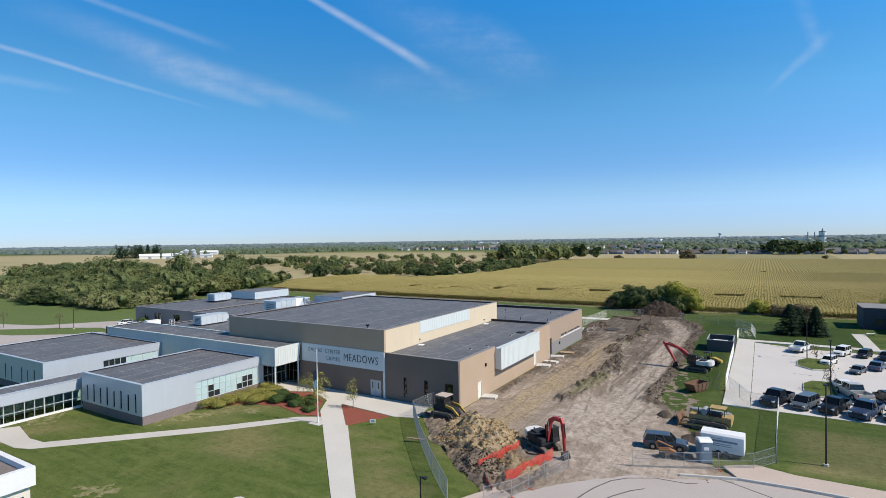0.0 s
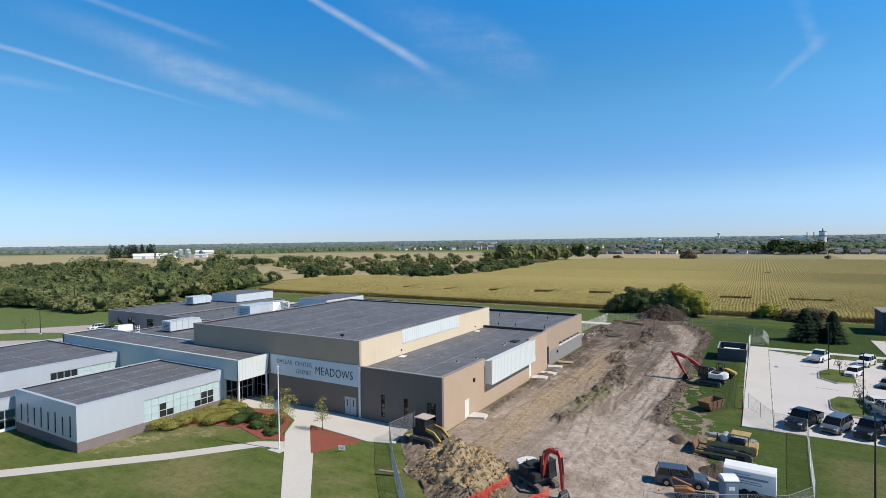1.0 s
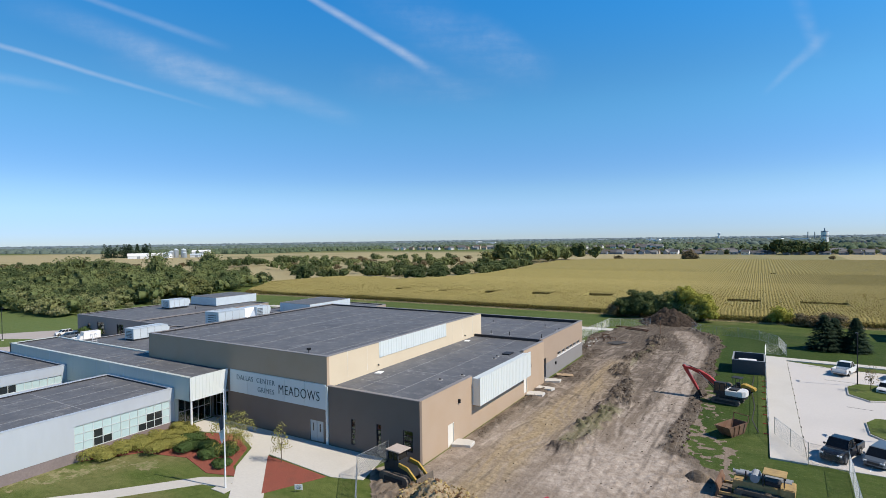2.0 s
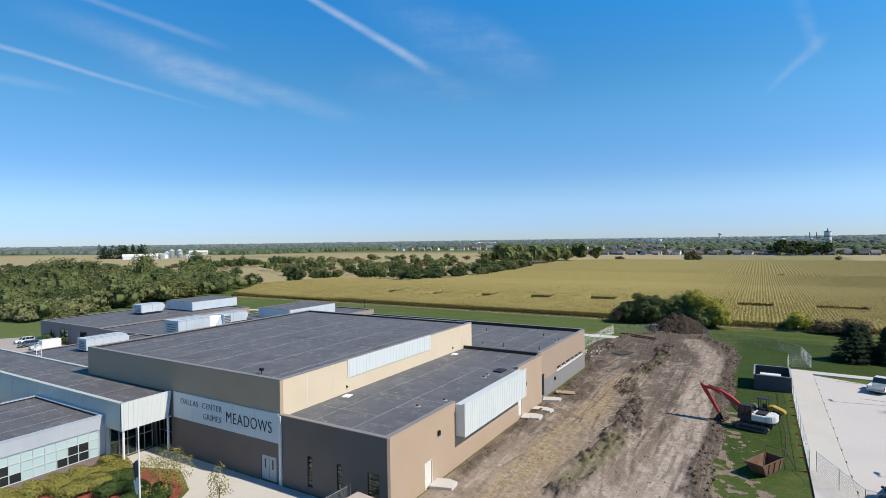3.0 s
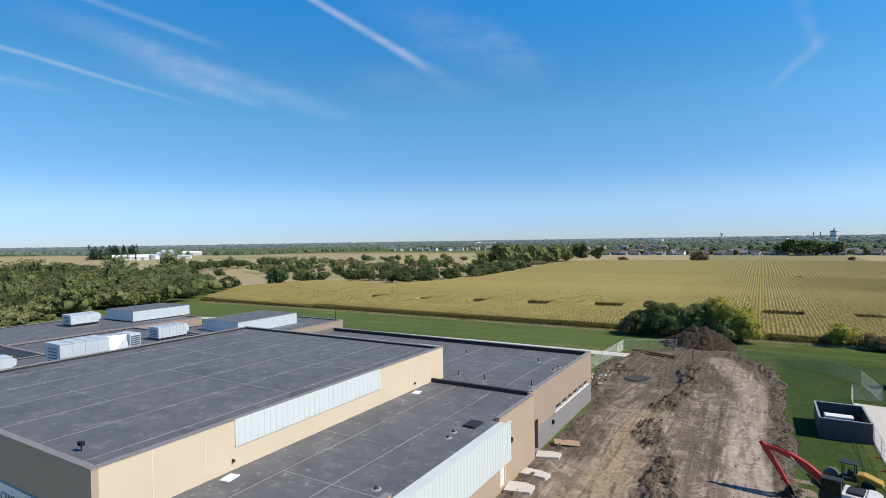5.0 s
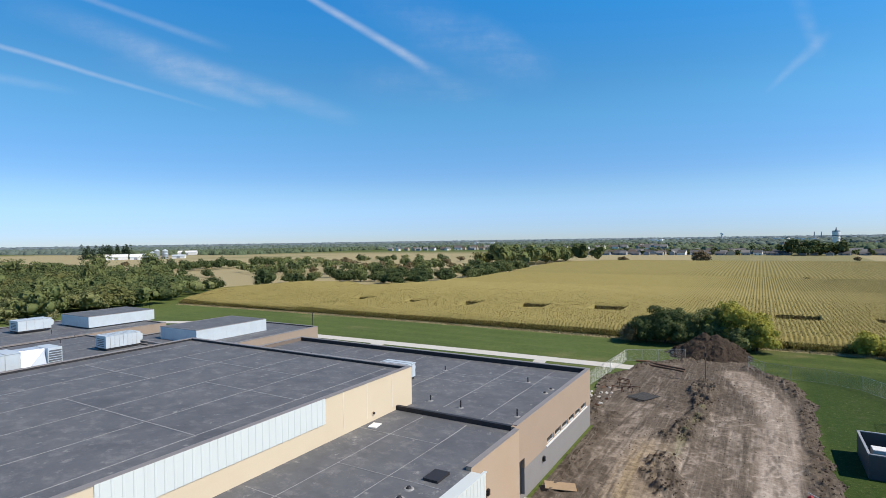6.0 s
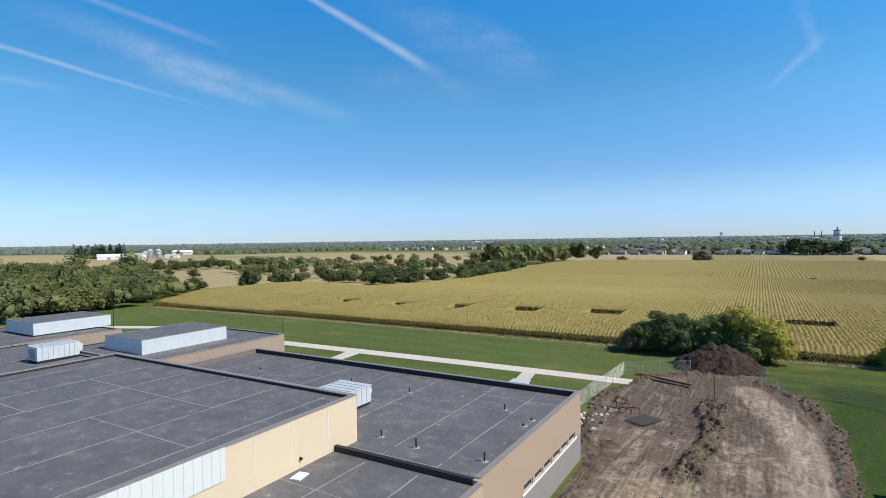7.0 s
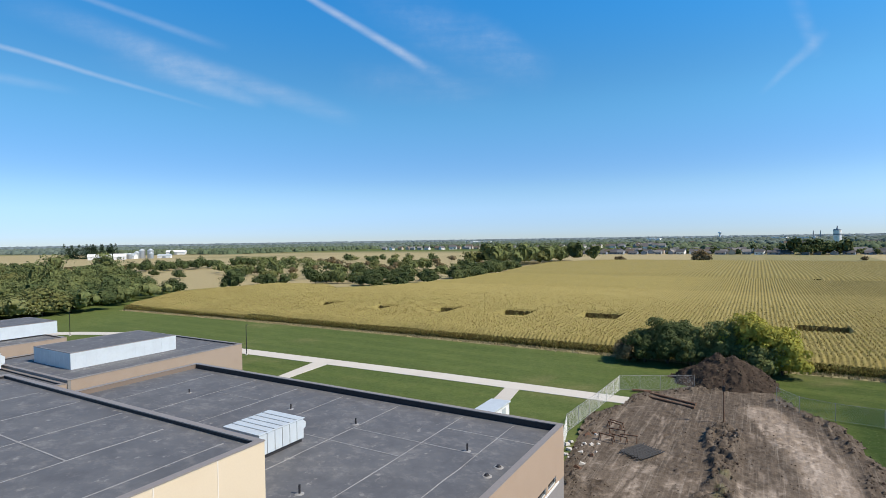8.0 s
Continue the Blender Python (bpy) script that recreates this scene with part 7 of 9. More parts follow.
def car(shape, paint_name, label, group):
    """A car at the origin, nose towards +x, with body, glass, roof, wheels, lamps and mirrors."""
    s = SHAPES[shape]
    L, W, r = s["L"] / 2, s["W"] / 2, s["r"]
    c = thing(shape if shape != "suv" else "sport_utility", label, "car" if shape != "pickup" else "pickup truck", group)
    low, belt, hood = 0.28, s["belt"], s["hood"]

    def ring(x, w, z0, z1):
        return [(x, -w * 0.96, z0), (x, -w, z0 + 0.18), (x, -w, (z0 + z1) / 2), (x, -w * 0.95, z1 - 0.05), (x, -w * 0.86, z1), (x, w * 0.86, z1), (x, w * 0.95, z1 - 0.05), (x, w, (z0 + z1) / 2), (x, w, z0 + 0.18), (x, w * 0.96, z0)]

    g0, g1, t0, t1 = s["glass"]
    rear_top = belt if s["bed"] is None else belt
    rear_x = -L if s["bed"] is None else s["bed"]
    bm = bmesh.new()
    rings = [ring(rear_x, W * 0.90, low + 0.12, rear_top - (0.08 if s["bed"] is None else 0)), ring(rear_x + 0.1, W * 0.97, low, rear_top), ring(-L * 0.3 if s["bed"] is None else rear_x + 0.3, W, low, belt), ring(g1 - 0.15, W, low, belt), ring(g1 + 0.15, W, low, hood),
             ring(L - 0.55, W * 0.98, low, hood - 0.04), ring(L - 0.18, W * 0.93, low, hood - 0.14), ring(L, W * 0.82, low + 0.1, hood - 0.30)]
    loft(bm, rings)
    body = part("body", bm, paint_name, c, smooth=False, bevel=0.06)
    if s["bed"] is not None:
        bm = bmesh.new()
        x0, x1, h = -L, s["bed"] - 0.02, belt - 0.02
        box(bm, x0, x1, -W, W, 0.45, 0.72)
        box(bm, x0, x1, -W, -W + 0.12, 0.72, h)
        box(bm, x0, x1, W - 0.12, W, 0.72, h)
        box(bm, x1 - 0.1, x1, -W + 0.12, W - 0.12, 0.72, h)
        part("cargo_bed", bm, paint_name, c, bevel=0.02)
        bm = bmesh.new()
        box(bm, x0 - 0.04, x0 + 0.05, -W + 0.13, W - 0.13, 0.73, h)
        part("tailgate", bm, paint_name, c, bevel=0.015)
        bm = bmesh.new()
        box(bm, x0 - 0.16, x0 - 0.04, -W * 0.9, W * 0.9, 0.45, 0.62)
        part("bumper", bm, "rim", c, bevel=0.02)
    top = s["top"]
    bw, tw = W * 0.91, W * 0.79
    bm = bmesh.new()
    hexa(bm, [(g0, -bw, belt - 0.02), (g1, -bw, belt - 0.02), (g1, bw, belt - 0.02), (g0, bw, belt - 0.02)], [(t0, -tw, top - 0.05), (t1, -tw, top - 0.05), (t1, tw, top - 0.05), (t0, tw, top - 0.05)])
    part("window_glass", bm, "car_glass", c)
    bm = bmesh.new()
    hexa(bm, [(t0 - 0.03, -tw - 0.02, top - 0.06), (t1 + 0.03, -tw - 0.02, top - 0.06), (t1 + 0.03, tw + 0.02, top - 0.06), (t0 - 0.03, tw + 0.02, top - 0.06)],
         [(t0 + 0.08, -tw * 0.9, top), (t1 - 0.12, -tw * 0.9, top), (t1 - 0.12, tw * 0.9, top), (t0 + 0.08, tw * 0.9, top)])
    part("roof", bm, paint_name, c, bevel=0.03)
    for sgn in (-1, 1):
        for f in (0.0, 0.36, 0.68, 1.0):
            if f == 0.68 and shape == "pickup":
                continue
            xb, xt = g0 + (g1 - g0) * f, t0 + (t1 - t0) * f
            bm = bmesh.new()
            beam(bm, (xb, sgn * (bw + 0.005), belt - 0.03), (xt, sgn * (tw + 0.005), top - 0.05), 0.035, 0.07)
            part("pillar", bm, paint_name, c)
    for x in (L - 0.95, -L + (1.0 if shape != "pickup" else 1.25)):
        for sgn in (-1, 1):
            bm = bmesh.new()
            rod(bm, (x, sgn * (W - 0.22), r), (x, sgn * (W + 0.01), r), r, 18)
            w = part("wheel", bm, "tyre", c)
            bm = bmesh.new()
            rod(bm, (x, sgn * (W - 0.05), r), (x, sgn * (W + 0.025), r), r * 0.62, 12, r * 0.55)
            part("rim", bm, "rim", w)
            bm = bmesh.new()
            for k in range(8):
                a, b = math.pi * k / 8, math.pi * (k + 1) / 8
                q = r + 0.09
                hexa(bm, [(x + math.cos(a) * q, sgn * (W - 0.06), r + math.sin(a) * q), (x + math.cos(b) * q, sgn * (W - 0.06), r + math.sin(b) * q), (x + math.cos(b) * (q - 0.06), sgn * (W - 0.06), r + math.sin(b) * (q - 0.06)), (x + math.cos(a) * (q - 0.06), sgn * (W - 0.06), r + math.sin(a) * (q - 0.06))],
                     [(x + math.cos(a) * q, sgn * (W + 0.015), r + math.sin(a) * q), (x + math.cos(b) * q, sgn * (W + 0.015), r + math.sin(b) * q), (x + math.cos(b) * (q - 0.06), sgn * (W + 0.015), r + math.sin(b) * (q - 0.06)), (x + math.cos(a) * (q - 0.06), sgn * (W + 0.015), r + math.sin(a) * (q - 0.06))])
            bmesh.ops.remove_doubles(bm, verts=bm.verts, dist=0.001)
            part("wheel_arch", bm, "dark", c)
    for sgn in (-1, 1):
        bm = bmesh.new()
        box(bm, L - 0.25, L - 0.03, sgn * W * 0.72 - 0.17, sgn * W * 0.72 + 0.17, hood - 0.36, hood - 0.19)
        part("headlight", bm, "lamp_white", c, bevel=0.02)
        bm = bmesh.new()
        rx = -L
        box(bm, rx - 0.02, rx + 0.14, sgn * W * 0.86 - 0.1, sgn * W * 0.86 + 0.1, belt - 0.38, belt - 0.1)
        part("tail_light", bm, "lamp_red", c, bevel=0.01)
        bm = bmesh.new()
        box(bm, g1 - 0.35, g1 - 0.15, sgn * (W + 0.1) - 0.1, sgn * (W + 0.1) + 0.1, belt + 0.0, belt + 0.16)
        part("side_mirror", bm, paint_name, c, bevel=0.02)
    bm = bmesh.new()
    box(bm, L - 0.1, L + 0.02, -W * 0.5, W * 0.5, hood - 0.5, hood - 0.26)
    part("radiator_grille", bm, "dark", c, bevel=0.01)
    bm = bmesh.new()
    box(bm, -L + 0.3, L - 0.3, -W * 0.8, W * 0.8, 0.2, 0.32)
    part("chassis", bm, "dark", c)
    return c


made_cars = {}
LOT = "cars in the lot"
for shape, col, label, x, y, deg in (
        ("pickup", "paint_black", "black crew-cab pickup parked nose-out by the grass", -2.3, 83.6, -114), ("van", "paint_grey", "dark blue-grey minivan parked nose-out by the grass", 0.5, 83.4, -114), ("pickup", "paint_black", "black crew-cab pickup parked nose-out by the grass", 3.3, 83.4, -114),
        ("pickup", "paint_navy", "dark blue crew-cab pickup parked nose-out", 6.1, 83.0, -114), ("suv", "paint_black", "black sport utility parked nose-out", 8.8, 82.8, -114), ("sedan", "paint_grey", "dark grey sedan parked nose-out", 11.5, 82.8, -114),
        ("pickup", "paint_white", "white pickup parked at the back of the lot", 1.9, 119.4, 68), ("suv", "paint_white", "white sport utility parked at the back of the lot", 7.6, 118.6, -114), ("suv", "paint_black", "black sport utility parked at the back of the lot", 10.5, 118.2, -114),
        ("sedan", "paint_black", "black sedan parked at the back of the lot", 13.3, 117.8, -114), ("suv", "paint_white", "white sport utility beside a grass island", 5.1, 110.2, -114), ("sedan", "paint_grey", "dark grey sedan standing in the lot", 8.1, 105.4, -114),
        ("sedan", "paint_blue", "dark blue sedan standing in the lot", 10.9, 109.2, 68), ("sedan", "paint_white", "white sedan beside a grass island", 5.2, 94.6, 110), ("pickup", "paint_silver", "silver pickup with a covered bed", 5.9, 90.8, 110), ("suv", "paint_black", "black sport utility in the lot", 9.0, 90.6, 110),
        ("sedan", "paint_black", "dark sedan parked at the back of the lot", 16.2, 117.6, -114)):
    m = pose(x, y, 0.05, 0, 0, deg) @ Matrix.Scale(0.94 if shape == "pickup" else 0.86, 4)
    if (shape, col) in made_cars:
        tagged(copy_thing(made_cars[shape, col], m), label)
    else:
        made_cars[shape, col] = car(shape, col, label, LOT)
        made_cars[shape, col].matrix_basis = m
suv_grey = car("suv", "paint_slate", "grey sport utility", "vehicles on the site")
suv_grey.matrix_basis = pose(-11.7, 62.7, 0.08, 0, 0, 10) @ Matrix.Scale(0.82, 4)
tagged(suv_grey, "grey-blue sport utility parked on bare earth", "car", "vehicles on the site")
for x, y, kind, label in ((-142.5, 82.8, ("suv", "paint_white"), "white van parked by the service door"), (-137.2, 81.6, ("van", "paint_grey"), "grey minivan parked by the service door"), (-132.2, 81.4, ("suv", "paint_white"), "white sport utility parked by the service door")):
    tagged(copy_thing(made_cars[kind], pose(x, y, 0.05, 0, 0, -95) @ Matrix.Scale(0.82, 4)), label, "car", "cars at the service drive")
cube_van = thing("box_truck", "white box truck parked by the service door", "truck", "cars at the service drive", pose(-127.6, 80.6, 0.05, 0, 0, -95) @ Matrix.Scale(0.74, 4))
bm = bmesh.new()
box(bm, -2.9, 1.3, -1.15, 1.15, 0.8, 3.1)
part("cargo_box", bm, "white", cube_van, bevel=0.03)
bm = bmesh.new()
side_prism(bm, [(1.35, 0.5), (3.0, 0.5), (3.0, 1.2), (2.4, 1.35), (2.0, 2.1), (1.35, 2.15)], -1.0, 1.0)
part("cab", bm, "paint_white", cube_van, bevel=0.05)
bm = bmesh.new()
box(bm, -2.8, 2.8, -0.5, 0.5, 0.45, 0.8)
part("chassis", bm, "dark", cube_van)
for x in (-1.9, 2.2):
    for sgn in (-1, 1):
        bm = bmesh.new()
        rod(bm, (x, sgn * 0.75, 0.42), (x, sgn * 1.02, 0.42), 0.42, 14)
        part("wheel", bm, "tyre", cube_van)


def stadium(L, h, z0=0.0, n=7):
    """Outline, in x and z, of a crawler track."""
    r = h / 2
    pts = [(L / 2 - r + math.sin(math.pi * k / n) * r, z0 + r - math.cos(math.pi * k / n) * r) for k in range(n + 1)]
    return pts + [(-x, z0 + h - (z - z0)) for x, z in pts]


def crawler(parent, L, h, gauge, wide, n_shoe=26, shoe_mat="track"):
    for sgn in (-1, 1):
        bm = bmesh.new()
        y = sgn * gauge / 2
        side_prism(bm, stadium(L, h), y - wide / 2, y + wide / 2)
        t = part("crawler_track", bm, shoe_mat, parent)
        bm = bmesh.new()
        r = h / 2
        run = 2 * (L - h) + 2 * math.pi * r
        for k in range(n_shoe):
            d = run * k / n_shoe
            if d < L - h:
                x, z, a = -L / 2 + r + d, h, 0
            elif d < L - h + math.pi * r:
                a = (d - (L - h)) / r
                x, z = L / 2 - r + math.sin(a) * r, r + math.cos(a) * r
            elif d < 2 * (L - h) + math.pi * r:
                x, z, a = L / 2 - r - (d - (L - h) - math.pi * r), 0.02, math.pi
            else:
                a = math.pi + (d - 2 * (L - h) - math.pi * r) / r
                x, z = -L / 2 + r + math.sin(a) * r, r + math.cos(a) * r
            beam(bm, (x, y - wide / 2 - 0.02, max(z, 0.03)), (x, y + wide / 2 + 0.02, max(z, 0.03)), 0.07, 0.07)
        tagged(part("track_shoes", bm, shoe_mat, t), kind="stuff")
        bm = bmesh.new()
        box(bm, -L / 2 + h * 0.6, L / 2 - h * 0.6, y - wide / 2 - 0.04, y + wide / 2 + 0.04, h * 0.28, h * 0.7)
        part("track_frame", bm, "dark", t)


def cab_box(parent, x0, x1, y0, y1, z0, z1, frame_mat, rake=0.15):
    """An operator's cab: glass box, posts and roof."""
    bm = bmesh.new()
    hexa(bm, [(x0, y0, z0), (x1, y0, z0), (x1, y1, z0), (x0, y1, z0)], [(x0, y0 + 0.05, z1), (x1 - rake, y0 + 0.05, z1), (x1 - rake, y1 - 0.05, z1), (x0, y1 - 0.05, z1)])
    cab = part("cab", bm, "car_glass", parent)
    for xa, xb, yy, s in ((x0, x0, y0, 1), (x0, x0, y1, -1), (x1, x1 - rake, y0, 1), (x1, x1 - rake, y1, -1), ((x0 + x1) / 2, (x0 + x1) / 2 - rake / 2, y0, 1), ((x0 + x1) / 2, (x0 + x1) / 2 - rake / 2, y1, -1)):
        bm = bmesh.new()
        beam(bm, (xa, yy, z0), (xb, yy + s * 0.05, z1), 0.08, 0.08)
        part("post", bm, frame_mat, cab)
    bm = bmesh.new()
    box(bm, x0 - 0.06, x1 - rake + 0.1, y0 - 0.03, y1 + 0.03, z1 - 0.02, z1 + 0.1)
    part("cab_roof", bm, frame_mat, cab, bevel=0.03)
    bm = bmesh.new()
    box(bm, x0 - 0.01, x1 + 0.01, y0 - 0.012, y1 + 0.012, z0, z0 + 0.5)
    part("door_panel", bm, frame_mat, cab)
    return cab


def arm(parent, name, pts, wide, mat):
    """A bent box-section arm through points (x, z, depth of section)."""
    bm = bmesh.new()
    up, down = [], []
    for i, (x, z, t) in enumerate(pts):
        a, b = pts[max(i - 1, 0)], pts[min(i + 1, len(pts) - 1)]
        dx, dz = b[0] - a[0], b[1] - a[1]
        q = math.hypot(dx, dz)
        nx, nz = -dz / q, dx / q
        up.append((x + nx * t / 2, z + nz * t / 2))
        down.append((x - nx * t / 2, z - nz * t / 2))
    loft(bm, [[(u[0], wide / 2, u[1]), (u[0], -wide / 2, u[1]), (d[0], -wide / 2, d[1]), (d[0], wide / 2, d[1])] for u, d in zip(up, down)])
    return part(name, bm, mat, parent, bevel=0.02)


def ram(parent, p, q, r=0.07):
    p, q = Vector(p), Vector(q)
    mid = p.lerp(q, 0.55)
    bm = bmesh.new()
    rod(bm, p, mid, r, 10)
    cyl = part("hydraulic_cylinder", bm, "dark", parent)
    bm = bmesh.new()
    rod(bm, mid, q, r * 0.55, 8)
    part("piston_rod", bm, "steel", cyl)


def bucket(parent, x, z, w, s, turn, mat="dark"):
    bm = bmesh.new()
    prof = [(0, 0), (0.35, -0.1), (0.75, -0.45), (0.85, -0.9), (0.6, -1.2), (0.15, -1.25)]
    inner = [(px * 0.93 + 0.02, pz * 0.93) for px, pz in prof]
    ca, sa = math.cos(turn), math.sin(turn)
    R = lambda p: (x + s * (p[0] * ca - p[1] * sa), z + s * (p[0] * sa + p[1] * ca))
    o, i = [R(p) for p in prof], [R(p) for p in inner]
    for k in range(len(o) - 1):
        hexa(bm, [(o[k][0], -w / 2, o[k][1]), (o[k + 1][0], -w / 2, o[k + 1][1]), (i[k + 1][0], -w / 2, i[k + 1][1]), (i[k][0], -w / 2, i[k][1])],
             [(o[k][0], w / 2, o[k][1]), (o[k + 1][0], w / 2, o[k + 1][1]), (i[k + 1][0], w / 2, i[k + 1][1]), (i[k][0], w / 2, i[k][1])])
    for y in (-w / 2, w / 2 - 0.03):
        hexa(bm, [(px, y, pz) for px, pz in o], [(px, y + 0.03, pz) for px, pz in o])
    for k in range(5):
        y = -w / 2 + w * (k + 0.5) / 5
        a, b = R((0.15, -1.25)), R((-0.12, -1.3))
        beam(bm, (a[0], y, a[1]), (b[0], y, b[1]), 0.06, 0.06)
    return part("bucket", bm, mat, parent)


def excavator(label, at, house_mat, boom_mat, boom, stick, scoop, side_mat="dark", frame_mat="dark"):
    e = thing("excavator", label, "excavator", "machines on the site", at)
    crawler(e, 3.7, 0.78, 2.1, 0.55)
    bm = bmesh.new()
    box(bm, -0.9, 0.9, -0.85, 0.85, 0.45, 0.8)
    rod(bm, (0, 0, 0.8), (0, 0, 1.0), 0.7, 20)
    part("undercarriage", bm, "dark", e)
    bm = bmesh.new()
    prism(bm, [(-2.1, -1.0), (-2.45, -0.6), (-2.55, 0), (-2.45, 0.6), (-2.1, 1.0), (1.2, 1.25), (1.2, -1.25)], 0.98, 1.25)
    part("turntable", bm, "dark", e, bevel=0.03)
    bm = bmesh.new()
    prism(bm, [(-1.5, -1.22), (-2.1, -1.15), (-2.5, -0.7), (-2.6, 0), (-2.5, 0.7), (-2.1, 1.15), (-1.5, 1.22)], 1.25, 2.05)
    part("counterweight", bm, house_mat, e, bevel=0.08)
    bm = bmesh.new()
    box(bm, -1.48, 0.1, -1.22, 1.22, 1.26, 1.95)
    part("engine_housing", bm, side_mat, e, bevel=0.05)
    bm = bmesh.new()
    box(bm, -1.4, -0.3, -0.75, 0.8, 1.95, 2.14)
    part("engine_cover", bm, "dark", e, bevel=0.04)
    bm = bmesh.new()
    box(bm, 0.15, 1.15, -1.22, -0.45, 1.26, 1.75)
    part("tool_box", bm, side_mat, e, bevel=0.04)
    bm = bmesh.new()
    rod(bm, (-0.9, -0.6, 2.1), (-0.9, -0.6, 2.55), 0.07, 10)
    part("exhaust_pipe", bm, "dark", e)
    cab_box(e, 0.05, 1.55, 0.3, 1.22, 1.26, 2.85, frame_mat)
    arm(e, "boom", boom, 0.42, boom_mat)
    arm(e, "stick", stick, 0.32, boom_mat)
    bx, bz, turn = scoop
    bucket(e, bx, bz, 0.95, 0.85, turn, "dark")
    mid = boom[len(boom) // 2]
    for y in (-0.3, 0.3):
        ram(e, (1.15, y, 1.15), (mid[0], y, mid[1]), 0.08)
    ram(e, (mid[0] + 0.2, 0, mid[1] + mid[2] / 2 + 0.06), (stick[0][0] + 0.1, 0, stick[0][1] + 0.25), 0.07)
    ram(e, (stick[1][0] + 0.28, 0, stick[1][1]), (stick[-1][0] + 0.28, 0, stick[-1][1] + 0.25), 0.06)
    return e


excavator("white excavator with a red boom resting on the grass", pose(-12.0, 96.6, 0.05, 0, 0, 166) @ Matrix.Scale(0.84, 4), "offwhite", "red",
          [(0.9, 1.4, 0.42), (1.7, 2.5, 0.55), (2.7, 3.2, 0.6), (3.8, 3.75, 0.52), (5.0, 4.1, 0.4), (5.9, 4.15, 0.3)], [(6.25, 4.5, 0.3), (5.85, 3.95, 0.48), (4.75, 2.2, 0.38), (4.05, 1.05, 0.26)], (4.05, 1.0, -0.55), "offwhite")
excavator("red excavator with white panels dug in at a pit", pose(-21.9, 57.2, -0.05, 0, 0, -30) @ Matrix.Scale(0.80, 4), "offwhite", "red",
          [(0.9, 1.4, 0.4), (1.05, 2.9, 0.5), (1.45, 3.9, 0.52), (2.2, 4.4, 0.45), (3.3, 4.4, 0.3)], [(3.2, 4.7, 0.28), (3.5, 4.15, 0.44), (3.75, 2.5, 0.36), (3.8, 1.1, 0.24)], (3.8, 1.05, -0.35), "dark", frame_mat="dark")

# tracked loader beside the dirt heap
M["dusty"] = material("dusty_paint", (0.50, 0.42, 0.36), 0.85, 0.15, 6, 1.0, 0.05, tint=(0.40, 0.32, 0.26))
ld = thing("track_loader", "yellow tracked loader with a dusty canopy", "loader", "machines on the site", pose(-34.5, 60.3, 0.05, 0, 0, -6) @ Matrix.Scale(0.93, 4))
crawler(ld, 3.3, 0.95, 1.8, 0.5)
bm = bmesh.new()
side_prism(bm, [(-1.5, 0.6), (-1.6, 1.5), (-0.6, 1.6), (0.3, 1.5), (1.5, 1.45), (1.6, 0.7)], -0.6, 0.6)
part("body", bm, "dark", ld, bevel=0.04)
cab_box(ld, -1.0, 0.25, -0.65, 0.65, 1.5, 2.65, "dark")
bm = bmesh.new()
box(bm, -1.2, 0.5, -0.8, 0.8, 2.75, 2.85)
part("canopy", bm, "dusty", ld, "dusty pale tan canopy roof", bevel=0.03)
for y in (-0.75, 0.75):
    bm = bmesh.new()
    loft(bm, [[(x, y + 0.09, z + t), (x, y - 0.09, z + t), (x, y - 0.09, z - t), (x, y + 0.09, z - t)] for x, z, t in ((0.4, 1.75, 0.14), (1.4, 1.55, 0.18), (2.2, 0.9, 0.16), (2.7, 0.55, 0.12))])
    part("lift_arm", bm, "yellow", ld)
    ram(ld, (0.9, y * 0.8, 1.0), (2.0, y * 0.8, 1.1), 0.06)
bm = bmesh.new()
side_prism(bm, [(2.6, 0.25), (2.65, 1.15), (2.75, 1.15), (2.8, 0.35), (3.7, 0.22), (3.7, 0.15)], -1.15, 1.15)
part("bucket", bm, "track", ld, bevel=0.015)

# old bulldozer with a winch boom
bz = thing("bulldozer", "weathered yellow bulldozer with a load on top", "bulldozer", "machines on the site", pose(-8.5, 70.7, 0.05, 0, 0, 174) @ Matrix.Scale(0.9, 4))
crawler(bz, 4.0, 1.05, 1.9, 0.55)
bm = bmesh.new()
side_prism(bm, [(-2.3, 0.7), (-2.3, 1.45), (-1.0, 1.55), (0.0, 1.6), (2.1, 1.55), (2.2, 0.75)], -0.65, 0.65)
part("body", bm, "yellow_worn", bz, bevel=0.04)
bm = bmesh.new()
box(bm, -2.35, -1.3, -0.95, 0.95, 1.1, 1.75)
part("fuel_tank", bm, "yellow_worn", bz, bevel=0.06)
bm = bmesh.new()
box(bm, -1.3, -0.2, -0.5, 0.5, 1.55, 1.95)
part("seat", bm, "dark", bz, bevel=0.06)
for x in (-1.6, -0.1):
    for y in (-0.75, 0.75):
        bm = bmesh.new()
        rod(bm, (x, y * 0.85, 1.5), (x, y * 0.85, 2.56), 0.05, 8)
        part("post", bm, "dark", bz)
bm = bmesh.new()
box(bm, -1.75, -0.05, -0.75, 0.75, 2.55, 2.63)
part("canopy", bm, "yellow_worn", bz, bevel=0.03)
bm = bmesh.new()
rod(bm, (0.5, -0.7, 2.0), (0.5, 0.7, 2.0), 0.35, 14)
part("drum", bm, "siding_grey", bz)
for y, L in ((-0.85, 2.6), (-0.6, 3.0), (-0.35, 2.8)):
    bm = bmesh.new()
    rod(bm, (-2.9 + 0.3 * L, y - 0.2, 1.72), (-1.6 + 1.3 * L, y - 0.1, 1.80), 0.15, 12)
    part("pipe", bm, "siding_grey", bz, "grey plastic pipe lying on the machine")
bm = bmesh.new()
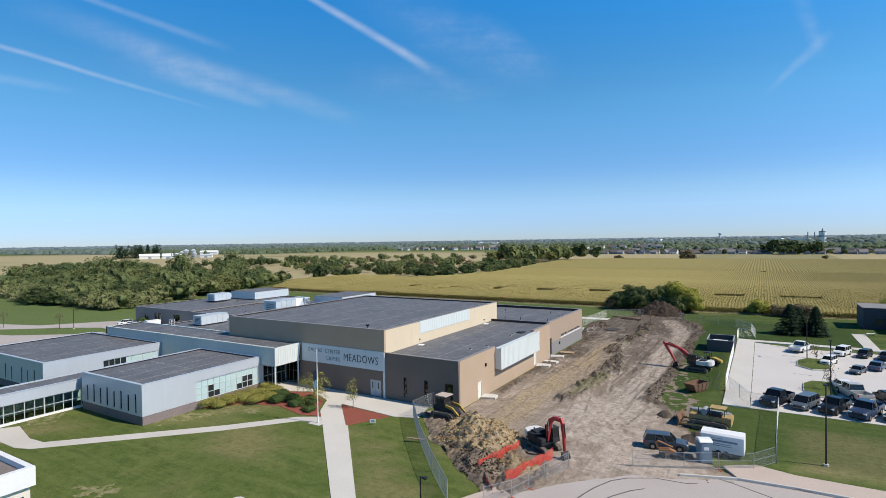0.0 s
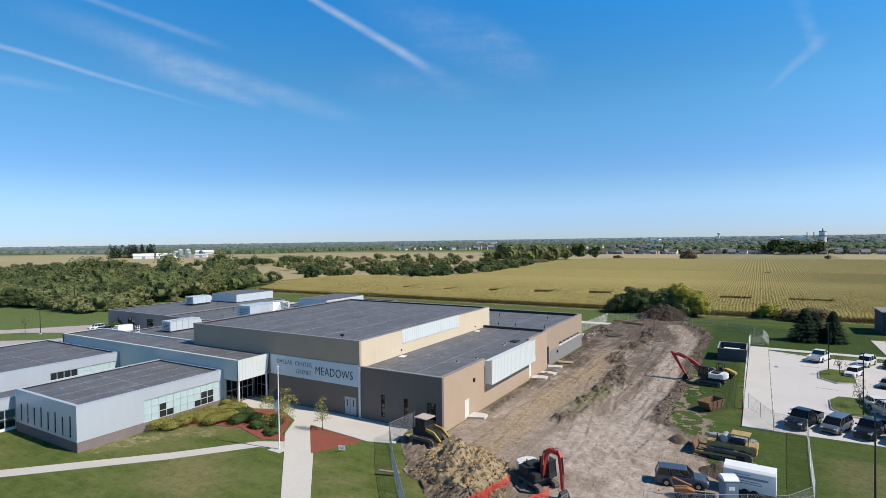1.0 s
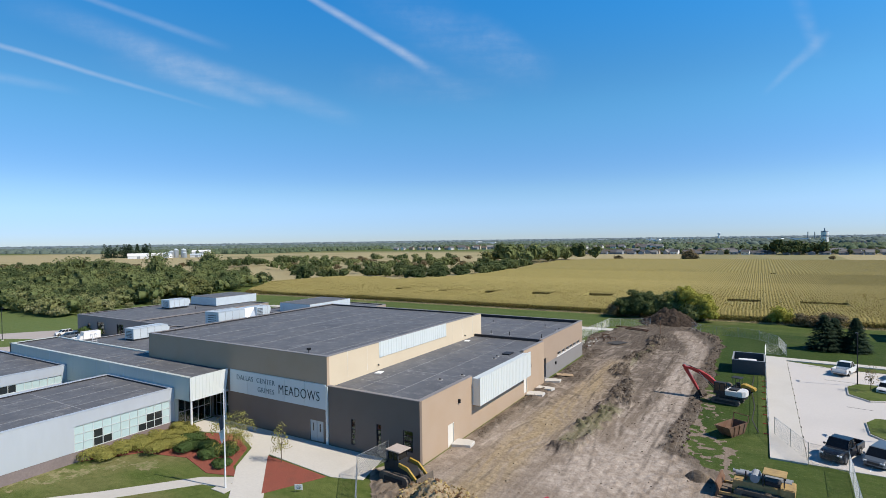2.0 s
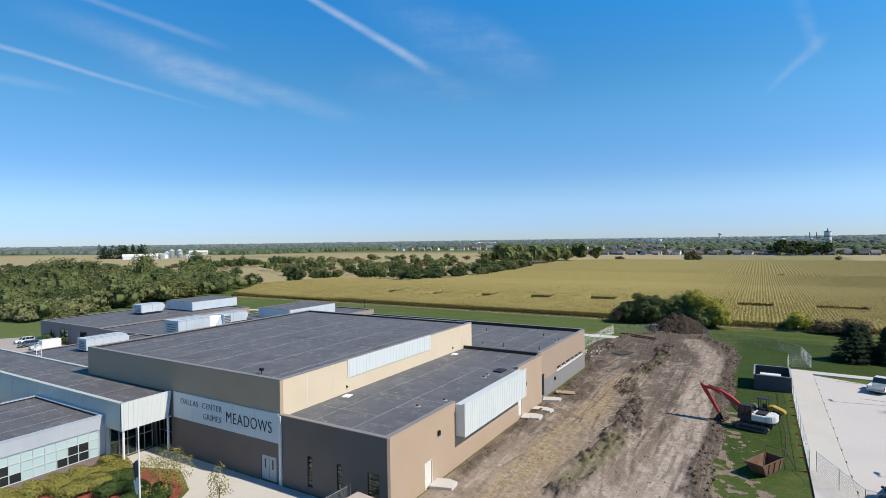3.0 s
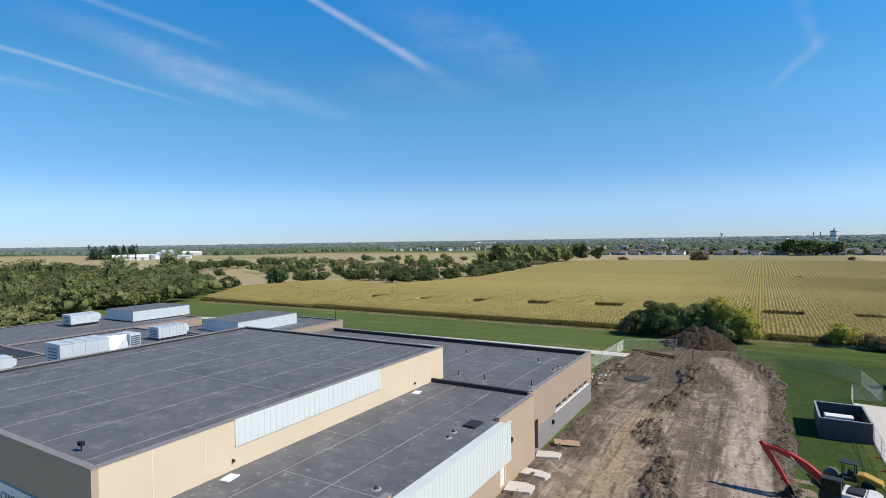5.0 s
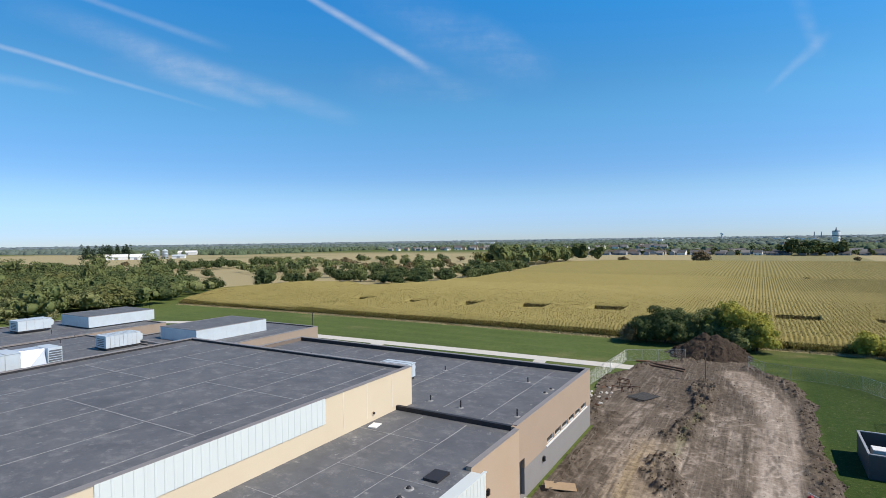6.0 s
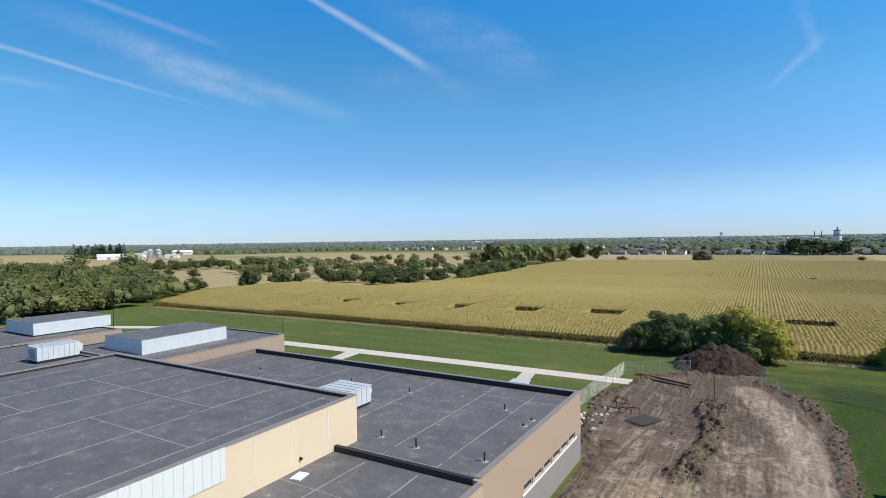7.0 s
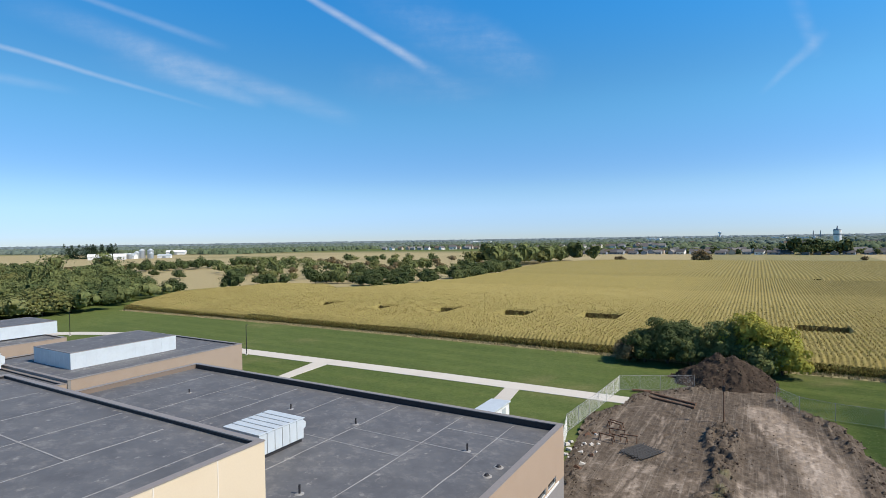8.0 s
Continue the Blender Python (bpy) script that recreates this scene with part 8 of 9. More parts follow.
side_prism(bm, [(3.2, 0.1), (3.0, 0.7), (3.25, 1.3), (3.4, 1.3), (3.2, 0.7), (3.4, 0.1)], -1.5, 1.5)
part("blade", bm, "rust", bz, bevel=0.01)
for y in (-1.25, 1.25):
    bm = bmesh.new()
    beam(bm, (-0.6, y, 0.55), (3.15, y, 0.4), 0.14, 0.22)
    part("push_arm", bm, "yellow_worn", bz)
bm = bmesh.new()
rod(bm, (1.2, 0.2, 1.55), (1.2, 0.2, 2.3), 0.06, 8)
part("exhaust_pipe", bm, "dark", bz)

# soil roller behind the excavator
ro = thing("soil_roller", "yellow soil roller with a grey roll canopy", "roller", "machines on the site", pose(-10.9, 101.6, 0.05, 0, 0, -14) @ Matrix.Scale(0.76, 4))
bm = bmesh.new()
side_prism(bm, [(0.3, 0.7), (0.3, 1.55), (0.9, 1.65), (2.4, 1.15), (2.5, 0.7)], -0.62, 0.62)
part("engine_hood", bm, "yellow", ro, bevel=0.06)
bm = bmesh.new()
box(bm, -1.0, 0.4, -0.75, 0.75, 0.75, 1.1)
part("platform", bm, "dark", ro, bevel=0.03)
bm = bmesh.new()
box(bm, -0.45, 0.05, -0.3, 0.3, 1.1, 1.75)
part("seat", bm, "dark", ro, bevel=0.06)
for x in (-0.85, 0.2):
    for y in (-0.62, 0.62):
        bm = bmesh.new()
        rod(bm, (x, y, 1.05), (x, y, 2.5), 0.05, 8)
        part("post", bm, "dark", ro)
bm = bmesh.new()
box(bm, -1.1, 0.45, -0.8, 0.8, 2.5, 2.6)
part("canopy", bm, "dark", ro, bevel=0.03)
bm = bmesh.new()
rod(bm, (-1.9, -0.9, 0.65), (-1.9, 0.9, 0.65), 0.65, 24)
part("drum", bm, "track", ro)
bm = bmesh.new()
box(bm, -2.7, -1.1, -1.05, -0.92, 0.5, 0.8)
box(bm, -2.7, -1.1, 0.92, 1.05, 0.5, 0.8)
box(bm, -1.15, -0.9, -1.05, 1.05, 0.5, 0.8)
bmesh.ops.remove_doubles(bm, verts=bm.verts, dist=0.001)
part("drum_frame", bm, "yellow", ro)
for y in (-0.75, 0.75):
    bm = bmesh.new()
    rod(bm, (1.3, y - 0.18, 0.6), (1.3, y + 0.18, 0.6), 0.6, 18)
    part("wheel", bm, "tyre", ro)

# small orange trencher behind the barrier
tr = thing("trencher", "small orange trenching machine with black wheels", "trencher", "machines on the site", pose(-11.2, 60.5, 0.06, 0, 0, 10) @ Matrix.Scale(0.75, 4))
bm = bmesh.new()
side_prism(bm, [(-1.0, 0.5), (-1.0, 1.0), (0.2, 1.15), (0.9, 0.9), (0.9, 0.5)], -0.4, 0.4)
part("body", bm, "orange", tr, bevel=0.04)
arm(tr, "digging_arm", [(-1.0, 0.9, 0.2), (-1.35, 1.7, 0.2), (-1.1, 1.95, 0.16), (0.6, 1.35, 0.14)], 0.2, "orange")
for x in (-0.6, 0.6):
    for y in (-0.5, 0.5):
        bm = bmesh.new()
        rod(bm, (x, y - 0.12, 0.38), (x, y + 0.12, 0.38), 0.38, 14)
        part("wheel", bm, "tyre", tr)
bm = bmesh.new()
box(bm, 0.95, 2.8, -0.55, 0.55, 0.42, 0.62)
part("tool_tray", bm, "dark", tr, bevel=0.02)

# ---- things on the site and round the lot ----
def heap(name, label, cx, cy, rx, ry, h, mat_masks, seed, step=0.17, lumps=0.38, turn=0.0, peaks=(), mat="dirt", loose="", count=0):
    """A heap of loose soil with clods."""
    xs, ys, q = grid(np.arange(-rx * 1.25, rx * 1.25, step), np.arange(-ry * 1.25, ry * 1.25, step))
    d = np.hypot(xs / rx, ys / ry) + (fnoise(xs, ys, 2.4, seed) - 0.5) * 0.5
    z = h * np.clip(1 - d, 0, 1) ** 0.8
    for px_, py_, pr, ph in peaks:
        z = np.maximum(z, ph * np.clip(1 - np.hypot(xs - px_, ys - py_) / pr - (fnoise(xs, ys, 1.8, seed + 3) - 0.5) * 0.4, 0, 1) ** 0.85)
    z = z + (z > 0.03) * lumps * (0.6 * ramp01(fnoise(xs, ys, 0.9, seed + 9, 3), 0.4, 0.8) + 0.6 * ramp01(vnoise(xs, ys, 0.42, seed + 11), 0.45, 0.9) - 0.3) * np.clip(z / 0.6, 0.2, 1)
    ok = (d < 1.06) | (z > 0.02)
    qq = q[ok[q].all(1)]
    u = np.unique(qq)
    ix = np.zeros(len(xs), np.int32)
    ix[u] = np.arange(len(u))
    n = fnoise(xs, ys, 1.6, seed + 5)
    masks = {k: np.clip(v * (0.6 + 0.8 * n), 0, 1)[u] for k, v in mat_masks(xs, ys, z, n).items()}
    ob = raw(name, np.stack([xs, ys, np.maximum(z, -0.02)], 1)[u], ix[qq], mat, masks=masks, smooth=True)
    ob.matrix_basis = pose(cx, cy, 0.04, 0, 0, turn)
    if count:
        g = np.random.default_rng(seed)
        at_ = g.choice(np.nonzero(z > 0.12)[0], count)
        r_ = 0.05 + 0.11 * g.random(count) ** 2
        sh = octa[None] * g.uniform(0.6, 1.35, (count, 6, 1)) * r_[:, None, None]
        ca, sa = np.cos(g.uniform(0, 6.28, count))[:, None], np.sin(g.uniform(0, 6.28, count))[:, None]
        sh = np.stack([sh[..., 0] * ca - sh[..., 2] * sa, sh[..., 1], sh[..., 0] * sa + sh[..., 2] * ca], -1)
        pos = np.stack([xs[at_], ys[at_], z[at_] + r_ * 0.15], 1) + g.normal(0, 0.05, (count, 3)) * (1, 1, 0)
        part_ob = raw("loose_soil", (sh + pos[:, None]).reshape(-1, 3), (ring[None] + 6 * np.arange(count)[:, None, None]).reshape(-1, 3), loose, ob)
        tagged(part_ob, kind="stuff")
    return tagged(ob, label, "dirt heap", "heaps on the site")


# The clay heap darkens towards its foot, except on the far side.
heap("soil_heap", "heap of lumpy yellow-brown clay beside the pit", -28.4, 56.2, 5.2, 3.9, 1.9, lambda x, y, z, n: {"clay": 1.0 * np.ones_like(x), "mud": 0.75 * ramp01(0.8 - z, 0.0, 0.6) * (y < 1.5), "dust": 0 * x, "weeds": 0 * x}, 81, peaks=((-1.5, 0.6, 3.2, 2.1), (2.2, -0.4, 3.0, 1.9)), turn=-25, lumps=0.6, loose="clayclod", count=2000)
heap("soil_heap", "low heap of dark soil along the barrier netting", -25.6, 51.2, 4.0, 2.2, 0.9, lambda x, y, z, n: {"clay": 0.35 * np.ones_like(x), "mud": 0.6 * np.ones_like(x), "dust": 0.2 * np.ones_like(x), "weeds": 0 * x}, 82, turn=-40, loose="clod", count=700)
heap("soil_heap", "small heap of clay inside the pit netting", -22.6, 52.0, 2.2, 1.8, 0.8, lambda x, y, z, n: {"clay": 0.9 * np.ones_like(x), "mud": 0.2 * np.ones_like(x), "dust": 0 * x, "weeds": 0 * x}, 83, loose="clayclod", count=260)
heap("soil_mound", "tall heap of dark brown topsoil below the trees", -26.8, 156.2, 5.9, 4.8, 2.9, lambda x, y, z, n: {"mud": 1.0 * np.ones_like(x), "dust": 0 * x, "clay": 0 * x, "weeds": 0 * x}, 84, lumps=0.28, mat="topsoil", loose="clod", count=1500, peaks=((-0.9, 0, 5.0, 3.5), (1.1, 0, 4.8, 3.6), (-3.0, 0.5, 3.0, 2.2)))
heap("soil_heap", "small heap of dark soil beside the bulldozer", -8.4, 66.4, 2.5, 1.7, 1.1, lambda x, y, z, n: {"mud": 1.0 * np.ones_like(x), "clay": 0 * x, "dust": 0 * x, "weeds": 0 * x}, 85)
heap("soil_heap", "small heap of soil near the blade", -12.9, 72.4, 1.3, 1.0, 0.9, lambda x, y, z, n: {"mud": 0.6 * np.ones_like(x), "clay": 0.2 * np.ones_like(x), "dust": 0 * x, "weeds": 0 * x}, 86)


# barrier netting round the pit
M["netting"] = material("orange_netting", (0.62, 0.07, 0.05), 0.8, 0.2, 8, 1.0, 0.0)


def netting(pts, h, label):
    t = thing("barrier_netting", label, "netting", "netting round the pit")
    for k, ((ax, ay), (bx, by)) in enumerate(zip(pts, pts[1:])):
        n = max(2, int(math.hypot(bx - ax, by - ay) / 0.16))
        V, F = [], []
        rng = np.random.default_rng(k + int(abs(ax) * 10))
        lean = rng.uniform(-0.25, 0.25)
        rows = 6

        def pt(i, j):
            f = i / n
            sag = 0.18 * math.sin(math.pi * f) + 0.05 * math.sin(i * 1.3)
            z = 0.08 + (h - sag) * j / rows
            return (ax + (bx - ax) * f + lean * j / rows * (by - ay) * 0.1 + rng.normal(0, 0.015), ay + (by - ay) * f - lean * j / rows * (bx - ax) * 0.1 + rng.normal(0, 0.015), z)

        P = {(i, j): pt(i, j) for i in range(n + 1) for j in range(rows + 1)}
        for i in range(n):
            for j in range(rows + 1):
                a, b = Vector(P[i, j]), Vector(P[i + 1, j])
                o = len(V)
                V += [a - Vector((0, 0, 0.034)), b - Vector((0, 0, 0.034)), b + Vector((0, 0, 0.034)), a + Vector((0, 0, 0.034))]
                F.append((o, o + 1, o + 2, o + 3))
        d = Vector((bx - ax, by - ay, 0)).normalized() * 0.028
        for i in range(n + 1):
            for j in range(rows):
                a, b = Vector(P[i, j]), Vector(P[i, j + 1])
                o = len(V)
                V += [a - d, a + d, b + d, b - d]
                F.append((o, o + 1, o + 2, o + 3))
        raw("net", [tuple(v) for v in V], F, "netting", t)
        bm = bmesh.new()
        rod(bm, (ax, ay, 0), (ax, ay, h + 0.15), 0.025, 6)
        part("stake", bm, "rust", t)


netting([(-25.0, 49.6), (-24.6, 51.6), (-24.2, 53.6), (-23.6, 55.6)], 1.0, "sagging red-orange plastic barrier netting")
netting([(-22.0, 48.8), (-21.4, 51.0), (-20.9, 53.0), (-20.2, 55.2)], 1.0, "sagging red-orange plastic barrier netting")
netting([(-24.0, 48.9), (-23.2, 47.7), (-22.3, 46.7)], 0.5, "fallen red-orange plastic barrier netting")


# chain-link barriers
M["chainlink"] = material("chain_link", (0.36, 0.38, 0.39), 0.5, 0.08, 10, 2, 0.0, metal=0.5)


def fence_run(pts, h=1.85, panel=3.2, label="temporary chain-link fence on steel posts", name="chain_link_fence", step=0.16, wire=0.006, feet=False):
    t = thing(name, label, "fence", "fences round the site")
    for (ax, ay), (bx, by) in zip(pts, pts[1:]):
        L = math.hypot(bx - ax, by - ay)
        n = max(1, round(L / panel))
        for k in range(n):
            f0, f1 = k / n, (k + 1) / n
            p, q = Vector((ax + (bx - ax) * f0, ay + (by - ay) * f0, 0)), Vector((ax + (bx - ax) * f1, ay + (by - ay) * f1, 0))
            bm = bmesh.new()
            rod(bm, p, p + Vector((0, 0, h + 0.05)), 0.03, 6)
            post = part("post", bm, "steel", t)
            if feet:
                bm = bmesh.new()
                s = (q - p).normalized().cross(Vector((0, 0, 1))) * 0.45
                beam(bm, p - s + Vector((0, 0, 0.05)), p + s + Vector((0, 0, 0.05)), 0.08, 0.08)
                part("foot", bm, "netting", post, "orange plastic foot")
            bm = bmesh.new()
            for z in ((0.12, h) if not feet else (0.15, h * 0.55, h)):
                rod(bm, p + Vector((0, 0, z)), q + Vector((0, 0, z)), 0.016, 5)
            tagged(part("rail", bm, "steel", t), kind="stuff")
            V, F = [], []
            u = (q - p)
            w = u.length
            d = u.normalized()
            m = int((w + h) / step)
            side = wire
            for sgn in (1, -1):
                for i in range(1, m):
                    c = i * step
                    s0, s1 = max(0, c - h), min(w, c)
                    if s1 - s0 < 0.02:
                        continue
                    z0, z1 = c - s0, c - s1
                    if sgn < 0:
                        s0, s1 = w - s0, w - s1
                    A, B = p + d * s0 + Vector((0, 0, 0.1 + z0 * 0.95)), p + d * s1 + Vector((0, 0, 0.1 + z1 * 0.95))
                    g = Vector((0, 0, side))
                    e = d.cross(Vector((0, 0, 1))) * side
                    o = len(V)
                    V += [tuple(A - g), tuple(A + e), tuple(A + g), tuple(B - g), tuple(B + e), tuple(B + g)]
                    F += [(o, o + 1, o + 4, o + 3), (o + 1, o + 2, o + 5, o + 4)]
            tagged(raw("wire_mesh", V, F, "chainlink", t), kind="stuff")
    bm = bmesh.new()
    rod(bm, (*pts[-1], 0), (*pts[-1], h + 0.05), 0.03, 6)
    part("post", bm, "steel", t)
    return t


fence_run([(-37.9, 63.1), (-38.2, 59.0), (-33.7, 53.4), (-28.5, 47.6), (-24.6, 43.6), (-23.2, 41.2)], label="pale chain-link fence between the lawn and bare earth", wire=0.009)
fence_run([(-22.0, 44.6), (-20.6, 46.7), (-19.4, 50.8), (-18.4, 54.1)], 1.4, panel=2.4, feet=True, label="low steel barrier along the drive", name="barrier")
fence_run([(-13.6, 57.0), (-9.6, 58.6), (-4.4, 61.3), (-2.7, 63.9)], 1.5, feet=True, label="low steel barrier in front of the trailer", name="barrier")
fence_run([(-2.7, 63.9), (-2.5, 72), (-2.2, 79.6), (-5.0, 80.4), (-7.4, 86.8)], label="chain-link fence from the drive to the lot")
fence_run([(-7.9, 86.8), (-8.0, 100), (-8.0, 112.6)], label="chain-link fence along the lot's walk", feet=True)
fence_run([(-8.0, 126.4), (-7.8, 129.2), (-4.9, 129.2), (-5.8, 137.6), (-8.8, 142.6), (-12.3, 144.5), (-16.2, 144.8), (-19.2, 145.8), (-21.2, 149.0)], label="chain-link fence curving across the lawn")
fence_run([(-35.6, 115.4), (-37.4, 121.4), (-39.2, 129), (-38.4, 138), (-37.9, 146.2), (-33.5, 148.6), (-29.8, 150.6)], label="chain-link fence behind the school")


def light_pole(x, y, h, label, arm_len=0.9, turn=0.0, group="light poles"):
    t = thing("light_pole", label, "light pole", group, pose(x, y, 0, 0, 0, turn))
    bm = bmesh.new()
    rod(bm, (0, 0, 0), (0, 0, 0.18), 0.22, 14)
    part("base", bm, "concrete", t)
    bm = bmesh.new()
    rod(bm, (0, 0, 0.18), (0, 0, h), 0.075, 8, 0.05)
    part("pole", bm, "blackmetal", t)
    bm = bmesh.new()
    beam(bm, (0, 0, h - 0.05), (arm_len * 0.4, 0, h - 0.02), 0.06, 0.06)
    part("bracket", bm, "blackmetal", t)
    bm = bmesh.new()
    box(bm, arm_len * 0.4, arm_len, -0.16, 0.16, h - 0.1, h + 0.03)
    part("lamp_head", bm, "blackmetal", t, bevel=0.02)


light_pole(1.0, 65.3, 7.0, "black steel light pole on the verge", turn=90)
light_pole(3.5, 89.6, 7.0, "black steel light pole on a lot island", turn=90)
light_pole(2.4, 112.2, 7.0, "black steel light pole on a lot island", turn=90)
light_pole(-25.6, 41.4, 2.7, "short black path light on the lawn", 0.6)
light_pole(-147.3, 73.3, 7.0, "tall light pole on the drive island", 0.8)
light_pole(-98.2, 138.9, 5.2, "slim pole beside the rear walk", 0.3, group="rear poles")
light_pole(-148.4, 134.6, 5.2, "slim pole beside the rear walk", 0.3, group="rear poles")
pole = thing("utility_pole", "slim dark pole standing in the bare earth", "pole", "", pose(-26.0, 138.6, 0))
bm = bmesh.new()
rod(bm, (0, 0, 0), (0, 0, 4.6), 0.07, 8, 0.06)
part("shaft", bm, "rust", pole)
bm = bmesh.new()
box(bm, -0.12, 0.12, -0.1, 0.1, 3.4, 3.9)
part("meter_box", bm, "dark", pole)

# flagpole
fp = thing("flagpole", "white flagpole with a limp flag", "flagpole", "", pose(-46.4, 52.15, 0))
bm = bmesh.new()
prism(bm, [(-0.9, -0.7), (0.7, -0.7), (0.7, 0.7), (-0.9, 0.7)], 0, 0.06)
part("base", bm, "concrete", fp, bevel=0.01)
bm = bmesh.new()
rod(bm, (0, 0, 0.06), (0, 0, 8.1), 0.07, 10, 0.04)
rod(bm, (0, 0, 8.1), (0, 0, 8.22), 0.08, 10, 0.03)
part("pole", bm, "white", fp)
for k, (z0, z1, mat) in enumerate(((5.0, 6.0, "sign"), (4.1, 4.9, "white"))):
    n = 12
    V, F = [], []
    for i in range(n + 1):
        for j in range(6):
            x = -0.06 - (0.9 if k == 0 else 0.8) * (i / n) * (0.35 + 0.5 * j / 5)
            V.append((x, 0.07 * math.sin(i * 1.5 + j * 0.6) * (i / n), z0 + (z1 - z0) * j / 5 - 0.5 * (i / n) ** 1.5))
    for i in range(n):
        for j in range(5):
            a = i * 6 + j
            F.append((a, a + 6, a + 7, a + 1))
    raw("flag", V, F, ("paint_navy", "white")[k], fp, smooth=True)

# small sign on the lawn
ys = thing("yard_sign", "small white sign on two stakes in the grass", "sign", "", pose(-40.6, 54.6, 0, 0, 0, 25) @ Matrix.Scale(0.72, 4))
bm = bmesh.new()
box(bm, -0.45, 0.45, -0.02, 0.02, 0.3, 0.9)
board = part("board", bm, "white", ys)
for z, w in ((0.72, 0.5), (0.58, 0.6), (0.45, 0.4)):
    bm = bmesh.new()
    box(bm, -w / 2, w / 2, -0.026, -0.018, z - 0.03, z + 0.03)
    part("text_bar", bm, "letter", board)
for x in (-0.4, 0.4):
    bm = bmesh.new()
    rod(bm, (x, 0.03, 0), (x, 0.03, 0.9), 0.02, 6)
    part("stake", bm, "wood", ys)

# trailer and toilet
tl = thing("cargo_trailer", "white enclosed cargo trailer with dark lettering", "trailer", "", Matrix.Translation((-6.9, 63.8, 0.06)) @ Matrix.Rotation(radians(-3), 4, "Z") @ Matrix.Scale(0.84, 4))
bm = bmesh.new()
loft(bm, [[(x, -1.0, 0.5), (x, 1.0, 0.5), (x, 1.0, 2.3), (x, 0.75, 2.5), (x, -0.75, 2.5), (x, -1.0, 2.3)] for x in (-2.1, 2.1)])
tb = part("body", bm, "white", tl, bevel=0.02)
bm = bmesh.new()
box(bm, -2.14, 2.14, -1.03, 1.03, 0.42, 0.52)
part("chassis", bm, "dark", tl)
for x in (-0.35, 0.4):
    for y in (-1.02, 1.02):
        bm = bmesh.new()
        rod(bm, (x, y - 0.1, 0.36), (x, y + 0.1, 0.36), 0.34, 14)
        part("wheel", bm, "tyre", tl)
for z, x0, x1, hh in ((1.98, -1.2, 0.1, 0.07), (1.72, -1.6, 1.5, 0.2), (1.4, -1.1, 0.9, 0.07), (1.2, -1.2, 1.0, 0.07)):
    bm = bmesh.new()
    box(bm, x0, x1, -1.012, -0.998, z - hh / 2, z + hh / 2)
    part("text_bar", bm, "siding_blue", tb)
M["toilet_blue"] = material("toilet_plastic", (0.18, 0.25, 0.31), 0.5, 0.08, 5, 1, 0.02)
pt = thing("portable_toilet", "blue-grey portable toilet with a white roof", "toilet", "", Matrix.Translation((-8.25, 61.15, 0.06)) @ Matrix.Rotation(radians(25), 4, "Z") @ Matrix.Scale(0.93, 4))
bm = bmesh.new()
box(bm, -0.55, 0.55, -0.55, 0.55, 0.08, 2.0)
part("cabin", bm, "toilet_blue", pt, bevel=0.03)
bm = bmesh.new()
box(bm, -0.42, 0.42, -0.575, -0.545, 0.15, 1.9)
dr = part("door", bm, "toilet_blue", pt, bevel=0.01)
bm = bmesh.new()
box(bm, -0.2, 0.25, -0.585, -0.572, 1.3, 1.6)
part("label", bm, "white", dr)
bm = bmesh.new()
loft(bm, [[(x, -0.6, 2.0), (x, 0.6, 2.0), (x, 0.6, 2.08), (x, 0.32, 2.3), (x, -0.32, 2.3), (x, -0.6, 2.08)] for x in (-0.6, 0.6)])
part("roof", bm, "white", pt, bevel=0.02)
bm = bmesh.new()
box(bm, -0.6, 0.6, -0.6, 0.6, 0.0, 0.09)
part("skid", bm, "dark", pt)

# rusty skip
sk = thing("skip", "rusty steel skip tilted on the grass", "skip", "", Matrix.Translation((-11.0, 85.2, 0.05)) @ Matrix.Rotation(radians(62), 4, "Z") @ Matrix.Diagonal((1.15, 0.8, 1.0, 1.0)))
bm = bmesh.new()
lo, hi = [(-1.1, -0.75), (0.9, -0.75), (0.9, 0.75), (-1.1, 0.75)], [(-1.75, -0.95), (1.15, -0.95), (1.15, 0.95), (-1.75, 0.95)]
A = [bm.verts.new((*p, 0.12)) for p in lo]
B = [bm.verts.new((*p, 1.15)) for p in hi]
C = [bm.verts.new((p[0] * 0.95, p[1] * 0.93, 1.15)) for p in hi]
D = [bm.verts.new((p[0] * 0.95, p[1] * 0.93, 0.2)) for p in lo]
for i in range(4):
    j = (i + 1) % 4
    for P, Q in ((A, B), (B, C), (C, D)):
        bm.faces.new((P[i], P[j], Q[j], Q[i]))
bm.faces.new(A)
bm.faces.new(D)
part("tub", bm, "rust", sk)
for x in (-0.8, -0.1, 0.6):
    for y in (-1, 1):
        bm = bmesh.new()
        beam(bm, (x, y * 0.78, 0.15), (x * 1.1, y * 0.98, 1.1), 0.08, 0.08)
        part("rib", bm, "rust", sk)
bm = bmesh.new()
rod(bm, (1.15, -0.95, 1.1), (1.25, -0.95, 1.75), 0.05, 6)
rod(bm, (1.25, -0.95, 1.75), (1.25, 0.95, 1.75), 0.05, 6)
rod(bm, (1.25, 0.95, 1.75), (1.15, 0.95, 1.1), 0.05, 6)
part("bail", bm, "rust", sk)
for y in (-0.6, 0.6):
    bm = bmesh.new()
    box(bm, -1.0, 0.9, y - 0.08, y + 0.08, 0, 0.13)
    part("runner", bm, "rust", sk)

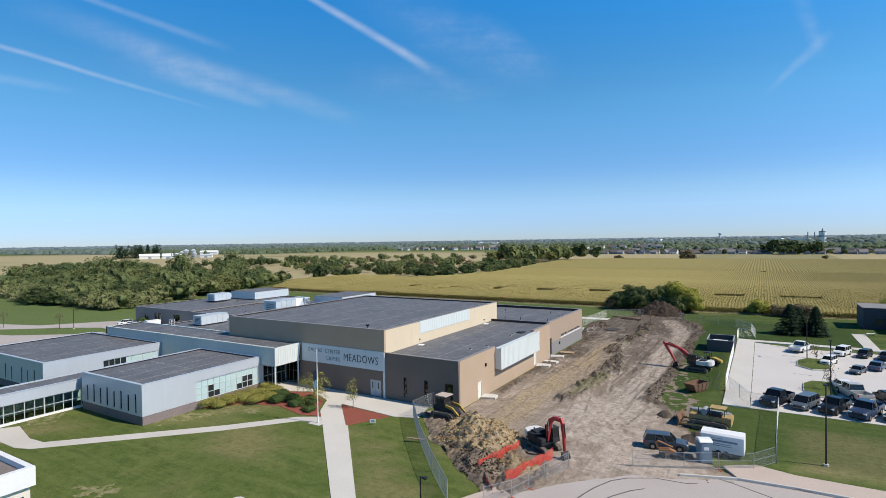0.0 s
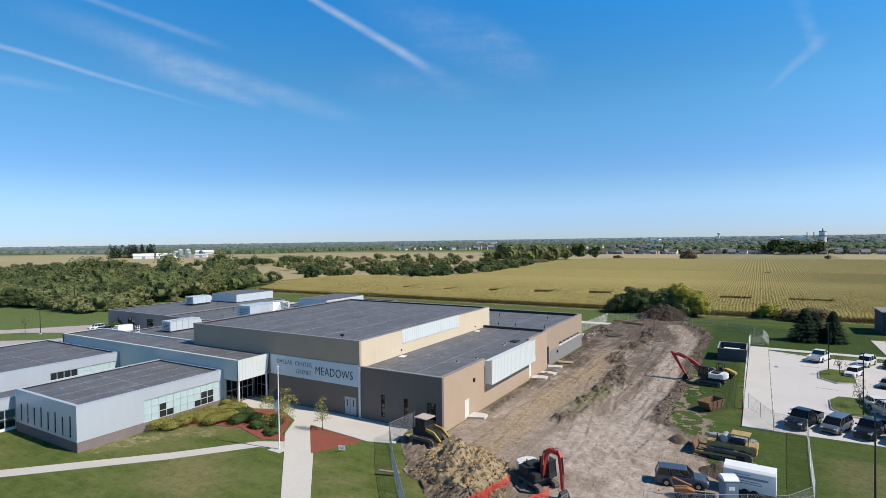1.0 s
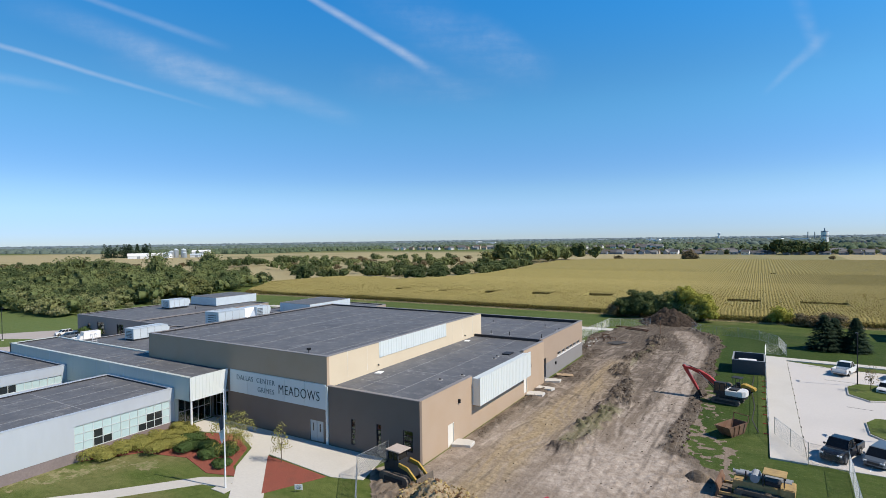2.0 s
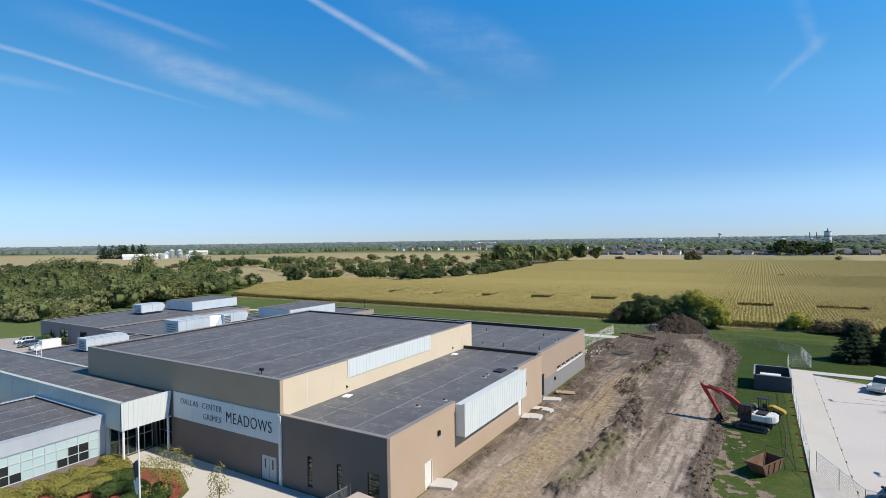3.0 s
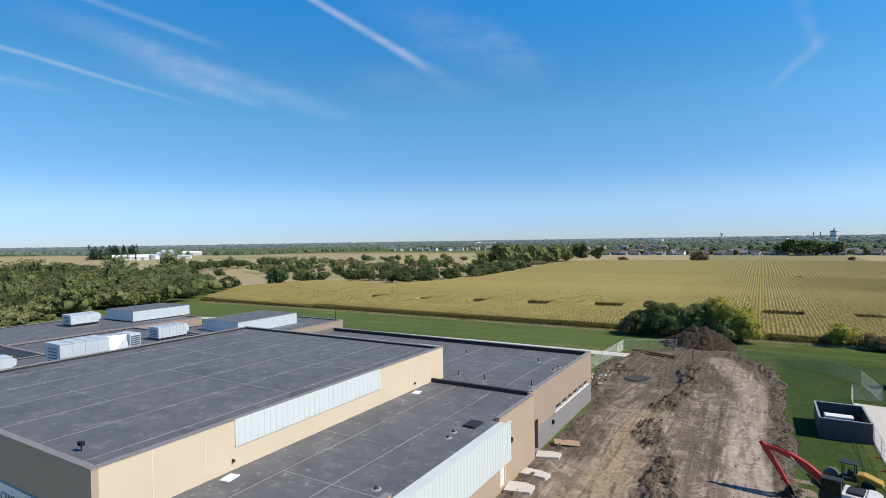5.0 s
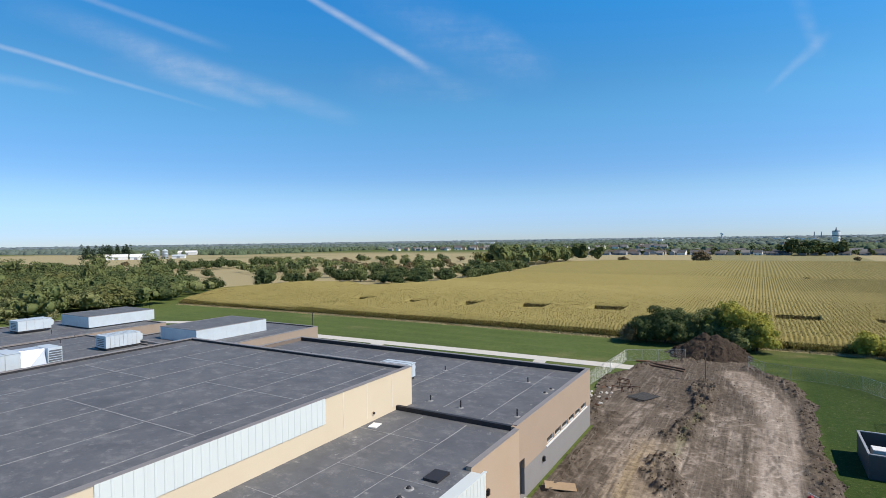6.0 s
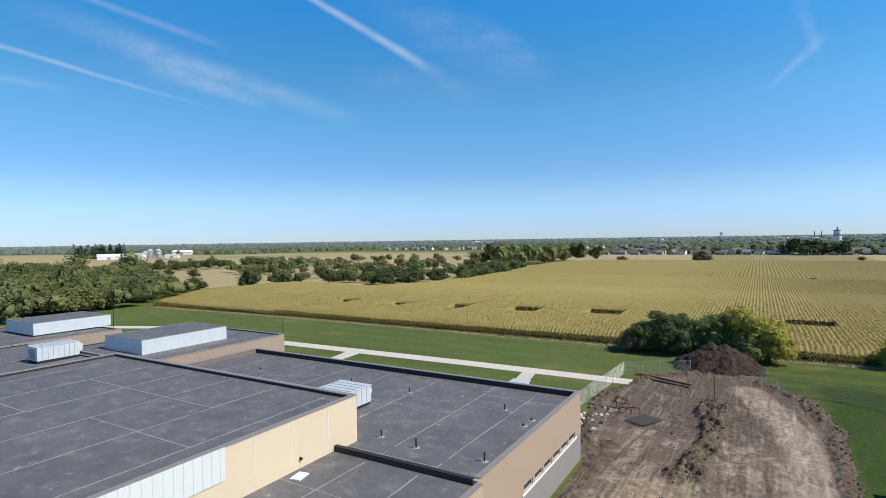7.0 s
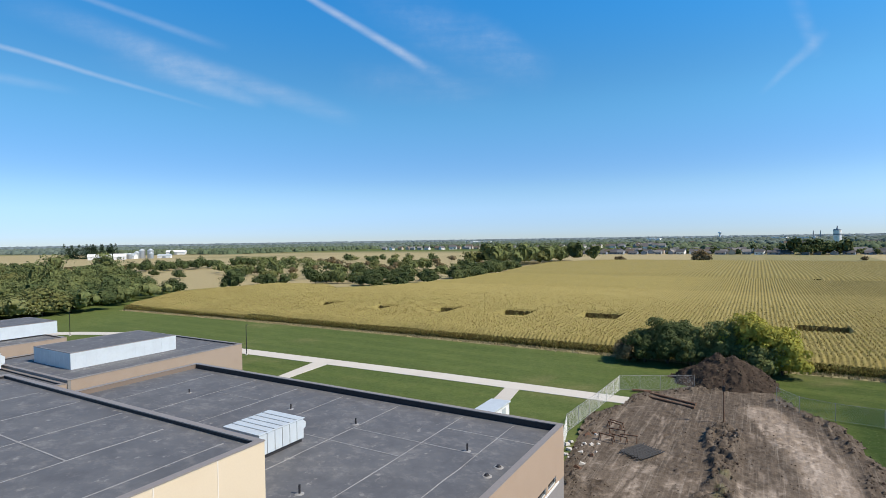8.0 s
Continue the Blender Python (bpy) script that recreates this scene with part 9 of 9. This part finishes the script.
# walled enclosure with its pump unit
M["slate_panel"] = material("dark_slate_panel", (0.055, 0.06, 0.07), 0.6, 0.15, 4, 0.8, 0.05)
en = thing("utility_enclosure", "open-topped enclosure of dark panels on the grass", "enclosure", "", pose(0, 0, 0))
for x0, x1, y0, y1 in ((-12.2, -8.05, 112.9, 113.0), (-12.2, -8.05, 118.9, 119.0), (-12.2, -12.1, 113.0, 118.9), (-8.15, -8.05, 113.0, 118.9)):
    bm = bmesh.new()
    box(bm, x0, x1, y0, y1, 0, 1.95)
    w = part("wall", bm, "slate_panel", en)
    bm = bmesh.new()
    box(bm, x0 - 0.04, x1 + 0.04, y0 - 0.04, y1 + 0.04, 1.95, 2.02)
    part("cap", bm, "siding_grey", w)
pu = thing("pump_unit", "white box-shaped plant unit in the enclosure", "plant unit", "", pose(-10.3, 116.6, 0))
bm = bmesh.new()
box(bm, -1.2, 1.2, -0.6, 0.6, 0.1, 1.4)
part("casing", bm, "white", pu, bevel=0.03)
bm = bmesh.new()
box(bm, -0.9, 0.3, -0.62, -0.59, 0.4, 1.0)
part("louvre", bm, "grille", pu)
bm = bmesh.new()
box(bm, -1.3, 1.3, -0.7, 0.7, 0, 0.1)
part("plinth", bm, "concrete", pu)

# islands in the lot
for pts in ([(0.7, 106.5), (1.0, 110.6), (2.4, 112.8), (5.6, 113.0), (5.0, 105.2), (2.6, 104.2)], [(0.7, 91.0), (0.9, 95.0), (2.0, 97.0), (4.2, 97.2), (4.4, 89.0), (2.4, 88.6)]):
    isl = thing("lot_island", "grass island with a concrete kerb in the lot", "island", "islands in the lot")
    bm = bmesh.new()
    prism(bm, pts, 0.04, 0.2)
    part("kerb", bm, "concrete", isl, bevel=0.03)
    cxm, cym = sum(p[0] for p in pts) / 6, sum(p[1] for p in pts) / 6
    bm = bmesh.new()
    prism(bm, [(cxm + (x - cxm) * 0.92, cym + (y - cym) * 0.95) for x, y in pts], 0.1, 0.24)
    part("grass", bm, "grass", isl)
bm = bmesh.new()
for k in range(12):
    box(bm, -5.0, -4.93, 84 + k * 3.2, 84.35 + k * 3.2, 0.05, 0.12)
tagged(part("wheel_stops", bm, "joint"), "dark drain slots along the lot's kerb", "kerb", kind="stuff")
for k in range(8):
    x = -3.7 + k * 2.7
    bm = bmesh.new()
    hexa(bm, [(x + 0.3, 80.8, 0.05), (x + 0.4, 80.8, 0.05), (x + 1.7, 86, 0.05), (x + 1.6, 86, 0.05)], [(x + 0.3, 80.8, 0.056), (x + 0.4, 80.8, 0.056), (x + 1.7, 86, 0.056), (x + 1.6, 86, 0.056)])
    tagged(part("stall_line", bm, "white"), "white painted stall line", "road marking", "stall lines", "structure")
cracks("sealed_crack", [[(-2.6, 122.2), (60, 119.4)], [(-1, 114), (3, 113.6)], [(0, 101), (2.4, 100.6)]], 0.053, "dark joints in the parking lot")
cracks("hose", [[(-9.4, 112), (-9.6, 104), (-9.2, 96), (-9.4, 91), (-8.8, 87)]], 0.03, "black hose lying in the grass")

# dark flat-roofed house beyond the lot
hs = thing("house", "dark flat-roofed house in two stepped blocks", "house")
for x0, x1, y0, y1, z in ((14.6, 34, 151.0, 160.0, 4.6), (19.6, 34, 145.4, 150.96, 3.4)):
    bm = bmesh.new()
    box(bm, x0, x1, y0, y1, 0, z - 0.12)
    hw = part("wall", bm, "siding_dark", hs)
    bm = bmesh.new()
    box(bm, x0 - 0.25, x1 + 0.25, y0 - 0.25, y1 + 0.02, z - 0.12, z)
    part("roof", bm, "shingle_light", hs, bevel=0.02)
    for k in range(3):
        bm = bmesh.new()
        box(bm, x0 + 2 + k * 4, x0 + 3.4 + k * 4, y0 - 0.03, y0 + 0.05, 1.0, 2.3)
        part("window", bm, "blind", hw)
bn = thing("bench", "pale bench on the path to the house", "bench", "", pose(14.6, 142.2, 0, 0, 0, 20))
bm = bmesh.new()
box(bm, -0.8, 0.8, -0.22, 0.22, 0.42, 0.48)
part("seat", bm, "white", bn, bevel=0.01)
for x in (-0.6, 0.6):
    bm = bmesh.new()
    box(bm, x - 0.05, x + 0.05, -0.2, 0.2, 0, 0.42)
    part("leg", bm, "steel", bn)

# cream building at the corner of the lawn
cb = thing("cream_building", "low cream building with a gravelled flat roof", "building")
bm = bmesh.new()
box(bm, -72, -48.5, 4, 25.7, 0, 3.25)
part("wall", bm, "beige", cb, "cream block wall")
bm = bmesh.new()
for a, b, c, d in ((-72, -48.2, 25.55, 25.95), (-48.6, -48.2, 4, 25.55), (-72, -71.6, 4, 25.55), (-71.6, -48.6, 4, 4.4)):
    box(bm, a, b, c, d, 3.25, 4.6)
bmesh.ops.remove_doubles(bm, verts=bm.verts, dist=0.001)
part("fascia", bm, "white", cb, "broad white fascia")
bm = bmesh.new()
box(bm, -71.6, -48.6, 4.4, 25.55, 3.26, 4.2)
part("roof", bm, "gravel", cb)
bm = bmesh.new()
for k in range(9):
    box(bm, -48.5, -48.46, 5 + k * 2.3, 6.9 + k * 2.3, 1.2, 2.6)
tagged(part("window", bm, "blind", cb), kind="stuff")


# ---- plant on the roofs ----
def roof_unit(x0, x1, y0, y1, z0, z1, label="pale metal air-handling unit on a flat roof", hood=True, ribs=1.1):
    t = thing("roof_unit", label, "air handler", "roof units")
    bm = bmesh.new()
    box(bm, x0 + 0.1, x1 - 0.1, y0 + 0.1, y1 - 0.1, z0, z0 + 0.25)
    part("curb", bm, "flash_shade", t)
    bm = bmesh.new()
    box(bm, x0, x1, y0, y1, z0 + 0.25, z1 - 0.06)
    cas = part("casing", bm, "unit", t, bevel=0.02)
    bm = bmesh.new()
    box(bm, x0 - 0.05, x1 + 0.05, y0 - 0.05, y1 + 0.05, z1 - 0.06, z1)
    part("lid", bm, "unit", t, bevel=0.01)
    n = max(2, int((y1 - y0) / ribs))
    for k in range(1, n):
        y = y0 + (y1 - y0) * k / n
        bm = bmesh.new()
        box(bm, x1 - 0.005, x1 + 0.02, y - 0.02, y + 0.02, z0 + 0.28, z1 - 0.08)
        part("panel_rib", bm, "steel", cas)
        bm = bmesh.new()
        box(bm, x0, x1, y - 0.03, y + 0.03, z1 - 0.01, z1 + 0.03)
        part("lid_seam", bm, "steel", cas)
    for k in range(5):
        z = z0 + 0.5 + k * (z1 - z0 - 0.8) / 5
        bm = bmesh.new()
        box(bm, x0 + (x1 - x0) * 0.2, x1 - (x1 - x0) * 0.2, y0 - 0.03, y0 + 0.01, z, z + 0.12)
        part("louvre_slat", bm, "grille", cas)
    if hood:
        bm = bmesh.new()
        a, b = x0 + (x1 - x0) * 0.1, x1 - (x1 - x0) * 0.1
        hexa(bm, [(a, y1, z0 + 0.55), (b, y1, z0 + 0.55), (b, y1 + 0.5, z0 + 0.8), (a, y1 + 0.5, z0 + 0.8)], [(a, y1, z1 - 0.1), (b, y1, z1 - 0.1), (b, y1 + 0.55, z1 - 0.5), (a, y1 + 0.55, z1 - 0.5)])
        part("intake_hood", bm, "unit", t)
    return t


roof_unit(-53.3, -49.9, 100.6, 104.4, 5.5, 7.15, ribs=0.6)
roof_unit(-105.6, -102.7, 101.2, 106.3, 4.0, 6.1, ribs=0.6)
roof_unit(-136.0, -132.6, 101.6, 106.8, 4.2, 6.3)
roof_unit(-100.3, -97.7, 73.4, 79.3, 4.1, 6.1)
tall_unit = roof_unit(-84.6, -81.3, 77.5, 82.6, 6.8, 9.3, "pale metal air-handling unit on a raised steel frame", hood=False)
for x, y in ((-84.4, 77.8), (-81.6, 77.8), (-84.4, 82.3), (-81.6, 82.3)):
    bm = bmesh.new()
    beam(bm, (x, y, 4.1), (x, y, 6.82), 0.16, 0.16)
    part("support_leg", bm, "steel", tall_unit)
dk = thing("roof_duct", "pale metal duct section with a louvre and a raised frame", "duct", "roof units")
bm = bmesh.new()
box(bm, -84.2, -81.35, 84.9, 86.2, 6.9, 9.25)
part("casing", bm, "unit", dk, bevel=0.03)
bm = bmesh.new()
hexa(bm, [(-84.2, 82.66, 6.9), (-81.35, 82.66, 6.9), (-81.35, 84.88, 6.9), (-84.2, 84.88, 6.9)], [(-84.2, 82.66, 9.2), (-82.6, 82.66, 9.2), (-82.0, 84.88, 9.2), (-84.2, 84.88, 9.2)])
part("sloped_section", bm, "metal", dk)
for k in range(8):
    bm = bmesh.new()
    box(bm, -81.36, -81.30, 85.0, 86.1, 7.2 + k * 0.24, 7.34 + k * 0.24)
    part("louvre_slat", bm, "grille", dk)
for x, y in ((-84.0, 83.2), (-81.6, 83.2), (-84.0, 85.8), (-81.6, 85.8)):
    bm = bmesh.new()
    beam(bm, (x, y, 4.1), (x, y, 6.92), 0.16, 0.16)
    part("support_leg", bm, "steel", dk)
for x, y, z, h in ((-48.9, 108.7, 5.5, 0.55), (-44.5, 98.7, 5.5, 0.6), (-41.2, 98.2, 5.5, 0.75), (-36.2, 98.4, 5.5, 0.7), (-39.2, 108.2, 5.5, 0.6), (-56, 109, 5.5, 0.5), (-68.0, 108, 5.5, 0.4), (-112, 98, 3.9, 0.6), (-116, 101, 3.9, 0.7), (-108, 92, 3.9, 0.5), (-126, 104, 4.2, 0.8), (-119, 104.5, 3.9, 0.7)):
    v = thing("vent_pipe", "dark vent pipe through the roof membrane", "vent", "roof vents", pose(x, y, z))
    bm = bmesh.new()
    rod(bm, (0, 0, 0), (0, 0, h * 0.85), 0.06, 8)
    part("pipe", bm, "flash_shade", v)
    bm = bmesh.new()
    rod(bm, (0, 0, 0), (0, 0, 0.04), 0.26, 12, 0.12)
    part("boot", bm, "seam", v)
for x, y, z in ((-36.4, 106.9, 5.5), (-36.5, 105.5, 5.5), (-36.4, 82.6, 5.62), (-36.6, 83.8, 5.62), (-37.2, 71.2, 5.62), (-36.0, 73.8, 5.62)):
    v = thing("roof_drain", "round dark roof drain", "drain", "roof drains", pose(x, y, z))
    bm = bmesh.new()
    rod(bm, (0, 0, 0), (0, 0, 0.05), 0.32, 14, 0.26)
    part("ring", bm, "seam", v)
    bm = bmesh.new()
    rod(bm, (0, 0, 0.05), (0, 0, 0.16), 0.17, 12, 0.1)
    part("strainer", bm, "flash_shade", v)
hp = thing("roof_hatch", "open dark roof hatch in the low roof", "hatch", "", pose(-36.0, 85.8, 5.62))
bm = bmesh.new()
box(bm, -0.5, 0.5, -0.7, 0.7, 0, 0.16)
part("curb", bm, "flash_shade", hp)
fl = thing("floodlight", "black floodlight on the gymnasium parapet", "floodlight", "", pose(-49.2, 64.6, 8.52) @ Matrix.Scale(0.7, 4))
bm = bmesh.new()
rod(bm, (0, 0, 0), (0, 0, 0.5), 0.05, 8)
part("bracket", bm, "blackmetal", fl)
bm = bmesh.new()
box(bm, -0.3, 0.1, -0.18, 0.18, 0.45, 0.75)
box(bm, 0.14, 0.3, -0.16, 0.16, 0.45, 0.8)
part("head", bm, "blackmetal", fl, bevel=0.03)
for x, y in ((-45.1, 71.5), (-45.1, 91.9)):
    pv = thing("roof_paver", "pale splash block on the low roof", "paver", "splash blocks", pose(x + 0.45, y - 0.9, 5.62, 0, 0, 12))
    bm = bmesh.new()
    box(bm, -0.35, 0.35, -0.5, 0.5, 0, 0.08)
    part("block", bm, "white", pv, bevel=0.01)
    sc = thing("scupper", "small dark overflow outlet in the wall", "scupper", "scuppers", pose(GX1, y, 6.25))
    bm = bmesh.new()
    rod(bm, (-0.02, 0, 0), (0.16, 0, -0.05), 0.085, 10)
    part("outlet", bm, "flash_shade", sc)
for x, y, z, a in ((LX, 70.4, 4.0, 0), (LX, 89.6, 3.5, 0), (-34.9, 100.6, 1.6, 0)):
    wp = thing("wall_light", "small dark wall light", "wall light", "wall lights", pose(x, y, z))
    bm = bmesh.new()
    box(bm, -0.02, 0.18, -0.14, 0.14, -0.2, 0.2)
    part("housing", bm, "blackmetal", wp, bevel=0.03)
ladder = thing("roof_ladder", "pale roof access ladder with hoops", "ladder", "", pose(-96.6, 66.9, 4.1))
for y in (-0.3, 0.3):
    bm = bmesh.new()
    rod(bm, (0, y, 0), (0, y, 2.3), 0.035, 6)
    rod(bm, (0, y, 2.3), (-0.6, y, 2.3), 0.035, 6)
    rod(bm, (-0.6, y, 2.3), (-0.6, y, 1.7), 0.035, 6)
    part("rail", bm, "white", ladder)
for k in range(6):
    bm = bmesh.new()
    rod(bm, (0, -0.3, 0.25 + 0.35 * k), (0, 0.3, 0.25 + 0.35 * k), 0.025, 6)
    part("rung", bm, "white", ladder)

# odds and ends on the bare earth
for x, y, w, d, t in ((-33.6, 69.6, 2.0, 1.6, 10), (-33.4, 88.6, 2.2, 1.7, 8), (-33.2, 91.6, 2.4, 1.2, -6), (-33.6, 95.8, 2.2, 1.4, 12)):
    st = thing("concrete_pad", "pale broken concrete pad at a side door", "concrete pad", "door pads", pose(x, y, 0.03, 1.5, -2, t))
    bm = bmesh.new()
    prism(bm, [(-w / 2, -d / 2), (w / 2 * 0.9, -d / 2 * 0.85), (w / 2, d / 2 * 0.6), (w * 0.1, d / 2), (-w / 2, d / 2 * 0.9)], 0.0, 0.3)
    part("slab", bm, "concrete", st, bevel=0.02)
ply = thing("plywood_sheet", "weathered plywood sheet on the ground", "plywood", "", pose(-33.0, 99.2, 0.32, 3, 4, 24))
bm = bmesh.new()
box(bm, -1.2, 1.2, -0.6, 0.6, 0, 0.03)
part("sheet", bm, "wood", ply)
rb = thing("rebar_stack", "stack of dark steel reinforcing bars", "rebar", "", pose(-32.5, 125.8, 0.2, 0, 0, 62))
for k in range(16):
    bm = bmesh.new()
    rod(bm, (-0.2 * (k % 3), -1.1 + k * 0.15, 0.05), (3.0 - 0.3 * (k % 2), -1.1 + k * 0.15, 0.05 + 0.01 * (k % 3)), 0.05, 6)
    part("bar", bm, "dark", rb)
wr = random.Random(8)
for k in range(6):
    x, y = -34.6 + wr.uniform(-1.2, 1.2), 130.5 + wr.uniform(-2.2, 2.2)
    tz = thing("timber_trestle", "low timber trestle on the bare earth", "trestle", "trestles", pose(x, y, 0.1, 0, 0, wr.uniform(-30, 30)))
    bm = bmesh.new()
    beam(bm, (-0.8, 0, 0.6), (0.8, 0, 0.6), 0.09, 0.09)
    part("top_rail", bm, "rust", tz)
    for sx_ in (-0.7, 0.7):
        for s_ in (-0.25, 0.25):
            bm = bmesh.new()
            beam(bm, (sx_, s_, 0), (sx_, 0, 0.58), 0.06, 0.06)
            part("leg", bm, "rust", tz)
for k in range(26):
    x, y = -37.0 + wr.uniform(-1.4, 1.6), 124 + wr.uniform(-5, 6)
    db = thing("rubble_block", "broken pale rubble beside the fence", "rubble", "rubble by the fence", pose(x, y, 0.12, wr.uniform(-20, 20), wr.uniform(-20, 20), wr.uniform(0, 180)))
    bm = bmesh.new()
    s = wr.uniform(0.12, 0.4)
    hexa(bm, [(-s, -s * 0.5, -0.08), (s * 0.8, -s * 0.6, -0.08), (s, s * 0.5, -0.08), (-s * 0.7, s * 0.6, -0.08)], [(-s * 0.8, -s * 0.4, s * 0.5), (s * 0.6, -s * 0.5, s * 0.4), (s * 0.8, s * 0.4, s * 0.55), (-s * 0.5, s * 0.5, s * 0.45)])
    part("block", bm, "concrete" if k % 3 else "rust", db)
for x, y, L, t in ((-32.0, 145.0, 6.5, -24), (-31.6, 143.4, 5.5, -22), (-35.4, 146.6, 2.2, 10)):
    lg = thing("pipe_length", "rusty pipe lying at the end of the site", "pipe", "pipes on the site", pose(x, y, 0.2, 0, 0, t))
    bm = bmesh.new()
    rod(bm, (-L / 2, 0, 0), (L / 2, 0, 0.02), 0.14, 10)
    part("tube", bm, "rust", lg)
lp = thing("timber_plank", "pale timber plank on the heap's edge", "plank", "", pose(-33.6, 52.7, 0.3, 0, 4, 20))
bm = bmesh.new()
box(bm, -0.9, 0.9, -0.14, 0.14, 0, 0.1)
part("board", bm, "wood", lp)
lb = thing("timber_plank", "pale timber beam lying on the lawn", "plank", "", pose(-10.2, 122.4, 0.05, 0, 0, -4))
bm = bmesh.new()
box(bm, -1.5, 1.5, -0.14, 0.14, 0, 0.12)
part("board", bm, "wood", lb)
sd = thing("door_canopy", "small white canopy over a back door", "canopy", "", pose(-48.0, 115.6, 0))
bm = bmesh.new()
box(bm, -1.1, 1.1, -0.9, 0.9, 2.35, 2.5)
part("roof", bm, "white", sd, bevel=0.02)
for x in (-1.0, 1.0):
    bm = bmesh.new()
    box(bm, x - 0.05, x + 0.05, 0.75, 0.85, 0, 2.35)
    part("post", bm, "white", sd)
stone = thing("boulder", "pale flat boulder in the lawn", "boulder", "", pose(-39.0, 35.8, 0))
bm = bmesh.new()
bmesh.ops.create_icosphere(bm, subdivisions=2, radius=0.6)
for v in bm.verts:
    v.co = Vector((v.co.x * 1.2, v.co.y * 0.8, max(v.co.z, -0.1) * 0.5)) * (1 + 0.25 * noise.noise(v.co * 2))
part("stone", bm, "concrete", stone)
gl = thing("soccer_goal", "white soccer goal frame on the far field", "goal", "", pose(-266, 104, 0, 0, 0, 70))
bm = bmesh.new()
for a, b in (((-3.6, 0, 0), (-3.6, 0, 2.4)), ((3.6, 0, 0), (3.6, 0, 2.4)), ((-3.6, 0, 2.4), (3.6, 0, 2.4)), ((-3.6, 0, 2.4), (-3.6, 1.8, 0)), ((3.6, 0, 2.4), (3.6, 1.8, 0))):
    rod(bm, a, b, 0.07, 6)
part("goal_frame", bm, "white", gl)

# white shed on the concrete spur behind the school
wsd = thing("storage_shed", "small white storage shed with a low pale roof", "shed", "", pose(-46.2, 125.2, 0.04))
bm = bmesh.new()
box(bm, -1.0, 1.0, -3.5, 3.5, 0, 2.2)
wsw = part("wall", bm, "white", wsd, bevel=0.01)
bm = bmesh.new()
hexa(bm, [(-1.12, -3.62, 2.2), (1.12, -3.62, 2.2), (1.12, 3.62, 2.2), (-1.12, 3.62, 2.2)], [(-1.12, -3.62, 2.28), (1.12, -3.62, 2.36), (1.12, 3.62, 2.36), (-1.12, 3.62, 2.28)])
part("roof", bm, "unit", wsd, bevel=0.01)
bm = bmesh.new()
box(bm, 0.99, 1.03, 1.6, 2.5, 0.05, 1.95)
part("door", bm, "greydoor", wsw)
for y in (-3.4, -1.7, 0.0, 3.4):
    bm = bmesh.new()
    box(bm, 0.99, 1.02, y - 0.04, y + 0.04, 0.05, 2.18)
    part("panel_rib", bm, "steel", wsw)
